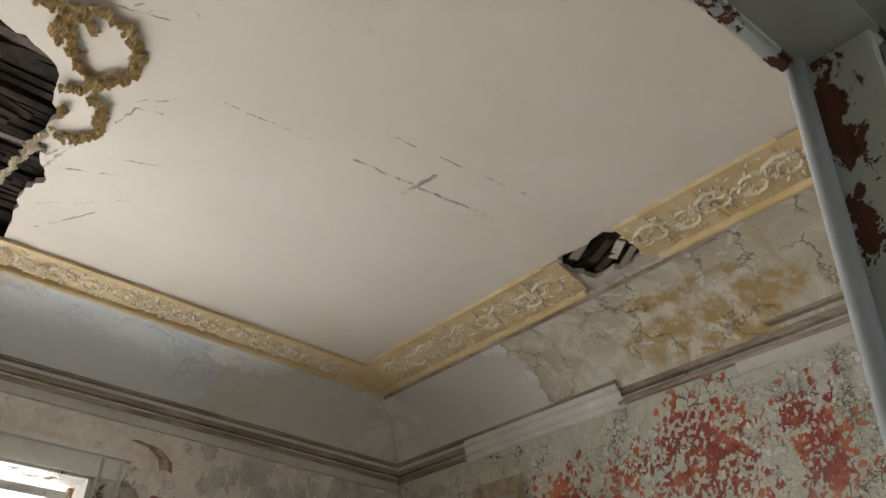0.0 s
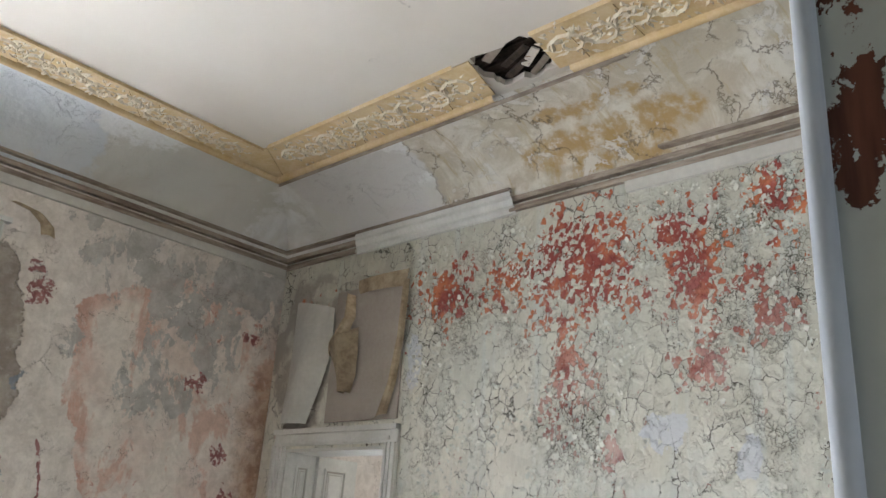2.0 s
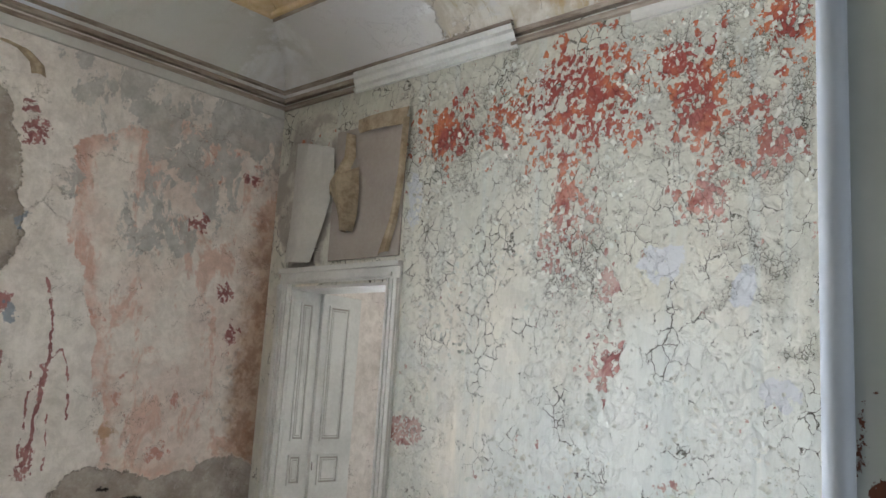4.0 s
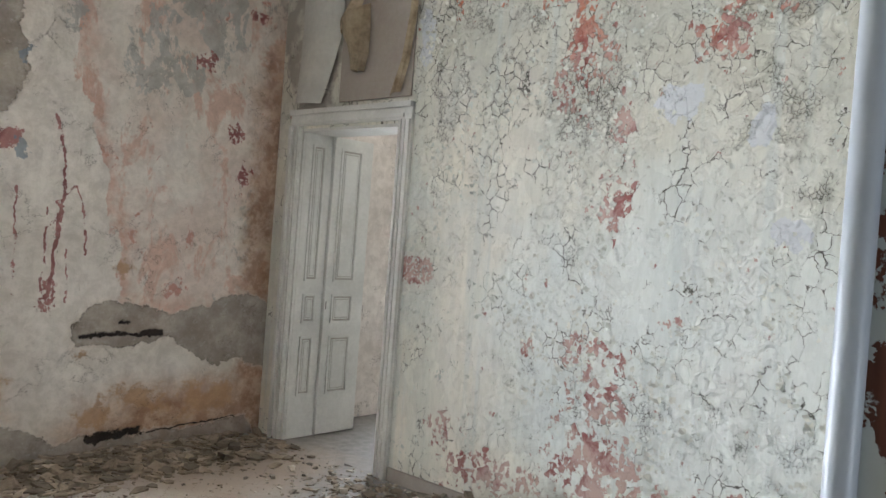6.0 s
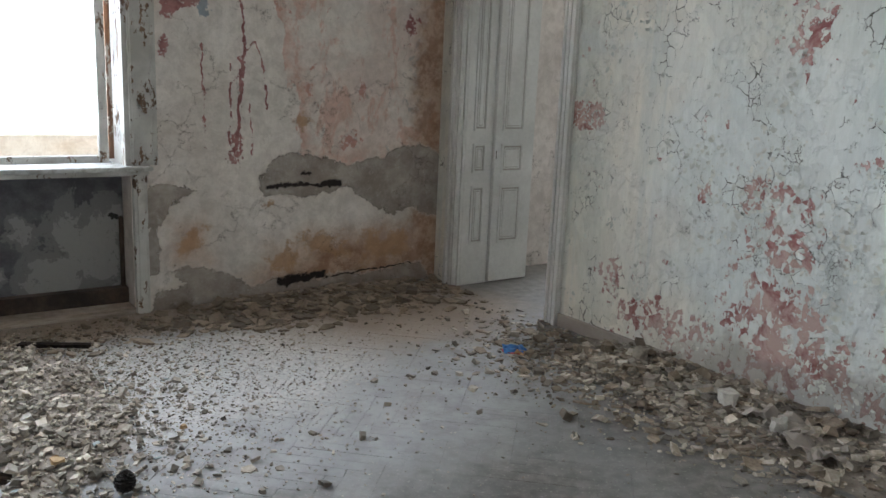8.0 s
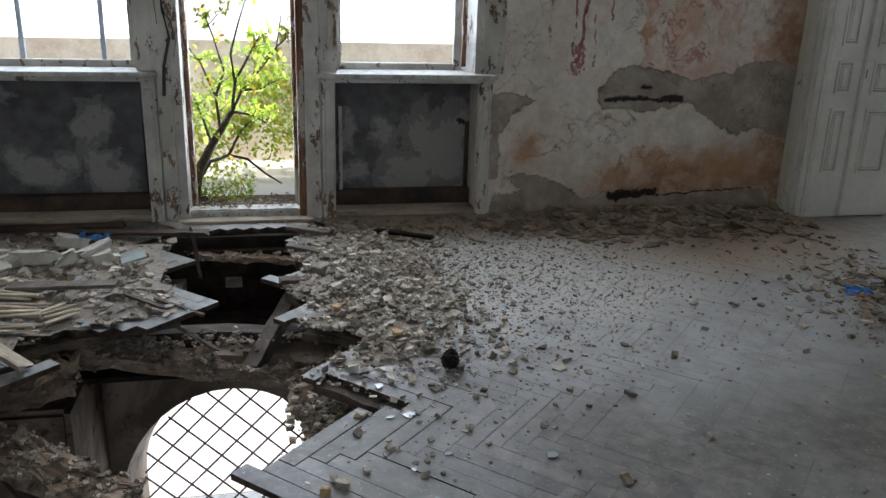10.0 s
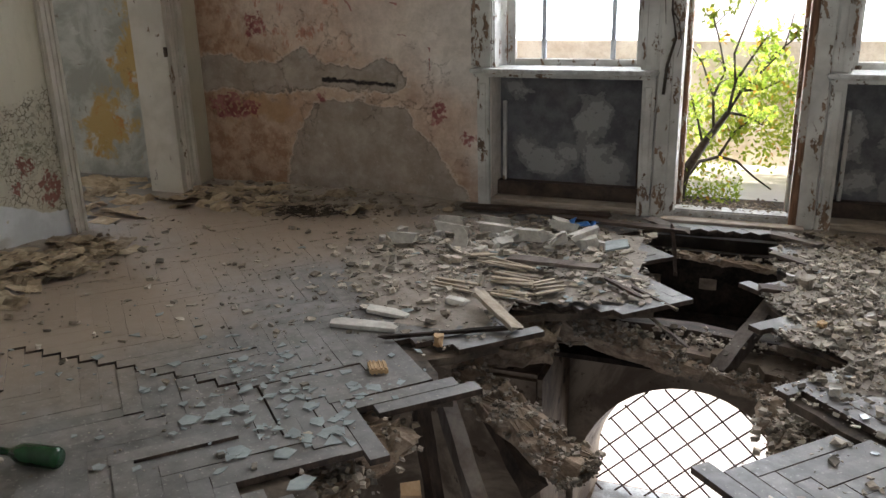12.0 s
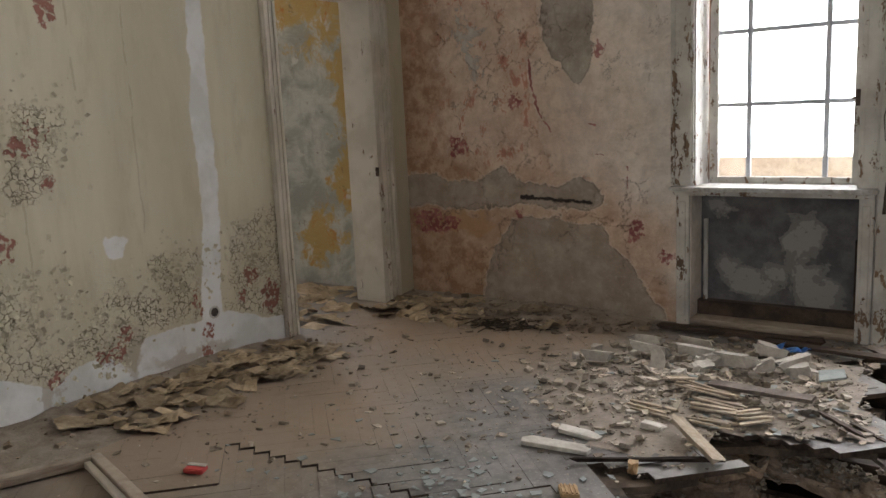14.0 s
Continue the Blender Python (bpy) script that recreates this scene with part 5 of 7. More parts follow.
            for j in range(4):
                leaf_lump(bm, x, y, ZC - 0.004 - random.uniform(0, 0.022), random.uniform(0, 6.28), random.uniform(0.012, 0.026), random.uniform(0.007, 0.014), random.uniform(0.008, 0.02))


def arc(cx, cy, rx, ry, a0, a1, n=14):
    return [(cx + rx * math.cos(radians(a0 + (a1 - a0) * k / n)), cy + ry * math.sin(radians(a0 + (a1 - a0) * k / n))) for k in range(n + 1)]


flower_rope(bm, arc(0.70, 2.65, 0.17, 0.20, -150, 75), 0.045)
flower_rope(bm, [(0.78, 2.86), (0.74, 2.92), (0.68, 2.96)], 0.035)
flower_rope(bm, arc(0.75, 3.11, 0.13, 0.17, -75, 95), 0.045)
flower_rope(bm, arc(0.62, 2.62, 0.07, 0.09, 120, 330), 0.02)
flower_rope(bm, [(0.57, 2.52), (0.61, 2.65), (0.68, 2.76), (0.79, 2.88)], 0.026)
flower_rope(bm, [(0.73, 3.06), (0.72, 3.14)], 0.02)
flower_rope(bm, [(0.30, 2.58), (0.50, 2.53), (0.55, 2.46)], 0.04)
rose = part("ceiling_rose", bm, M["rose"], None)
tagged(rose, "ochre plaster ceiling rose of crowded flowers, half broken away", "ceiling rose")
bm = bmesh.new()   # a run of flowers left hanging in the break
for k in range(60):
    f = k / 60
    leaf_lump(bm, 0.58 + 0.13 * f + random.gauss(0, 0.012), 4.35 - 1.05 * f, ZC - 0.01, random.uniform(0, 6.28), 0.03, 0.018, 0.02)
tagged(part("ornament_strip", solid(bm, 0.01), M["ornament"]), "loose strip of plaster flowers across the broken ceiling", "ornament")

# ---- windows, casings and niches ----
def lathe_bead(bm, x, y, z0, z1, r, n=10):
    rings = [[bm.verts.new((x + r * math.cos(2 * math.pi * k / n), y + r * math.sin(2 * math.pi * k / n), z)) for k in range(n)] for z in (z0, z1)]
    for k in range(n):
        bm.faces.new((rings[0][k], rings[0][(k + 1) % n], rings[1][(k + 1) % n], rings[1][k]))
    bm.faces.new(rings[0]), bm.faces.new(rings[1])


def window(name, x0, x1, z0, z1, cols, rows, label, latch=False):
    """A casement: frame, muntins and panes in the opening's depth."""
    win = tagged(thing(name, label, "window", at=((x0 + x1) / 2, 5.52, z0)), kind="structure")
    st = 0.055
    y0, y1 = 5.50, 5.545
    part("window_frame", bevelled(boxes((x0 - st, x0, y0, y1, z0 - st, z1 + st))), M["peeled_wood"], win)
    part("window_frame", bevelled(boxes((x1, x1 + st, y0, y1, z0 - st, z1 + st))), M["peeled_wood"], win)
    part("window_frame", bevelled(boxes((x0, x1, y0, y1, z0 - st, z0))), M["peeled_wood"], win)
    part("window_frame", bevelled(boxes((x0, x1, y0, y1, z1, z1 + st))), M["peeled_wood"], win)
    for x in cols:
        part("muntin", bevelled(boxes((x - 0.015, x + 0.015, y0 + 0.01, y1 - 0.005, z0, z1)), 0.003), M["muntin"], win)
    for z in rows:
        part("muntin", bevelled(boxes((x0, x1, y0 + 0.012, y1 - 0.007, z - 0.014, z + 0.014)), 0.003), M["muntin"], win)
    cut_x, cut_z = [x0, *cols, x1], [z0, *rows, z1]
    for a, b in zip(cut_x, cut_x[1:]):
        for c, d in zip(cut_z, cut_z[1:]):
            p = part("pane", boxes((a + 0.003, b - 0.003, 5.523, 5.526, c + 0.003, d - 0.003)), M["glass"], win)
            p.visible_shadow = False
    if latch:
        part("latch", bevelled(boxes((x1 + 0.01, x1 + 0.035, 5.47, 5.50, 1.42, 1.52), (x1 - 0.01, x1 + 0.05, 5.465, 5.485, 1.46, 1.475))), M["iron"], win, "small rusted latch")
    return win


window("window_1", -1.16, -0.345, 0.985, 3.15, (-0.965, -0.50), (1.455, 1.92, 2.38), "white casement window with peeling muntins over the niche", True)
window("window_2", 0.955, 1.70, 0.985, 3.15, (), (2.38,), "white window with one large pane and a peeling frame")
# inner linings of the window openings
for i, (x0, x1) in enumerate((WIN_L, WIN_R)):
    structure("trim_lining_%d" % (i + 1), boxes((x0, x0 + 0.03, 5.29, 5.74, 0.93, 3.28), (x1 - 0.03, x1, 5.29, 5.74, 0.93, 3.28), (x0, x1, 5.29, 5.74, 3.25, 3.28)), M["peeled_wood"], "peeling wooden lining of the window opening")
    structure("trim_outer_%d" % (i + 1), boxes((x0 + 0.03, x0 + 0.06, 5.56, 5.62, 0.96, 3.25), (x1 - 0.06, x1 - 0.03, 5.56, 5.62, 0.96, 3.25)), M["brown_wood"], "bare brown stop battens outside the sash")


def niche(x0, x1):
    """Posts, sill and inner battens of a niche under a window."""
    n = thing("window_niche", "white peeling wooden niche with posts and sill under the window", "window niche", "niches under the windows", at=((x0 + x1) / 2, 5.27, 0))
    for a, b in ((x0, x0 + 0.085), (x1 - 0.085, x1)):
        part("post", bevelled(boxes((a, b, 5.268, 5.33, 0.0, 0.885))), M["peeled_wood"], n)
        part("bead", bevelled(boxes((a + 0.02, b - 0.02, 5.258, 5.268, 0.06, 0.84))), M["peeled_wood"], n)
    sill = bevelled(boxes((x0 - 0.03, x1 + 0.02, 5.195, 5.50, 0.915, 0.942)), 0.006, 2)
    part("sill", sill, M["sill_paint"], n, "pale sill with flaked paint and dust")
    part("sill_moulding", bevelled(boxes((x0 - 0.015, x1 + 0.005, 5.225, 5.30, 0.885, 0.915)), 0.008, 2), M["peeled_wood"], n)
    part("rail", bevelled(boxes((x0 + 0.085, x1 - 0.085, 5.44, 5.52, 0.03, 0.14))), M["dark_wood"], n, "dark bare wooden bottom rail")
    part("plinth", bevelled(boxes((x0 + 0.085, x1 - 0.085, 5.29, 5.43, 0.0, 0.045))), M["bare_wood"], n)
    part("batten", bevelled(boxes((x0 + 0.12, x0 + 0.145, 5.47, 5.50, 0.14, 0.70))), M["peeled_wood"], n)
    part("batten", bevelled(boxes((x1 - 0.125, x1 - 0.10, 5.47, 5.50, 0.14, 0.60))), M["dark_wood"], n)
    return n


niche(-1.36, -0.18)
niche(0.81, 1.92)
# casing boards round the windows and the balcony door
def casing_board(x0, x1, z0, z1):
    bm = boxes((x0, x1, 5.272, 5.30, z0, z1), (x0 + 0.012, x0 + 0.03, 5.262, 5.272, z0, z1), (x1 - 0.03, x1 - 0.012, 5.262, 5.272, z0, z1))
    return bm


for k, (x0, x1, z0, z1) in enumerate(((-1.40, -1.25, 0.945, 3.39), (-0.28, -0.17, 0.945, 3.39), (0.80, 0.885, 0.945, 3.39), (1.83, 1.99, 0.945, 3.39))):
    structure("trim_casing_%d" % (k + 1), casing_board(x0, x1, z0, z1), M["peeled_wood"], "peeling white window casing")
structure("trim_head", boxes((-1.40, 1.99, 5.265, 5.30, 3.27, 3.40), (-1.43, 2.02, 5.235, 5.30, 3.40, 3.43)), M["white_wood"], "white head casing over the windows and balcony door")
# balcony door frame: weathered posts with the leaves gone
dframe = tagged(thing("door_1", "weathered balcony door frame, the leaves gone", "door frame", at=(0.3, 5.4, 0)), kind="structure")
for x0, x1, y0, y1, m in ((-0.17, -0.085, 5.262, 5.30, "peeled_wood"), (-0.085, -0.03, 5.272, 5.74, "peeled_wood"), (-0.03, 0.0, 5.45, 5.56, "brown_wood"),
                          (0.705, 0.80, 5.262, 5.30, "peeled_wood"), (0.66, 0.705, 5.272, 5.74, "brown_wood"), (0.635, 0.66, 5.45, 5.56, "brown_wood")):
    part("jamb", bevelled(boxes((x0, x1, y0, y1, 0.0, 3.27))), M[m], dframe)
part("lintel", boxes((-0.03, 0.66, 5.272, 5.74, 3.22, 3.27)), M["peeled_wood"], dframe)
part("threshold", bevelled(boxes((-0.03, 0.66, 5.29, 5.42, 0.0, 0.065)), 0.01, 2), M["sill_paint"], dframe, "pale worn threshold")
part("threshold", bevelled(boxes((-0.10, 0.75, 5.19, 5.29, -0.04, 0.02))), M["bare_wood"], dframe)

# ---- the two inner doors ----
def fluted(axis, face, u0, u1, z0, z1, out):
    """A casing board with two raised steps; out: which way the room lies."""
    bm = bmesh.new()
    w = u1 - u0
    for a, b, d in ((0, 1, 0.022), (0.04, 0.22, 0.034), (0.36, 0.52, 0.030), (0.74, 0.98, 0.044)):
        p, q = u0 + w * a, u0 + w * b
        lo, hi = sorted((face, face + out * d))
        add_box(bm, *((lo, hi, p, q) if axis == "x" else (p, q, lo, hi)), z0, z1)
    return bm


def door_casing(name, label, axis, face, out, u0, u1, z1, w, mat):
    d = tagged(thing(name, label, "door frame", at=(face, (u0 + u1) / 2, 0)), kind="structure")
    part("casing", fluted(axis, face, u0, u0 - w, 0.0, z1 + 0.02, out), mat, d)
    part("casing", fluted(axis, face, u1, u1 + w, 0.0, z1 + 0.02, out), mat, d)
    head = boxes((face, face + out * 0.022, u0 - w, u1 + w, z1 + 0.02, z1 + 0.13), (face, face + out * 0.045, u0 - w, u1 + w, z1 + 0.10, z1 + 0.135),
                 (face, face + out * 0.034, u0 - w * 0.4, u1 + w * 0.4, z1 + 0.035, z1 + 0.06))
    part("head", head, mat, d)
    return d


d2 = door_casing("door_2", "white panelled door standing open beside the room corner", "x", XR, -1, 3.965, 5.01, 2.30, 0.115, M["white_wood"])
part("lining", boxes((XR, XR + 0.30, 3.965, 3.985, 0, 2.30), (XR, XR + 0.30, 4.99, 5.01, 0, 2.30), (XR, XR + 0.30, 3.985, 4.99, 2.28, 2.30)), M["white_wood"], d2)


# one grey for the dust in the grooves and for the inner shade line
M["groove"] = grainy("grey for dust and drawn shade in the panels", (0.34, 0.31, 0.27), (0.50, 0.47, 0.42), 20, 60, 0.8, 0.002)


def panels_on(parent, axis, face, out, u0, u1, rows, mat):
    """Sunk panels: a moulded rim, a dusty groove, an inner shade line in grey and a raised field."""
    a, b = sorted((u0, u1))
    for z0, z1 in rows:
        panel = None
        # the thin inner line is shade drawn in grey; the outer groove holds dust
        for name, ins, t, d, m in (("panel", 0.0, 0.016, 0.014, mat), ("groove", 0.016, 0.014, 0.003, M["groove"]), ("rim", 0.030, 0.008, 0.009, mat), ("shade_line", 0.038, 0.006, 0.004, M["groove"]), ("field", 0.044, 0.0, 0.011, mat)):
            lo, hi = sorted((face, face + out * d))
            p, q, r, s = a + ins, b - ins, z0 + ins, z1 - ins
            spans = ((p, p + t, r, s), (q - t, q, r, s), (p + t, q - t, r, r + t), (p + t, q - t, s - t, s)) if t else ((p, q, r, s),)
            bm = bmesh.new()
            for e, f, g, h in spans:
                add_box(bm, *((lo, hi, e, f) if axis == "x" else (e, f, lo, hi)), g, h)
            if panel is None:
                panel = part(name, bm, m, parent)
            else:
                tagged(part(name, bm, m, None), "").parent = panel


ROWS = ((0.32, 0.765), (0.865, 1.085), (1.18, 2.20))
lining = part("lining_board", boxes((XR + 0.02, XR + 0.268, 4.985, 4.989, 0.012, 2.28)), M["white_wood"], d2)
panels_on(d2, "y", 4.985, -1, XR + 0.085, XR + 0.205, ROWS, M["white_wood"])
leaf = part("door_leaf", bevelled(boxes((XR + 0.275, XR + 0.66, 4.955, 4.995, 0.012, 2.28))), M["white_wood"], d2, "white door leaf with three sunk panels")
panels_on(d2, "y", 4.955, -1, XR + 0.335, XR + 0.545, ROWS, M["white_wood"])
part("keyhole", boxes((XR + 0.287, XR + 0.293, 4.953, 4.956, 0.97, 1.03)), M["iron"], d2, "small dark keyhole")
d3 = door_casing("door_3", "white door casing with no leaf, chipped at the foot", "x", XL, 1, 3.92, 4.97, 2.40, 0.115, M["peeled_light"])
part("lining", boxes((XL - 0.30, XL, 3.92, 3.945, 0, 2.40), (XL - 0.30, XL, 4.92, 4.97, 0, 2.40), (XL - 0.3, XL, 3.945, 4.92, 2.37, 2.40)), M["peeled_light"], d3)
part("hinge", boxes((XL - 0.02, XL + 0.01, 4.912, 4.920, 1.02, 1.09)), M["iron"], d3)

# ---- the doorway in which the camera stands ----
near = tagged(thing("door_4", "peeling white doorway frame showing dark brown wood", "door frame", at=(0.98, 0.25, 0)), kind="structure")
bm = bmesh.new()
lathe_bead(bm, 0.966, 0.258, 0.0, 2.345, 0.0092, 14)
part("bead", bm, M["bead_paint"], near, "round white bead", True)
part("jamb", bevelled(boxes((0.976, 1.06, 0.195, 0.262, 0.0, 2.40)), 0.002), M["chipped"], near)
bm = bmesh.new()
lathe_bead(bm, 0.988, 0.190, 0.0, 2.33, 0.006, 10)
part("bead", bm, M["bead_paint"], near, "", True)
part("lining", boxes((1.000, 1.02, -0.26, 0.186, 0.0, 2.37)), M["chipped"], near)
part("head", boxes((-0.55, 0.984, 0.19, 0.262, 2.345, 2.40)), M["soffit"], near)
part("head_bead", bevelled(boxes((-0.55, 0.962, 0.254, 0.270, 2.336, 2.352)), 0.004, 2), M["chipped"], near)
part("soffit", boxes((-0.55, 1.0, -0.26, 0.19, 2.352, 2.37)), M["soffit"], near)
part("jamb", bevelled(boxes((-0.55, -0.51, 0.17, 0.262, 0.0, 2.345)), 0.004), M["chipped"], near)

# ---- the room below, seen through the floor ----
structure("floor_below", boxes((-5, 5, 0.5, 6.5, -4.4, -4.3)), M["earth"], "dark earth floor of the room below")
# the south wall's opening is added, out of view, for the fill lamp
structure("wall_below", boxes((-5.1, -5, 0.4, 6.5, -4.4, -0.12), (5, 5.1, 0.4, 6.5, -4.4, -0.12), (-5, -1.3, 0.3, 0.4, -4.4, -0.12), (0.1, 5, 0.3, 0.4, -4.4, -0.12), (-1.3, 0.1, 0.3, 0.4, -0.9, -0.12), (-1.3, 0.1, 0.3, 0.4, -4.4, -2.6)), M["cellar"], "stained walls of the room below")
AX, AZ, AR = 0.17, -1.98, 0.67


def arch_wall(y0, y1, r0, r1):
    """The lower window wall with an arched opening."""
    bm = bmesh.new()
    n = 20
    for y, r in ((y0, r0), (y1, r1)):
        rx = AR + (r - AR) * 0.35
        ring = [(AX + rx * math.cos(math.pi * k / n), AZ + r * math.sin(math.pi * k / n)) for k in range(n + 1)]
        ring = [(AX + rx, AZ - 0.30)] + ring + [(AX - rx, AZ - 0.30)]
        outer = []
        for x, z in ring:
            if z <= AZ + 1e-6:
                outer.append((5.0 if x > AX else -5.0, z))
            else:
                a = math.atan2(z - AZ, x - AX)
                t = min((4.9 / abs(math.cos(a))) if abs(math.cos(a)) > 1e-6 else 99, (-0.12 - AZ) / max(math.sin(a), 1e-6))
                outer.append((AX + t * math.cos(a), AZ + t * math.sin(a)))
        i, o = [bm.verts.new((x, y, z)) for x, z in ring], [bm.verts.new((x, y, z)) for x, z in outer]
        for k in range(len(ring) - 1):
            bm.faces.new((i[k], i[k + 1], o[k + 1], o[k]))
        (first := (i, o)) if y == y0 else (second := (i, o))
    for k in range(len(ring) - 1):
        bm.faces.new((first[0][k], first[0][k + 1], second[0][k + 1], second[0][k]))
    add_box(bm, -5, 5, y0, y1, -4.4, AZ - 0.30)
    return bm


structure("wall_below_window", arch_wall(5.05, 5.62, AR + 0.22, AR), M["cellar"], "stained plaster wall with an arched window")
grille = thing("arched_grille", "rusty diamond lattice grille in the arched window below", "grille", at=(AX, 5.5, AZ))
for s in (-1, 1):
    for k in range(-9, 10):
        c = k * 0.225
        # the bar runs at 45 degrees through (AX + c, AZ)
        pts = [(AX + c + s * t, AZ + t) for t in [j * 0.01 - 0.30 for j in range(106)]]
        run = [(x, z) for x, z in pts if abs(x - AX) < AR and (z < AZ or math.hypot(x - AX, z - AZ) < AR)]
        if len(run) < 5:
            continue
        (xa, za), (xb, zb) = run[0], run[-1]
        ln = math.hypot(xb - xa, zb - za)
        bar = part("bar", boxes((-ln / 2, ln / 2, -0.005, 0.005, -0.006, 0.006)), M["iron"])
        bar.matrix_basis = pose((xa + xb) / 2, 5.50 + 0.012 * s, (za + zb) / 2, 0, -45 if s > 0 else 45 + 180, 0)
        bar.parent, bar.matrix_parent_inverse = grille, grille.matrix_basis.inverted()
part("sill", bevelled(boxes((AX - AR, AX + AR, 5.02, 5.60, AZ - 0.36, AZ - 0.29))), M["sill_paint"], grille, "pale wooden sill")
structure("wall_pier", bevelled(boxes((-1.9, -0.62, 4.25, 5.05, -4.3, -0.75)), 0.03, 2), M["cellar"], "peeling plaster pier in the room below")

# ---- the broken floor ----
HOLE = [(0.64, 5.16), (0.60, 4.75), (0.57, 4.46), (0.66, 4.30), (0.52, 3.97), (0.67, 3.67), (0.57, 3.50), (0.88, 3.32), (0.60, 3.0), (0.87, 2.74), (0.57, 2.50), (0.72, 2.36), (0.19, 2.10), (0.12, 1.80),
        (-0.45, 1.62), (-0.70, 1.90), (-0.95, 1.98), (-0.65, 2.2), (-0.86, 2.4), (-0.50, 2.6), (-0.72, 2.88), (-0.48, 3.12), (-0.62, 3.30), (-0.45, 3.48), (-0.2, 3.60), (0.10, 3.72), (-0.06, 4.30), (-0.09, 4.7), (-0.06, 5.16)]


def swell(px, py, cx, cy, rx, ry):
    return math.exp(-((px - cx) / rx) ** 2 - ((py - cy) / ry) ** 2)


def ease(v, lo, hi):
    f = min(1.0, max(0.0, (v - lo) / (hi - lo)))
    return f * f * (3 - 2 * f)


def heap(x, y):
    """Height of the loose heaps over the floor."""
    h = 0.11 * math.exp(-((XR - x) / 0.36) ** 2) * ease(3.75 - y, 0, 0.9)
    h += 0.055 * math.exp(-((YW - y) / 0.30) ** 2) * (ease(x, 2.0, 2.6) + ease(-x, 1.3, 2.0)) * ease(3.98 - x, 0, 0.3)
    h += 0.10 * swell(x, y, -0.75, 4.05, 0.62, 0.62) + 0.06 * swell(x, y, 0.95, 4.0, 0.35, 0.75)
    h += 0.085 * math.exp(-((x - XL) / 0.40) ** 2) * ease(3.95 - y, 0, 0.8)
    if h < 0.004:
        return 0.0
    return h * (0.65 + 0.7 * noise.noise((x * 3.1, y * 3.1, 0.3)) ** 2 + 0.25 * noise.noise((x * 9, y * 9, 2.0)))


# board underlay with the hole in it, and joists
under = sheet([(XL, YS), (XR, YS), (XR, YW), (XL, YW)], [ragged([(x + (0.04 if x > 0.2 else -0.04), y) for x, y in HOLE], 3, 0.02)], -0.030, -0.035)
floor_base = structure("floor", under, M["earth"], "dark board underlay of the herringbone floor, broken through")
bm = bmesh.new()
for k in range(13):
    x = XL + 0.3 + k * 0.62
    if -0.15 < x < 0.75:
        continue
    for y0, y1 in (((YS, 1.55 + random.uniform(0, 0.3)), (4.4 + random.uniform(-0.3, 0.3), YW)) if -1.0 < x < 0.95 else ((YS, YW),)):
        add_box(bm, x - 0.06, x + 0.06, y0, y1, -0.25, -0.066)
structure("floor_joists", bevelled(bm, 0.008), M["charred"], "dark floor joists, snapped at the hole")
# ceiling of the room below, torn open further than the floor
below = [(-0.95, 1.4), (0.95, 1.5), (0.98, 2.9), (0.86, 3.60), (0.55, 3.84), (0.1, 3.92), (-0.35, 3.94), (-0.95, 3.85), (-1.25, 2.6)]
structure("ceiling_below", sheet([(XL, YS), (XR, YS), (XR, YW), (XL, YW)], [ragged(below, 5, 0.05), ragged([(0.62, 4.12), (0.62, 5.0), (-0.05, 5.0), (-0.05, 4.12)], 5, 0.03)], -0.36, 0.07), M["cellar"], "torn plaster vault under the floor")
structure("pit_boards", boxes((-0.6, 1.2, 4.16, 5.05, -0.55, -0.52), (-0.4, 0.9, 4.42, 4.46, -0.52, -0.47), (-0.4, 0.9, 4.60, 4.63, -0.52, -0.48), (-0.65, 1.2, 5.0, 5.05, -0.52, -0.12), (-0.65, -0.6, 4.08, 5.05, -0.52, -0.36), (1.15, 1.2, 4.08, 5.05, -0.52, -0.36)), M["charred"], "dark boards at the bottom of the pit by the balcony door")

# ---- loose stones and chips ----
class Heap:
    """Many jittered blocks in one mesh."""

    def __init__(self):
        self.v, self.f = [], []

    def block(self, x, y, z, sx, sy, sz, jitter=0.6, tilt=30):
        m = Euler((radians(random.uniform(-tilt, tilt)), radians(random.uniform(-tilt, tilt)), random.uniform(0, 6.28))).to_matrix()
        n0 = len(self.v)
        for i in (-1, 1):
            for j in (-1, 1):
                for k in (-1, 1):
                    p = Vector((i * sx * random.uniform(1 - jitter, 1), j * sy * random.uniform(1 - jitter, 1), k * sz * random.uniform(1 - jitter, 1)))
                    p = m @ p
                    self.v.append((x + p.x, y + p.y, z + p.z))
        for q in ((0, 1, 3, 2), (4, 6, 7, 5), (0, 4, 5, 1), (2, 3, 7, 6), (0, 2, 6, 4), (1, 5, 7, 3)):
            self.f.append([n0 + i for i in q])

    def shard(self, x, y, z, r, thick, tilt=8, sides=5):
        """A flat broken plate."""
        m = Euler((radians(random.uniform(-tilt, tilt)), radians(random.uniform(-tilt, tilt)), random.uniform(0, 6.28))).to_matrix()
        n0, st = len(self.v), random.uniform(0.45, 1.0)
        for k in (-1, 1):
            random_r = [random.Random(n0 + i).uniform(0.6, 1.1) for i in range(sides)]
            for i in range(sides):
                a = 6.283 * (i + 0.3 * random.Random(n0 * 7 + i).random()) / sides
                p = m @ Vector((r * random_r[i] * math.cos(a), r * st * random_r[i] * math.sin(a), k * thick / 2))
                self.v.append((x + p.x, y + p.y, z + p.z))
        self.f.append([n0 + i for i in range(sides)][::-1])
        self.f.append([n0 + sides + i for i in range(sides)])
        for i in range(sides):
            j = (i + 1) % sides
            self.f.append([n0 + i, n0 + j, n0 + sides + j, n0 + sides + i])

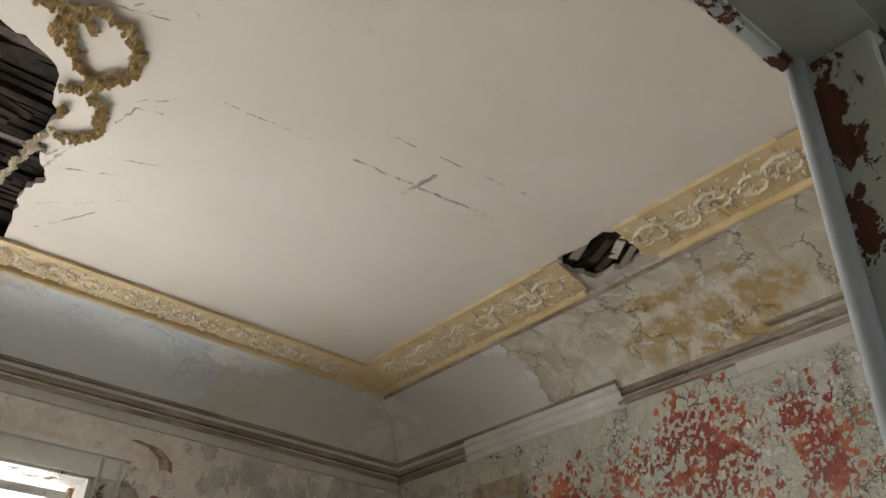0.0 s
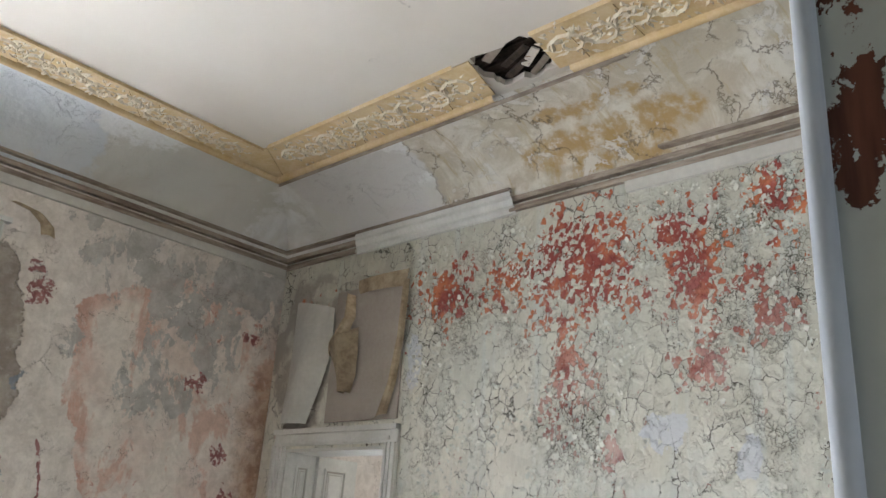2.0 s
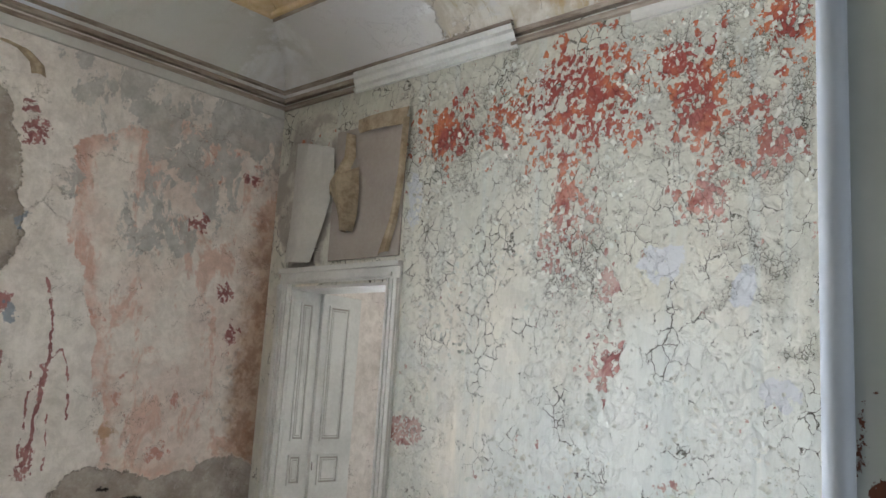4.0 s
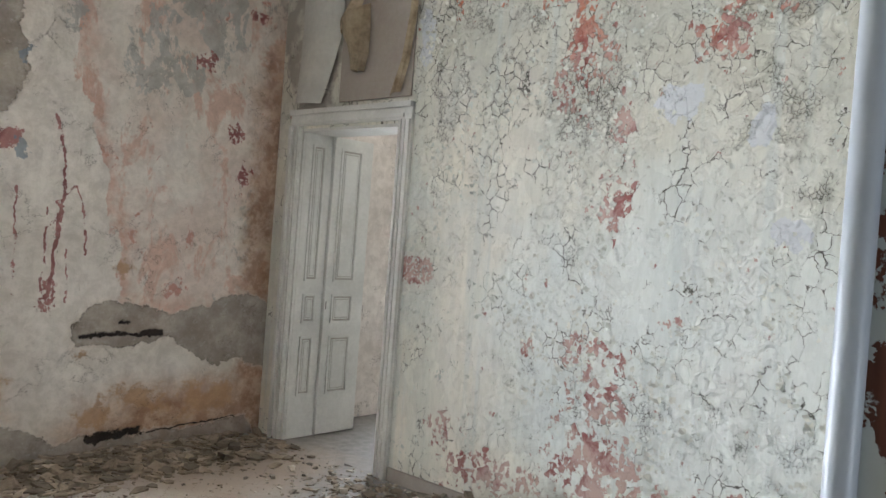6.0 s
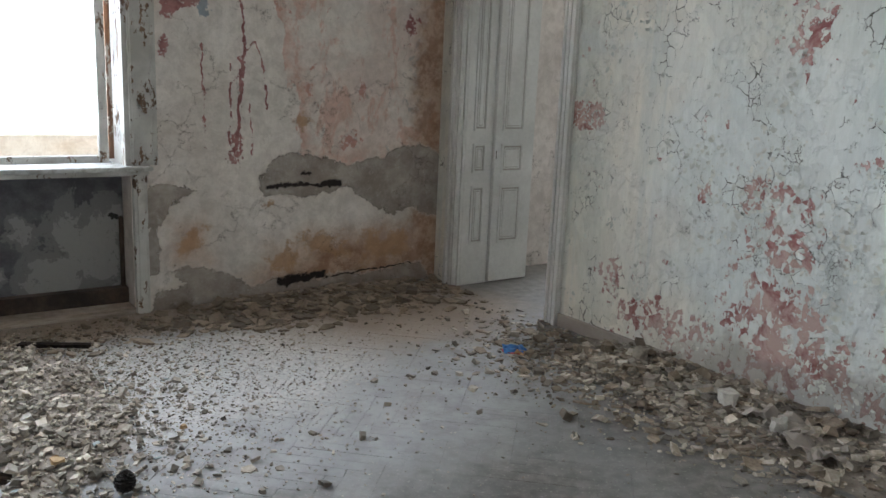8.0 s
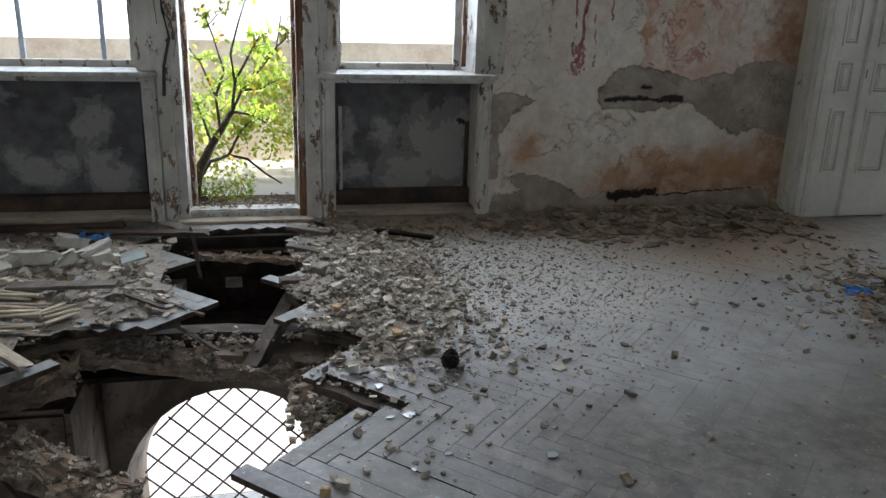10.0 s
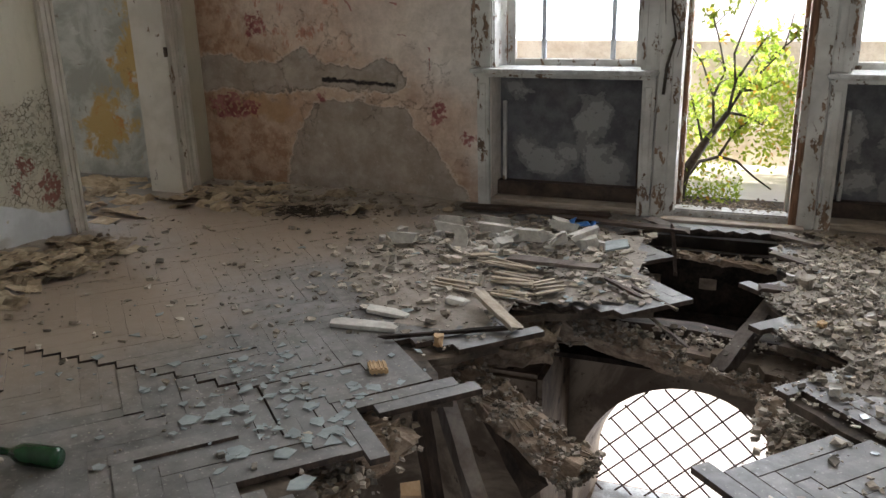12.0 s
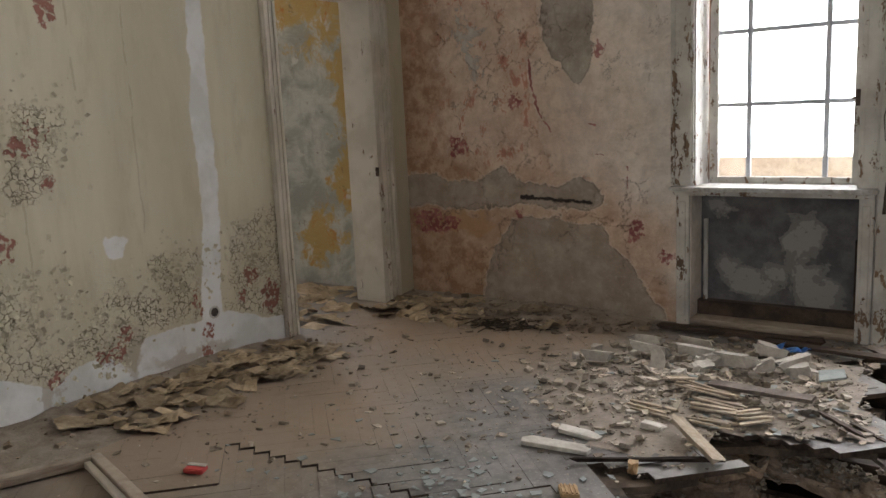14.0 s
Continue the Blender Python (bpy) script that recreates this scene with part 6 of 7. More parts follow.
    def put(self, name, material, label, category):
        me = bpy.data.meshes.new(name)
        me.from_pydata(self.v, [], self.f)
        me.materials.append(material)
        return tagged(new(name, me), label, category, kind="stuff")


def on_floor(x, y):
    return XL + 0.02 < x < XR - 0.02 and YS + 0.05 < y < YW - 0.03 and not inside(x, y, HOLE)


def strew(heap_of, n, cx, cy, rx, ry, s0, s1, flat=0.6, plate=0.0, gauss=True):
    for _ in range(n):
        if gauss:
            x, y = random.gauss(cx, rx), random.gauss(cy, ry)
        else:
            x, y = random.uniform(cx - rx, cx + rx), random.uniform(cy - ry, cy + ry)
        if not on_floor(x, y):
            continue
        s = s0 * (s1 / s0) ** (random.random() ** 2.2)
        z = max(0.0, heap(x, y))
        if random.random() < plate:
            heap_of.shard(x, y, z + s * 0.12, s * 1.3, s * 0.25, 14)
        else:
            heap_of.block(x, y, z + s * flat * 0.55, s, s * random.uniform(0.5, 0.95), s * flat * random.uniform(0.6, 1.0))


# low mounds of dust under the rubble
bm = bmesh.new()
step = 0.06
grid = {}
nx, ny = int((XR - XL) / step), int((YW - YS) / step)
for i in range(nx + 1):
    for j in range(ny + 1):
        x, y = XL + 0.004 + i * step, YS + 0.004 + j * step
        h = heap(x, y)
        grid[i, j] = (x, y, h) if not inside(x, y, HOLE) else None
made = {}
for i in range(nx):
    for j in range(ny):
        q = [grid[a] for a in ((i, j), (i + 1, j), (i + 1, j + 1), (i, j + 1))]
        if None in q or max(p[2] for p in q) < 0.010:
            continue
        vs = []
        for a in ((i, j), (i + 1, j), (i + 1, j + 1), (i, j + 1)):
            if a not in made:
                x, y, h = grid[a]
                made[a] = bm.verts.new((x, y, h - 0.004))
            vs.append(made[a])
        bm.faces.new(vs)
tagged(part("dust_heap", bm, M["dust"], None, "", True), "low mounds of plaster dust along the walls and hole", "dust", kind="stuff")

pale = Heap()
strew(pale, 4200, 0.95, 3.95, 0.36, 0.62, 0.0035, 0.023, plate=0.15)
strew(pale, 420, 0.92, 3.75, 0.25, 0.5, 0.012, 0.036, plate=0.1)
strew(pale, 60, 1.3, 3.3, 0.4, 0.5, 0.012, 0.026, plate=0.1)
strew(pale, 8500, 1.5, 4.05, 0.60, 0.60, 0.0025, 0.010, plate=0.2)
strew(pale, 3200, -0.72, 4.05, 0.50, 0.45, 0.004, 0.034, plate=0.6)
strew(pale, 500, -1.6, 3.6, 0.7, 0.7, 0.004, 0.03, plate=0.4)
strew(pale, 3400, 3.80, 2.5, 0.24, 0.75, 0.005, 0.040, plate=0.55)
strew(pale, 500, 3.6, 3.2, 0.35, 0.35, 0.005, 0.03, plate=0.3)
strew(pale, 3800, 0.3, 2.8, 3.9, 2.5, 0.002, 0.008, plate=0.3, gauss=False)
strew(pale, 260, 0.4, 2.8, 3.6, 2.2, 0.010, 0.030, plate=0.4, gauss=False)
strew(pale, 500, 2.6, 4.4, 0.9, 0.45, 0.004, 0.016, plate=0.4)
pale.put("rubble", M["rubble"], "pale broken plaster rubble strewn over the floor", "rubble")
brown = Heap()
strew(brown, 2200, 3.0, 4.96, 0.62, 0.19, 0.010, 0.065, plate=0.92)
strew(brown, 500, -2.6, 5.0, 0.8, 0.18, 0.008, 0.045, plate=0.8)
strew(brown, 1300, 3.78, 2.8, 0.24, 0.75, 0.008, 0.05, plate=0.8)
strew(brown, 350, -3.2, 2.9, 0.25, 0.7, 0.006, 0.03, plate=0.5)
strew(brown, 1100, 1.3, 4.98, 1.0, 0.16, 0.004, 0.022, plate=0.4)
brown.put("plaster_flakes", M["rubble_brown"], "brown paint flakes and crumbs heaped against the walls", "paint flakes")


# ---- things on and under the floor ----
def laid(ob, x, y, z, rx=0, ry=0, rz=0):
    ob.matrix_basis = pose(x, y, z, rx, ry, rz)
    return ob


def chunk(name, sx, sy, sz, mat, label, category, group="", rough=0.25, cuts=2):
    """A broken lump: a box, cut up and knocked about."""
    bm = boxes((-sx / 2, sx / 2, -sy / 2, sy / 2, 0, sz))
    bmesh.ops.subdivide_edges(bm, edges=bm.edges[:], cuts=cuts, use_grid_fill=True)
    s = min(sx, sy, sz)
    o = random.uniform(0, 50)
    for v in bm.verts:
        k = 0.72 + 0.28 * (1 - (abs(v.co.x) / (sx / 2) * abs(v.co.y) / (sy / 2)))
        v.co.x *= k
        v.co.y *= k
        v.co += noise.noise_vector(v.co * (1.2 / s) + Vector((o, o, o))) * s * rough
    return tagged(part(name, bm, mat), label, category, group)


# plaster mouldings broken from the cornice
def cornice_piece(length, w, h):
    prof = [(0, 0), (w, 0), (w, h * 0.25), (w * 0.86, h * 0.36), (w * 0.80, h * 0.55), (w * 0.55, h * 0.66), (w * 0.48, h * 0.86), (w * 0.2, h), (0, h)]
    bm = bmesh.new()
    n = 6
    rings = []
    for k in range(n + 1):
        x = -length / 2 + length * k / n
        j = 0.03 if k in (0, n) else 0.002
        rings.append([bm.verts.new((x + random.uniform(-j, j), a - w / 2 + random.uniform(-1, 1) * 0.0015, b)) for a, b in prof])
    for r, q in zip(rings, rings[1:]):
        for i in range(len(prof)):
            k = (i + 1) % len(prof)
            bm.faces.new((r[i], r[k], q[k], q[i]))
    bm.faces.new(rings[0]), bm.faces.new(rings[-1])
    return bm


for x, y, z, l, w, h, rz, tip in ((-0.98, 4.45, 0.06, 0.19, 0.10, 0.06, 8, 5), (-0.68, 4.28, 0.09, 0.20, 0.09, 0.07, -20, -6), (-1.44, 4.18, 0.03, 0.17, 0.08, 0.06, 4, 0), (-1.22, 4.40, 0.05, 0.20, 0.08, 0.05, 12, 8),
                                  (-0.45, 4.42, 0.08, 0.16, 0.08, 0.05, 30, -8), (-0.52, 4.18, 0.10, 0.13, 0.10, 0.06, 70, 10), (-1.02, 4.70, 0.03, 0.20, 0.07, 0.05, -8, 0), (-1.33, 4.62, 0.03, 0.18, 0.07, 0.05, 14, 4), (-0.60, 4.62, 0.05, 0.16, 0.07, 0.05, 0, 4)):
    ob = part("cornice_fragment", cornice_piece(l, w, h), M["plaster_white"])
    laid(ob, x, y, z + 0.012, random.uniform(-15, 15), tip * 1.4, rz * 1.5)
    tagged(ob, "broken piece of white plaster cornice on the rubble", "cornice fragment", "fallen cornice pieces")
stick = part("moulding_strip", cornice_piece(0.35, 0.060, 0.030), M["lath"])
laid(stick, -0.59, 3.30, 0.055, 10, 8, -43)
tagged(stick, "long grooved strip of pale moulding beside the hole", "moulding strip")


def flat_piece(name, pts, thick, mat, label, category, group=""):
    bm = bmesh.new()
    lo, hi = [bm.verts.new((x, y, 0)) for x, y in pts], [bm.verts.new((x, y, thick)) for x, y in pts]
    bm.faces.new(lo[::-1]), bm.faces.new(hi)
    for i in range(len(pts)):
        j = (i + 1) % len(pts)
        bm.faces.new((lo[i], lo[j], hi[j], hi[i]))
    bmesh.ops.bevel(bm, geom=bm.edges[:], offset=thick * 0.12, segments=1, affect="EDGES")
    return tagged(part(name, bm, mat), label, category, group)


SLAB = "smooth white plaster slab lying on the parquet"
laid(flat_piece("plaster_slab", [(-0.16, -0.03), (0.15, -0.035), (0.16, 0.0), (0.12, 0.012), (0.14, 0.03), (-0.13, 0.04), (-0.17, 0.01)], 0.022, M["plaster_white"], SLAB, "plaster slab", "white slabs"), -1.13, 3.04, 0.004, 4, 0, 7)
laid(flat_piece("plaster_slab", [(-0.10, -0.03), (0.10, -0.04), (0.11, 0.0), (0.03, 0.03), (-0.11, 0.03)], 0.02, M["plaster_white"], SLAB, "plaster slab", "white slabs"), -1.10, 3.22, 0.004, 3, 3, 2)
laid(flat_piece("plaster_slab", [(-0.055, -0.035), (0.04, -0.05), (0.065, 0.0), (0.03, 0.04), (-0.05, 0.035)], 0.03, M["plaster_white"], SLAB, "plaster slab", "white slabs"), -0.83, 3.42, 0.01, -10, 8, 10)
laid(flat_piece("plaster_slab", [(-0.05, -0.03), (0.04, -0.02), (0.05, 0.02), (-0.04, 0.03)], 0.025, M["plaster_white"], SLAB, "plaster slab", "white slabs"), -0.98, 3.56, 0.01, 6, 10, 40)
crescent = [(0.10 * math.cos(radians(a)), 0.10 * math.sin(radians(a))) for a in range(-60, 90, 15)] + [(0.055 * math.cos(radians(a)) - 0.035, 0.075 * math.sin(radians(a)) + 0.01) for a in range(80, -70, -20)]
laid(flat_piece("curved_shard", crescent, 0.014, M["plaster_white"], "thin curved white shard standing on its edge", "plaster shard"), -1.14, 4.16, 0.085, 70, 12, 10)
laid(flat_piece("pale_tile", [(-0.07, -0.06), (0.06, -0.05), (0.07, 0.05), (-0.05, 0.06)], 0.012, M["shard"], "pale blue-green broken tile on the rubble", "tile"), -0.22, 4.28, 0.10, 6, -8, 20)

# split laths in bundles
for bx, by, bz, rz, nl, ln in ((-0.90, 3.60, 0.03, -8, 5, 0.26), (-0.62, 3.72, 0.05, 4, 7, 0.24), (-0.70, 3.86, 0.07, -4, 6, 0.26), (-0.45, 3.66, 0.05, 38, 6, 0.16), (-0.82, 3.98, 0.07, 12, 5, 0.24), (-0.60, 3.56, 0.03, -2, 5, 0.22)):
    bundle = thing("lath_bundle", "bundle of pale split laths with plaster on the pile", "laths", "lath bundles", at=(bx, by, bz))
    for k in range(nl):
        l = ln * random.uniform(0.75, 1.05)
        lath = part("lath", bevelled(boxes((-l / 2, l / 2, -0.010, 0.010, 0, 0.010)), 0.002), M["lath"])
        lath.parent = bundle
        lath.matrix_basis = pose(random.uniform(-0.02, 0.02), (k - nl / 2) * 0.023, 0.012 * (k % 2) + random.uniform(0, 0.01), random.uniform(-10, 10), random.uniform(-4, 4), random.uniform(-5, 5))
    bundle.matrix_basis = pose(bx, by, bz, random.uniform(-6, 6), random.uniform(-6, 6), rz)

# loose boards round the hole
def board(l, w, t, mat):
    bm = boxes((-l / 2, l / 2, -w / 2, w / 2, 0, t))
    bmesh.ops.subdivide_edges(bm, edges=[e for e in bm.edges if abs((e.verts[0].co - e.verts[1].co).x) > l * 0.9], cuts=5)
    for v in bm.verts:
        end = abs(v.co.x) > l * 0.48
        v.co += Vector((random.uniform(-0.02, 0.02) if end else 0, random.uniform(-1, 1) * 0.003, random.uniform(-1, 1) * 0.002))
    return part("loose_board", bm, mat)


for x, y, z, l, w, t, rx, ry, rz, m in ((-0.73, 3.08, 0.012, 0.62, 0.022, 0.014, 0, 0, 29, "charred"), (1.27, 4.80, 0.012, 0.38, 0.045, 0.02, 0, 2, -24, "charred"), (-0.46, 3.88, 0.10, 0.50, 0.07, 0.018, 3, -3, -10, "grey_wood"),
                                    (0.70, 4.92, 0.02, 0.30, 0.06, 0.02, 0, 2, -25, "grey_wood"), (0.68, 4.55, 0.015, 0.26, 0.06, 0.02, 0, 4, -28, "grey_wood"), (0.62, 4.05, 0.015, 0.22, 0.06, 0.02, 4, 6, 12, "dark_wood"),
                                    (0.80, 3.42, -0.02, 0.34, 0.04, 0.016, 0, 4, -32, "dark_wood"),
                                    (-0.10, 3.80, 0.035, 0.24, 0.02, 0.014, 0, 6, -35, "dark_wood"), (0.12, 3.68, -0.10, 0.30, 0.018, 0.010, 0, 18, -33, "grey_wood"), (0.05, 3.80, 0.0, 0.30, 0.016, 0.012, 0, 8, -30, "dark_wood"),
                                    (-0.30, 4.93, 0.03, 0.8, 0.07, 0.02, 2, 1, -2, "dark_wood"), (-0.9, 5.10, 0.02, 1.0, 0.08, 0.022, 2, 0, 2, "dark_wood"), (-0.10, 5.06, 0.03, 0.16, 0.09, 0.012, 0, 6, -35, "grey_wood"),
                                    (0.03, 4.85, -0.08, 0.30, 0.02, 0.02, 0, 60, -70, "dark_wood")):
    tagged(laid(board(l, w, t, M[m]), x, y, z, rx, ry, rz), "loose splintered floor board by the broken floor", "board", "loose boards")

# beams and crusts hanging in the hole
def beam(x0, y0, z0, x1, y1, z1, w, h, mat, label):
    a, b = Vector((x0, y0, z0)), Vector((x1, y1, z1))
    l = (b - a).length
    bm = boxes((-w / 2, w / 2, -h / 2, h / 2, 0, l))
    bmesh.ops.subdivide_edges(bm, edges=[e for e in bm.edges if abs((e.verts[0].co - e.verts[1].co).z) > l * 0.9], cuts=9)
    for v in bm.verts:
        v.co += noise.noise_vector(v.co * 9 + a * 7) * min(w, h) * 0.16
        if v.co.z > l * 0.97:
            v.co.z -= random.uniform(0, 0.10)
    ob = part("broken_beam", bm, mat)
    ob.matrix_basis = Matrix.Translation(a) @ (b - a).to_track_quat("Z", "Y").to_matrix().to_4x4()
    return tagged(ob, label, "beam", "broken beams")


beam(0.37, 3.74, -0.32, 0.62, 4.16, -0.05, 0.075, 0.075, M["grey_wood"], "weathered dark beam leaning across the pit")
beam(-0.62, 2.72, -0.12, -0.08, 2.05, -0.62, 0.06, 0.09, M["grey_wood"], "grey broken beam hanging down into the hole")
beam(-0.50, 2.10, -0.10, -0.66, 2.40, -0.75, 0.07, 0.05, M["fresh_wood"], "freshly split pale beam below the floor")
beam(-0.70, 2.65, -0.10, -0.55, 2.55, -0.9, 0.05, 0.07, M["dark_wood"], "dark post splinter below the parquet edge")
beam(-0.62, 3.30, -0.45, -0.32, 3.10, -0.75, 0.10, 0.08, M["dark_wood"], "dark beam stub under the plaster crust")
beam(-1.2, 4.06, -0.22, 0.85, 4.02, -0.28, 0.10, 0.09, M["dark_wood"], "old joist along the broken vault")


def crust(x, y, z, l, w, h, rz, ry):
    bm = boxes((-l / 2, l / 2, -w / 2, w / 2, 0, h))
    bmesh.ops.subdivide_edges(bm, edges=bm.edges[:], cuts=12, use_grid_fill=True)
    for v in bm.verts:
        v.co += noise.noise_vector(v.co * 11 + Vector((x * 5, y * 5, 0))) * h * (0.8 if v.co.z > h * 0.5 else 0.25)
        v.co += noise.noise_vector(v.co * 26) * 0.026 + noise.noise_vector(v.co * 60) * 0.008
    ob = laid(part("plaster_crust", bm, M["crust"]), x, y, z, 8, ry, rz)
    return tagged(ob, "thick crust of plaster and rubble on the broken vault", "plaster crust", "plaster crusts")


in_hole = Heap()


def rubble_on(ob, n, s0=0.005, s1=0.018):
    """Lumps sitting on the upper side of a crust."""
    tops = [ob.matrix_basis @ v.co for v in ob.data.vertices if v.normal.z > 0.3]
    for _ in range(n):
        p, s = random.choice(tops), s0 + (s1 - s0) * random.random() ** 2
        in_hole.block(p.x + random.gauss(0, 0.01), p.y + random.gauss(0, 0.01), p.z + s * 0.2, s, s * 0.8, s * 0.6)


rubble_on(crust(-0.42, 3.08, -0.40, 0.80, 0.17, 0.07, -36, 8), 900)
rubble_on(crust(-0.25, 3.86, -0.30, 0.9, 0.12, 0.09, -12, 5), 500)
rubble_on(crust(0.42, 3.76, -0.38, 0.62, 0.11, 0.07, -12, 7), 350)
rubble_on(crust(0.74, 2.98, -0.25, 0.26, 0.66, 0.08, 6, -14), 300)
rubble_on(crust(-0.86, 2.20, -0.22, 0.22, 0.60, 0.12, -30, 0), 400)
rubble_on(crust(-0.72, 3.55, -0.26, 0.6, 0.3, 0.16, 20, 0), 300)
crust(0.34, 4.93, -0.16, 0.62, 0.07, 0.035, -4, 3)
for cx, cy, cz, rx, ry, n in ((0.72, 2.98, -0.15, 0.07, 0.22, 700), (-0.82, 2.2, -0.11, 0.09, 0.18, 420), (0.1, 3.88, -0.21, 0.40, 0.05, 260), (0.34, 4.93, -0.12, 0.22, 0.03, 60), (0.83, 3.30, -0.08, 0.08, 0.1, 60)):
    for _ in range(n):
        s = 0.005 + 0.019 * random.random() ** 2
        in_hole.block(random.gauss(cx, rx), random.gauss(cy, ry), cz + random.uniform(-0.03, 0.02), s, s * 0.8, s * 0.6)
in_hole.put("hole_rubble", M["pit_rubble"], "rubble caught on the broken edges of the hole", "rubble")

# larger stones, each by itself
for x, y, s, m in ((0.73, 4.10, 0.085, "rubble"), (0.82, 4.22, 0.05, "plaster_white"), (0.66, 4.20, 0.05, "plaster_white"), (1.02, 3.32, 0.055, "ochre"), (0.78, 3.62, 0.05, "ochre"), (0.95, 3.62, 0.05, "rubble"), (0.98, 3.75, 0.045, "plaster_white"),
                   (-0.75, 2.98, 0.055, "ochre"), (0.70, 2.26, 0.05, "rubble"), (0.64, 2.22, 0.035, "ochre"), (0.78, 2.32, 0.03, "rubble"), (1.55, 3.45, 0.03, "ochre"), (0.80, 3.02, 0.05, "plaster_white"), (1.62, 2.75, 0.03, "rubble"),
                   (-1.62, 4.25, 0.06, "plaster_white"), (-1.55, 4.40, 0.07, "plaster_white"), (-1.3, 4.25, 0.05, "plaster_white"), (3.75, 2.75, 0.09, "rubble"), (3.85, 2.35, 0.10, "plaster_white"), (3.80, 2.05, 0.08, "plaster_white"), (3.95, 3.25, 0.08, "rubble_brown"), (3.98, 3.02, 0.10, "rubble")):
    laid(chunk("stone", s, s * random.uniform(0.7, 1), s * random.uniform(0.5, 0.8), M[m], "broken plaster and masonry lump on the floor", "rubble lump", "loose lumps", 0.35), x, y, heap(x, y) - 0.004, 0, 0, random.uniform(0, 360))
for k in range(26):
    x, y, s = random.gauss(-0.85, 0.34), random.gauss(4.33, 0.16), random.uniform(0.05, 0.12)
    if on_floor(x, y):
        laid(chunk("stone", s * 1.3, s * random.uniform(0.6, 0.9), s * random.uniform(0.4, 0.7), M["plaster_white" if k % 3 else "rubble"], "broken white plaster lump on the rubble pile", "rubble lump", "loose lumps", 0.3), x, y, heap(x, y) - 0.008, random.uniform(-15, 15), random.uniform(-15, 15), random.uniform(0, 360))
ribbed = thing("ribbed_fragment", "ochre ribbed piece of broken tile", "tile fragment", at=(-0.89, 2.67, 0.0))
for k in range(4):
    rib = part("rib", bevelled(boxes((-0.045, 0.045, -0.010, 0.010, 0, 0.028)), 0.006, 2), M["ochre"])
    rib.parent, rib.matrix_basis = ribbed, pose(0.002 * k, (k - 1.5) * 0.018, 0, random.uniform(-6, 6), 0, 4)
ribbed.matrix_basis = pose(-0.89, 2.67, 0.001, 0, 0, -60)

shards = Heap()
for cx, cy, rx, ry, n, s0, s1 in ((-1.15, 2.45, 0.40, 0.22, 140, 0.006, 0.042), (-0.95, 2.12, 0.25, 0.12, 50, 0.012, 0.06), (-0.55, 3.9, 0.4, 0.3, 90, 0.01, 0.05), (0.9, 3.2, 0.4, 0.8, 40, 0.006, 0.03), (-1.9, 2.2, 0.5, 0.4, 30, 0.006, 0.03)):
    for _ in range(n):
        x, y = random.gauss(cx, rx), random.gauss(cy, ry)
        if on_floor(x, y):
            shards.shard(x, y, heap(x, y) + random.uniform(0.003, 0.007), random.uniform(s0, s1), 0.003, 2.0, random.choice((3, 4, 5)))
shards.put("glass_shards", M["shard"], "pale green broken window glass on the parquet", "glass shards")

# small litter
bm = bmesh.new()
prof = [(0.0, 0.0), (0.033, 0.002), (0.037, 0.01), (0.037, 0.12), (0.034, 0.145), (0.018, 0.175), (0.0135, 0.19), (0.0135, 0.235), (0.016, 0.238), (0.016, 0.25), (0.0, 0.25)]
rings = [[bm.verts.new((r * math.cos(6.283 * k / 20), r * math.sin(6.283 * k / 20), z)) for k in range(20)] for r, z in prof[1:-1]]
for r, q in zip(rings, rings[1:]):
    for k in range(20):
        bm.faces.new((r[k], r[(k + 1) % 20], q[(k + 1) % 20], q[k]))
bm.faces.new(rings[0]), bm.faces.new(rings[-1])
bottle = part("bottle", bm, M["bottle"], None, "", True)
laid(bottle, -1.56, 1.69, 0.038, 0, -90, 8)
tagged(bottle, "green glass bottle lying on the parquet", "bottle")
packet = thing("cigarette_packet", "crushed red and white card packet on the floor", "packet", at=(-2.39, 2.06, 0))
part("box", bevelled(boxes((-0.045, 0.045, -0.03, 0.03, 0, 0.022)), 0.004, 2), M["red"], packet).matrix_basis = pose(0, 0, 0)
part("lid", bevelled(boxes((-0.045, 0.045, 0.005, 0.032, 0.0225, 0.027)), 0.002), M["plaster_white"], packet, "white lid").matrix_basis = pose(0, 0, 0)
for ch in packet.children:
    ch.matrix_parent_inverse = Matrix()
packet.matrix_basis = pose(-2.39, 2.06, 0.003, 0, 3, 25)


def crumpled(name, w, d, amp, mat, label, category, group="", nx=16, ny=12, freq=20, thick=0.0015):
    """A creased sheet of paper or film."""
    bm = bmesh.new()
    o = Vector((random.uniform(0, 90),) * 3)
    g = [[None] * (ny + 1) for _ in range(nx + 1)]
    for i in range(nx + 1):
        for j in range(ny + 1):
            x, y = w * (i / nx - 0.5), d * (j / ny - 0.5)
            p = Vector((x, y, 0))
            h = abs(noise.noise(p * freq * 0.5 + o)) * 1.6 + abs(noise.noise(p * freq + o)) * 0.7
            q = noise.noise_vector(p * freq * 0.4 + o) * amp * 1.2
            g[i][j] = bm.verts.new((x + q.x, y + q.y, h * amp))
    for i in range(nx):
        for j in range(ny):
            bm.faces.new((g[i][j], g[i + 1][j], g[i + 1][j + 1], g[i][j + 1]))
    return tagged(part(name, solid(bm, thick), mat), label, category, group)


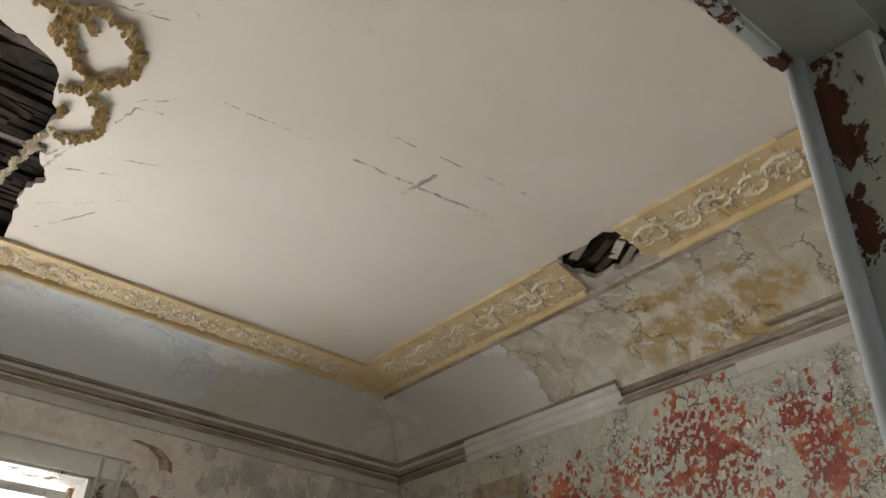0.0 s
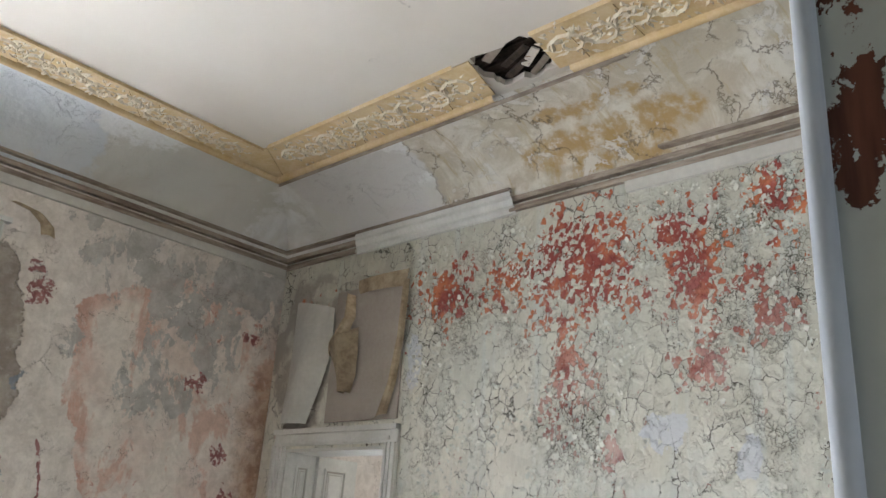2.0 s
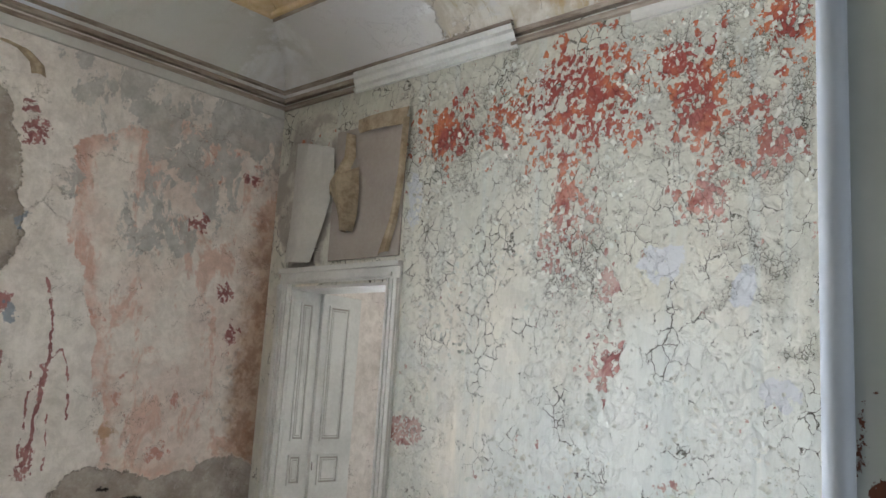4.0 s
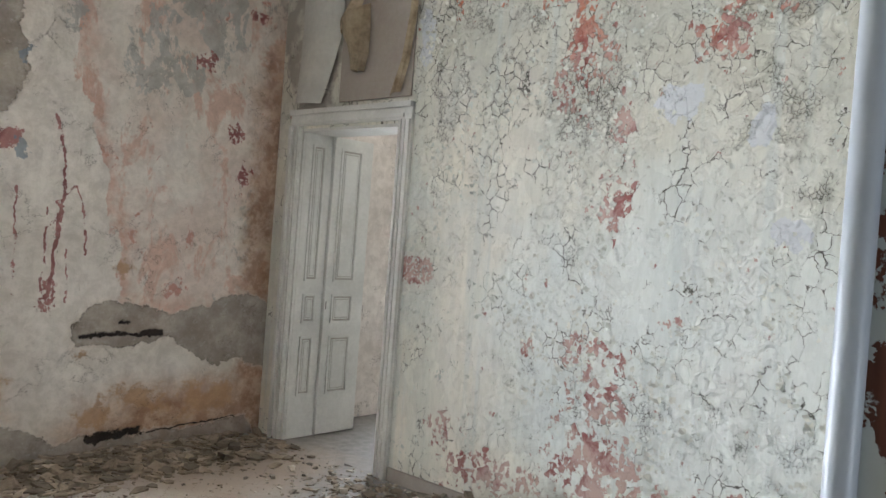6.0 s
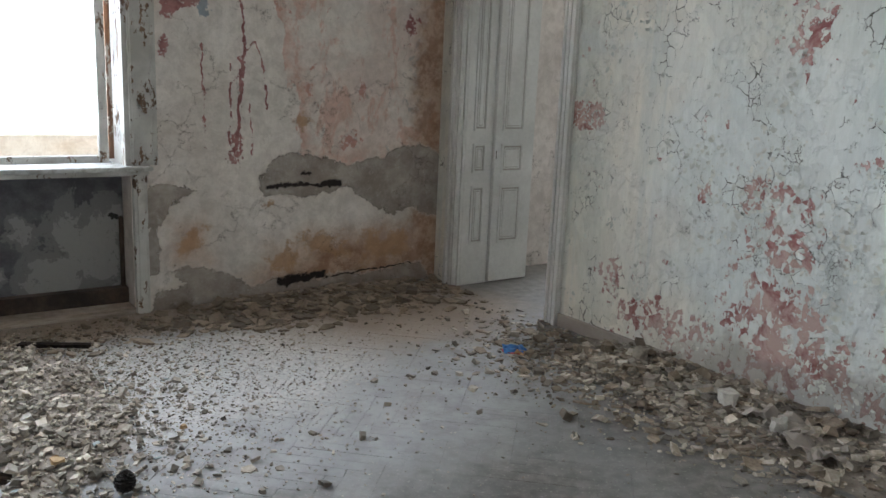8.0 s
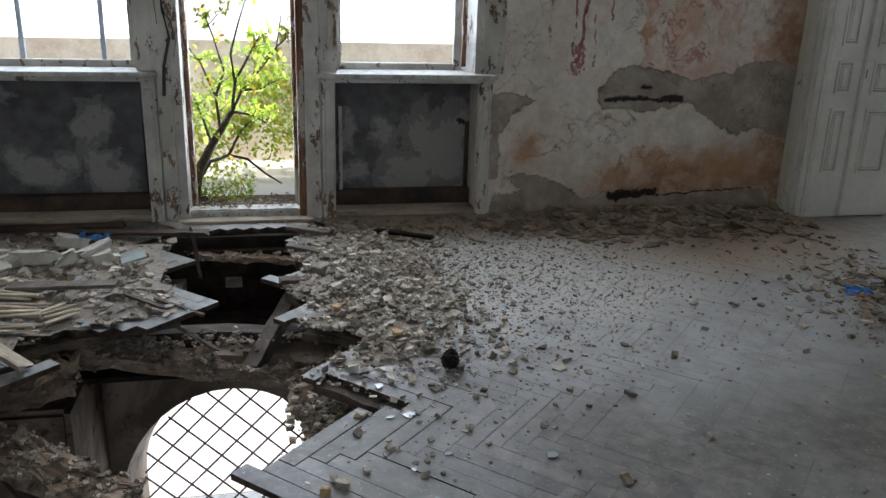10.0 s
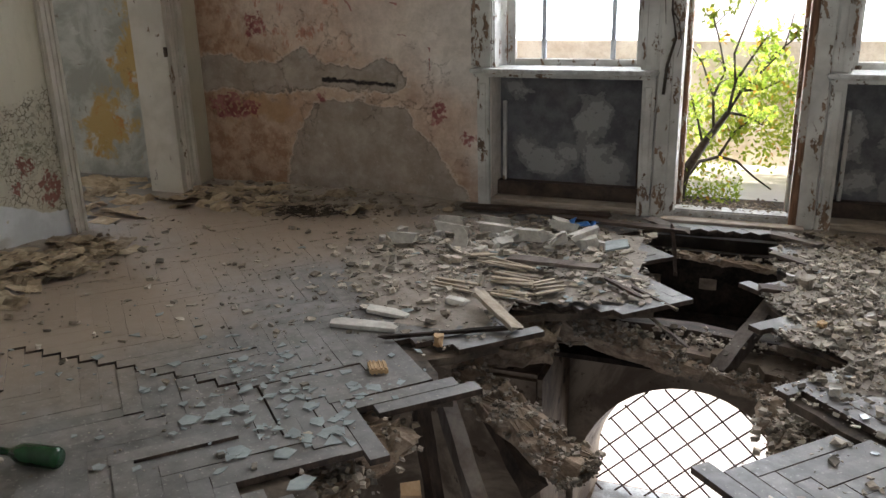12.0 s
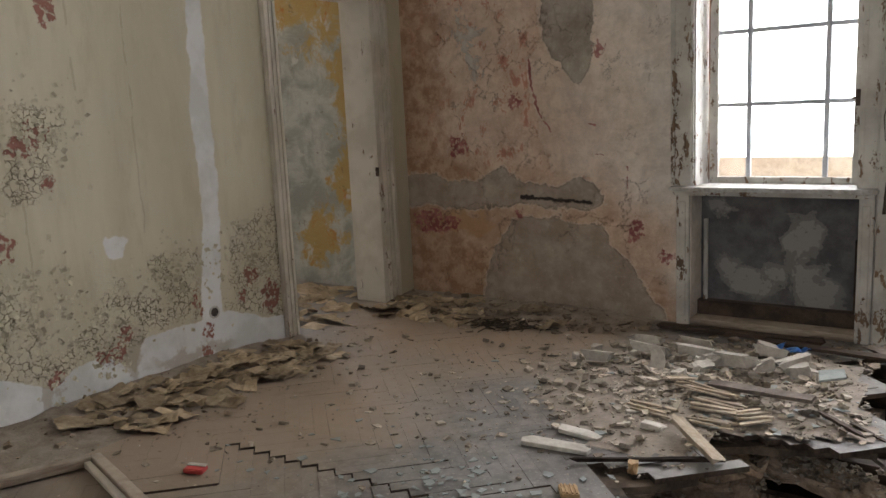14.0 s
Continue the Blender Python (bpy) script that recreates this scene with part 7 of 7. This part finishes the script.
for x, y, w, d, a, rz in (*((-3.62 + 0.12 + random.random() ** 1.3 * 0.55, random.uniform(2.2, 3.75), random.uniform(0.09, 0.24), random.uniform(0.04, 0.12), random.uniform(0.012, 0.032), random.uniform(0, 130)) for _ in range(110)), (-3.25, 3.35, 0.30, 0.18, 0.014, 60), (-3.35, 3.10, 0.36, 0.18, 0.016, 75), (-3.15, 3.10, 0.30, 0.14, 0.014, 40), (-3.30, 2.80, 0.42, 0.2, 0.016, 80), (-3.20, 2.55, 0.38, 0.16, 0.012, 70), (-3.40, 2.45, 0.40, 0.16, 0.012, 88),
                          (-3.38, 3.58, 0.28, 0.18, 0.018, 50), (-3.05, 3.28, 0.28, 0.10, 0.012, 20), (-3.30, 2.15, 0.36, 0.18, 0.012, 70), (-3.12, 2.92, 0.24, 0.12, 0.014, 10), (-3.55, 4.30, 0.38, 0.20, 0.02, 10), (-3.50, 4.72, 0.35, 0.18, 0.03, -20),
                          (-3.80, 4.60, 0.30, 0.2, 0.03, 30), (-4.3, 4.9, 0.5, 0.3, 0.03, 0), (-3.2, 5.0, 0.35, 0.2, 0.025, 10), (-2.05, 4.80, 0.22, 0.12, 0.04, 60), (-2.35, 5.1, 0.25, 0.12, 0.03, 0),
                          *((random.uniform(-3.55, -2.7), random.uniform(4.55, 5.15), random.uniform(0.10, 0.26), random.uniform(0.05, 0.13), random.uniform(0.01, 0.03), random.uniform(-40, 60)) for _ in range(30)),
                          *((random.uniform(-4.5, -3.5), random.uniform(4.1, 5.1), random.uniform(0.12, 0.3), random.uniform(0.06, 0.16), random.uniform(0.01, 0.03), random.uniform(-60, 60)) for _ in range(24))):
    sheet_ob = crumpled("wallpaper_scrap", w, d, a, M["paper"], "crumpled brown wallpaper torn from the wall", "wallpaper", "fallen wallpaper")
    laid(sheet_ob, x, y, heap(x, y) + 0.001, random.uniform(-14, 14), random.uniform(-14, 14), rz)
for x, y, w, d, a, rz in ((3.86, 2.12, 0.34, 0.16, 0.05, 100), (3.75, 1.85, 0.26, 0.14, 0.05, 60), (3.88, 2.5, 0.22, 0.12, 0.04, 90)):
    sheet_ob = crumpled("paper_scrap", w, d, a, M["board"], "dirty crumpled paper on the rubble by the wall", "paper", "dirty papers")
    laid(sheet_ob, x, y, heap(x, y) + 0.004, 0, 0, rz)
for x, y, w, rz in ((-0.66, 4.86, 0.16, 0), (-0.50, 4.88, 0.12, 30)):
    laid(crumpled("blue_film", w, 0.09, 0.025, M["blue"], "crumpled scrap of blue plastic on the rubble", "plastic scrap", "blue plastic", freq=30), x, y, heap(x, y) + 0.02, 0, 0, rz)
twigs_bm = bmesh.new()
for _ in range(120):
    x, y, a, l = random.gauss(-2.42, 0.13), random.gauss(4.72, 0.07), random.uniform(0, 6.28), random.uniform(0.02, 0.07)
    for v in add_box(twigs_bm, -l, l, -0.002, 0.002, 0, 0.004):
        p = Matrix.Rotation(a, 3, "Z") @ v.co
        v.co = (x + p.x, y + p.y, p.z + heap(x, y) + random.uniform(0.001, 0.012))
tagged(part("twig_tuft", twigs_bm, M["bark"]), "scattered tuft of dark dry twigs on the floor", "twigs", kind="stuff")
wrapper = thing("wrapper", "crumpled blue, red and ochre plastic wrapper on the floor", "wrapper", at=(3.50, 3.55, 0.0))
for m, w, d, x, y, z, rz, rx in (("blue", 0.12, 0.07, 0, 0, 0.012, 20, 30), ("red", 0.13, 0.05, -0.01, -0.02, 0.001, -25, 0), ("skin_tone", 0.05, 0.05, 0.045, -0.03, 0.006, 0, 25), ("blue", 0.07, 0.06, 0.05, 0.01, 0.02, 70, 40), ("plaster_white", 0.07, 0.012, 0.075, 0.01, 0.03, 80, 30)):
    p = crumpled("film", w, d, 0.016, M[m], "", "", nx=8, ny=6, freq=40)
    p.parent = wrapper
    p.matrix_basis = pose(x, y, z, rx, 0, rz)
wrapper.matrix_basis = pose(3.50, 3.55, 0.003, 0, 0, -50)

bm = bmesh.new()   # pine cone
for k in range(90):
    f = k / 90
    a, z = k * 2.4, 0.006 + 0.075 * f
    r = 0.033 * math.sin(math.pi * min(0.98, 0.22 + 0.72 * f)) ** 0.8
    c, s = math.cos(a), math.sin(a)
    q = [bm.verts.new((c * rr - s * t, s * rr + c * t, zz)) for rr, t, zz in ((r * 0.4, -0.006, z), (r * 1.12, -0.008, z + 0.008), (r * 1.22, 0, z + 0.012), (r * 1.12, 0.008, z + 0.008), (r * 0.4, 0.006, z))]
    bm.faces.new(q)
bmesh.ops.create_uvsphere(bm, u_segments=10, v_segments=8, radius=0.016, matrix=pose(0, 0, 0.040) @ Matrix.Diagonal((1, 1, 1.25, 1)))
cone = part("pine_cone", solid(bm, 0.0015), M["cone"])
tagged(laid(cone, 1.185, 3.0, 0.004, 12, 8, 0), "dark open pine cone on the dusty parquet", "pine cone")

frame_bar = thing("wooden_frame", "broken weathered wooden frame lying on the floor", "wooden frame", at=(-2.85, 1.87, 0))
for x0, y0, x1, y1 in ((-2.86, 1.88, -1.98, 1.63), (-2.86, 1.86, -3.12, 1.25)):
    l, a = math.hypot(x1 - x0, y1 - y0), math.atan2(y1 - y0, x1 - x0)
    for off, w, h, m in ((0.0, 0.05, 0.045, "bare_wood"), (-0.042, 0.03, 0.028, "peeled_light")):
        bar = part("bar", bevelled(boxes((0, l, off - w / 2, off + w / 2, 0.0, h)), 0.004), M[m])
        bar.parent = frame_bar
        bar.matrix_parent_inverse = frame_bar.matrix_basis.inverted()
        bar.matrix_basis = pose(x0, y0, 0.012, 0, 0, math.degrees(a))
laid(crumpled("paper_scrap", 0.22, 0.12, 0.03, M["plaster_white"], "torn pale paper caught on the wooden frame", "paper"), -1.95, 1.64, 0.02, 0, 20, 40)

# ---- things on the walls ----
structure("baseboard", bevelled(boxes((4.105, 4.128, 2.95, 3.845, 0.0, 0.085)), 0.004), M["board"], "low grey skirting board by the door")
hole = thing("wall_socket_hole", "round dark socket hole in the cream wall", "socket hole", at=(XL, 3.22, 0.32))
bm = bmesh.new()
for r0, r1, x0, x1 in ((0.030, 0.041, 0.0005, 0.006),):
    n = 24
    v = [[bm.verts.new((XL + x, 3.22 + r * math.cos(6.283 * k / n), 0.32 + r * math.sin(6.283 * k / n))) for k in range(n)] for r, x in ((r1, x0), (r1 - 0.003, x1), (r0, x1), (r0 - 0.002, x0))]
    for a, b in zip(v, v[1:]):
        for k in range(n):
            bm.faces.new((a[k], a[(k + 1) % n], b[(k + 1) % n], b[k]))
part("ring", bm, M["sill_paint"], hole)
# the hole's inner dark is a flat black disc set on the wall
bm = bmesh.new()
bmesh.ops.create_circle(bm, cap_ends=True, segments=24, radius=0.031, matrix=pose(XL + 0.002, 3.22, 0.32, 0, 90, 0))
part("black_disc", bm, M["cone"], hole, "flat black disc in place of depth")
# torn paper and backing board over the right door
panel = thing("torn_wallpaper", "torn wallpaper hanging over bare backing board above the door", "torn wallpaper", at=(XR, 4.3, 2.5))
part("backing_board", bevelled(boxes((4.112, 4.126, 3.88, 4.60, 2.47, 3.42)), 0.003), M["board"], panel, "flat grey-brown backing board")


def hanging(pts_a, pts_b, bulge, mat, n=10):
    """A hanging strip between two edges of (y, z) points, bulging into the room."""
    bm = bmesh.new()
    rows = []
    for (ya, za), (yb, zb) in zip(pts_a, pts_b):
        rows.append([bm.verts.new((4.100 - bulge * math.sin(math.pi * k / n) - 0.012 * abs(noise.noise((ya * 9, za * 9, k))), ya + (yb - ya) * k / n, za + (zb - za) * k / n)) for k in range(n + 1)])
    for r, q in zip(rows, rows[1:]):
        for k in range(n):
            bm.faces.new((r[k], r[k + 1], q[k + 1], q[k]))
    return solid(bm, 0.003)


part("curl", hanging([(4.38, 3.36), (4.36, 3.2), (4.44, 3.05), (4.46, 2.98)], [(4.44, 3.38), (4.46, 3.2), (4.62, 3.02), (4.60, 2.94)], 0.06, None), M["paper"], panel, "curled brown flap")
part("curl", hanging([(4.32, 3.12), (4.30, 2.95), (4.30, 2.78), (4.34, 2.66)], [(4.62, 2.98), (4.54, 2.88), (4.46, 2.76), (4.40, 2.66)], 0.09, None), M["paper"], panel, "curled brown flap")
part("curl", hanging([(3.86, 3.48), (3.87, 3.42), (3.87, 3.36)], [(4.36, 3.47), (4.36, 3.41), (4.34, 3.37)], 0.02, None), M["paper"], panel, "rolled paper edge")
part("edge", hanging([(3.84, 3.40), (3.86, 3.0), (3.90, 2.7), (3.96, 2.50)], [(3.90, 3.40), (3.92, 3.0), (3.97, 2.7), (4.06, 2.48)], 0.03, None), M["paper"], panel, "torn paper edge")
part("sheet", hanging([(4.60, 3.30), (4.58, 3.0), (4.66, 2.75), (4.78, 2.47)], [(5.04, 3.40), (5.04, 3.0), (5.05, 2.75), (5.08, 2.47)], 0.07, None), M["plain"], panel, "grey-white sheet bulging off the wall")
panel2 = thing("torn_plaster", "peeled wallpaper edge hanging beside the window head", "torn wallpaper", at=(2.2, YW, 2.4))
bm = bmesh.new()
pts = [(2.00, 3.55), (2.12, 3.53), (2.20, 3.47), (2.22, 3.40)]
rows = [[bm.verts.new((x + dx, 5.294 - dy, z)) for dx, dy in ((0, 0), (0.02, 0.03), (0.05, 0.035), (0.09, 0.0))] for x, z in pts]
for r, q in zip(rows, rows[1:]):
    for k in range(3):
        bm.faces.new((r[k], r[k + 1], q[k + 1], q[k]))
part("strip", solid(bm, 0.003), M["paper"], panel2, "curled brown paper edge")

# ---- the bush in the balcony doorway ----
bush = thing("bush", "small bush with bright leaves rooted in the balcony doorway", "bush", at=(-0.03, 5.62, 0.0))


def limb(bm, pts, r0, r1, n=7):
    rings = []
    for i, p in enumerate(pts):
        d = Vector(pts[min(i + 1, len(pts) - 1)]) - Vector(pts[max(i - 1, 0)])
        q = d.to_track_quat("Z", "Y")
        r = r0 + (r1 - r0) * i / (len(pts) - 1)
        rings.append([bm.verts.new(Vector(p) + q @ Vector((r * math.cos(6.283 * k / n), r * math.sin(6.283 * k / n), 0))) for k in range(n)])
    for a, b in zip(rings, rings[1:]):
        for k in range(n):
            bm.faces.new((a[k], a[(k + 1) % n], b[(k + 1) % n], b[k]))
    bm.faces.new(rings[0]), bm.faces.new(rings[-1])


bm = bmesh.new()
limb(bm, [(-0.035, 5.60, -0.03), (-0.03, 5.61, 0.10), (0.0, 5.63, 0.24), (0.10, 5.65, 0.42), (0.24, 5.66, 0.64)], 0.052, 0.020)
limb(bm, [(-0.02, 5.61, 0.16), (0.08, 5.68, 0.30), (0.20, 5.74, 0.33), (0.32, 5.76, 0.30), (0.44, 5.74, 0.20), (0.55, 5.72, 0.13)], 0.016, 0.005)
part("trunk", bm, M["bark"], bush, "", True)
twigs = [[(0.24, 5.66, 0.64), (0.31, 5.67, 0.78), (0.42, 5.70, 0.90), (0.54, 5.70, 1.04), (0.58, 5.70, 1.26)], [(0.24, 5.66, 0.64), (0.27, 5.64, 0.84), (0.25, 5.62, 1.02), (0.31, 5.62, 1.22), (0.36, 5.62, 1.36)], [(0.16, 5.65, 0.52), (0.14, 5.66, 0.74), (0.06, 5.66, 0.95), (-0.02, 5.68, 1.06)],
         [(0.31, 5.67, 0.78), (0.44, 5.62, 0.80), (0.55, 5.60, 0.86)], [(0.42, 5.70, 0.90), (0.50, 5.75, 1.02), (0.62, 5.78, 1.12)], [(0.14, 5.66, 0.74), (0.20, 5.7, 0.9), (0.14, 5.72, 1.12), (0.10, 5.72, 1.24)], [(0.24, 5.66, 0.64), (0.36, 5.66, 0.62), (0.46, 5.68, 0.56)],
         [(0.10, 5.65, 0.42), (0.05, 5.66, 0.6), (0.0, 5.68, 0.72)], [(0.27, 5.64, 0.84), (0.36, 5.6, 1.0), (0.44, 5.58, 1.14)], [(0.20, 5.74, 0.33), (0.28, 5.8, 0.48), (0.40, 5.82, 0.60)]]
leaves = Heap()


def leafy(x, y, z, size):
    """A folded leaf of four triangles."""
    m = Euler((random.uniform(-1.2, 1.2), random.uniform(-1.2, 1.2), random.uniform(0, 6.28))).to_matrix()
    n0 = len(leaves.v)
    for p in ((0, 0, 0), (0.55, 0.28, 0.10), (1, 0, 0), (0.55, -0.28, 0.10), (0.5, 0, -0.04)):
        q = m @ Vector(p) * size
        leaves.v.append((x + q.x, y + q.y, z + q.z))
    leaves.f += [[n0, n0 + 4, n0 + 1], [n0 + 1, n0 + 4, n0 + 2], [n0 + 2, n0 + 4, n0 + 3], [n0 + 3, n0 + 4, n0]]


for tw in twigs:
    bm = bmesh.new()
    limb(bm, tw, 0.011, 0.004, 6)
    for k in range(7):
        i = random.randrange(1, len(tw))
        p, q = Vector(tw[i - 1]), Vector(tw[i])
        b = p.lerp(q, random.random())
        tip = b + Vector((random.uniform(-0.12, 0.12), random.uniform(-0.08, 0.08), random.uniform(0.02, 0.13)))
        limb(bm, [tuple(b), tuple(b.lerp(tip, 0.5) + Vector((0.008, 0, 0.004))), tuple(tip)], 0.0035, 0.0015, 4)
        for _ in range(17):
            c = b.lerp(tip, random.uniform(0.2, 1.15))
            leafy(c.x + random.gauss(0, 0.015), c.y + random.gauss(0, 0.015), c.z + random.gauss(0, 0.018), random.uniform(0.03, 0.058))
    part("branch", bm, M["bark"], bush, "", True)
for _ in range(420):   # low growth at the foot and on the terrace
    f = random.random()
    leafy(random.uniform(0.0, 0.36), random.uniform(5.55, 5.8), abs(random.gauss(0, 0.11)) + 0.03, random.uniform(0.02, 0.045))
me = bpy.data.meshes.new("leaves")
me.from_pydata(leaves.v, [], leaves.f)
me.materials.append(M["leaf"])
crown = new("leaves", me)
crown.parent, crown.matrix_parent_inverse = bush, bush.matrix_basis.inverted()
leaves = Heap()
for _ in range(2600):
    cx, cy, cz, r = random.choice(((0.05, 6.5, 0.3, 0.3), (0.55, 6.7, 0.35, 0.3), (0.3, 6.6, 0.55, 0.25), (0.75, 6.9, 0.4, 0.3), (-0.15, 6.7, 0.5, 0.3), (0.5, 6.9, 0.7, 0.2)))
    d = Vector((random.gauss(0, 1), random.gauss(0, 1), random.gauss(0, 1))).normalized() * r * random.random() ** 0.4
    leafy(cx + d.x, cy + d.y, max(0.0, cz + d.z), random.uniform(0.03, 0.06))
me = bpy.data.meshes.new("terrace_shrub")
me.from_pydata(leaves.v, [], leaves.f)
me.materials.append(M["leaf"])
tagged(new("terrace_shrub", me), "dense yellow-green shrubs on the sunny terrace", "shrub", kind="stuff")
litter = Heap()
for _ in range(500):
    x, y = random.uniform(-0.03, 0.62), random.gauss(5.5, 0.12)
    litter.shard(x, min(5.75, max(5.2, y)), (0.07 if 5.29 < y < 5.42 else 0.04) + random.uniform(0, 0.02), random.uniform(0.006, 0.02), 0.003, 35, 4)
litter.put("leaf_litter", M["rubble_brown"], "dry leaf litter and twigs on the balcony threshold", "leaf litter")
bm = bmesh.new()
limb(bm, [(-0.115, 5.245, 2.05), (-0.10, 5.24, 1.75), (-0.118, 5.235, 1.48), (-0.105, 5.235, 1.30), (-0.075, 5.23, 1.14), (-0.118, 5.235, 0.98), (-0.13, 5.24, 0.80)], 0.006, 0.010, 6)
limb(bm, [(-0.105, 5.235, 1.30), (-0.065, 5.23, 1.24), (-0.04, 5.23, 1.12), (-0.06, 5.235, 1.03)], 0.005, 0.003, 5)
limb(bm, [(-0.118, 5.235, 1.48), (-0.15, 5.235, 1.36), (-0.14, 5.24, 1.22)], 0.004, 0.002, 5)
tagged(part("dry_vine", bm, M["bark"], None, "", True), "dry dark vine stem climbing the peeling door frame", "vine")
structure("threshold_bed", boxes((-0.065, 0.695, 5.42, 5.74, -0.1, 0.045)), M["earth"], "earth packed in the balcony doorway")

# ---- curled paint flakes standing off the walls ----
def wall_flakes(name, n, place, normal, mat, label):
    """Small curled plates, one edge on the wall; place() gives (u, z) or None."""
    h = Heap()
    for _ in range(n):
        spot = place()
        if spot is None:
            continue
        u, z = spot
        s, lift = 0.007 + 0.024 * random.random() ** 2.5, random.uniform(0.15, 0.75)
        a = random.uniform(0, 6.28)
        n0 = len(h.v)
        for i in range(3):
            for j in (-1, 1):
                t = i / 2
                du, dz, out = t * s, j * s * random.uniform(0.12, 0.75), 0.001 + lift * s * t * t
                x = {"e": XR - out, "w": XL + out}[normal]
                h.v.append((x, u + du * math.cos(a) - dz * math.sin(a), z + du * math.sin(a) + dz * math.cos(a)))
        h.f += [[n0, n0 + 1, n0 + 3, n0 + 2], [n0 + 2, n0 + 3, n0 + 5, n0 + 4]]
    return h.put(name, mat, label, "paint flakes")


def east_spot():
    u, z = random.uniform(0.6, 3.84), random.uniform(0.1, 3.62)
    d = noise.noise((u * 2.2, z * 1.5, 4.0)) + 0.6 * noise.noise((u * 6, z * 6, 9.0))
    return (u, z) if d > 0.16 - 0.10 * (z > 2.0) or random.random() < 0.05 else None


def west_spot():
    u, z = random.choice(((3.56, 0.62), (2.95, 0.58), (2.4, 0.35), (2.2, 1.5), (2.05, 0.6)))
    return min(3.78, random.gauss(u, 0.14)), max(0.06, random.gauss(z, 0.13))


wall_flakes("paint_flakes_east", 9000, east_spot, "e", M["flake"], "pale green paint flakes curling off the wall")
wall_flakes("paint_flakes_west", 1500, west_spot, "w", M["flake_cream"], "cream paint blisters curling off the wall")
# ---- herringbone blocks ----
BW, BN, TURN = 0.07, 6, radians(-44)
BL = BW * BN
block_meshes = []
for k in range(2):
    bm = boxes((0.0001, BL - 0.0001, 0.0001, BW - 0.0001, -0.024, 0.0)) if k == 0 else boxes((0.0001, BW - 0.0001, 0.0001, BL - 0.0001, -0.024, 0.0))
    bmesh.ops.bevel(bm, geom=[e for e in bm.edges if all(v.co.z > -0.001 for v in e.verts)], offset=0.0007, segments=1, affect="EDGES")
    me = mesh_of("parquet_block", bm, [M["parquet"], M["dark_wood"]])
    for f in me.polygons:
        f.material_index = 0 if f.normal.z > 0.5 else 1
    block_meshes.append(me)
rest = Heap()
count = 0
cu, su = math.cos(TURN), math.sin(TURN)
cells_done = []
for a in range(-90, 160):
    for b in range(-14, 16):
        for k in range(2):
            u, v = (a + b * BN) * BW, (a - b * BN + (1 if k else 0)) * BW
            mu, mv = u + (BW / 2 if k else BL / 2), v + (BL / 2 if k else BW / 2)
            mx, my = mu * cu - mv * su, mu * su + mv * cu
            if not (XL - 0.1 < mx < XR + 0.1 and YS - 0.1 < my < YW + 0.1) or inside(mx, my, HOLE):
                continue
            edge_gap = 9.0
            for (x0, y0), (x1, y1) in zip(HOLE, HOLE[1:] + HOLE[:1]):
                f = max(0.0, min(1.0, ((mx - x0) * (x1 - x0) + (my - y0) * (y1 - y0)) / ((x1 - x0) ** 2 + (y1 - y0) ** 2)))
                edge_gap = min(edge_gap, math.hypot(mx - x0 - f * (x1 - x0), my - y0 - f * (y1 - y0)))
            cells_done.append((edge_gap, k, u, v, mx, my, (a // 3, b)))
lost = {}
for edge_gap, k, u, v, mx, my, patch in cells_done:
    if edge_gap < 0.10 and lost.setdefault(patch + (k,), random.random()) < 0.25:
        continue
    near_hole = edge_gap < 0.25
    loose = -1.9 < mx < -0.3 and 1.5 < my < 2.9
    dz = random.uniform(-0.0006, 0.0006) + (random.uniform(-0.004, 0.012) if loose and random.random() < 0.4 else 0)
    rx, ry, rz = (random.gauss(0, 0.12) * (2.2 if near_hole else 1) for _ in range(3))
    ox, oy = u * cu - v * su, u * su + v * cu
    if -2.35 < mx < -1.15 and 1.75 < my < 2.27 + 0.02 * math.sin(mx * 4):   # the buckled run, sunk and parted from the rest
        dz, oy = dz - 0.008, oy - 0.009
    if near_hole:
        ox, oy = ox + random.gauss(0, 0.003), oy + random.gauss(0, 0.003)
    m = pose(ox, oy, dz, rx * (2 if loose else 0.2), ry * (2 if loose else 0.2), math.degrees(TURN) + rz * 0.5)
    if -2.4 < mx < 1.35 and 1.55 < my < 3.05 and count < 300 and random.random() < 0.97:
        ob = new("parquet_block", block_meshes[k])
        ob.matrix_basis = m
        ob.parent = floor_base
        count += 1
    else:
        me = block_meshes[k]
        n0 = len(rest.v)
        rest.v += [tuple(m @ p.co) for p in me.vertices]
        rest.f += [[n0 + i for i in p.vertices] for p in me.polygons]
ob = rest.put("parquet_blocks", M["parquet"], "grey herringbone parquet blocks under dust", "parquet")
ob.data.materials.append(M["dark_wood"])
for f in ob.data.polygons:
    f.material_index = 0 if f.normal.z > 0.5 else 1
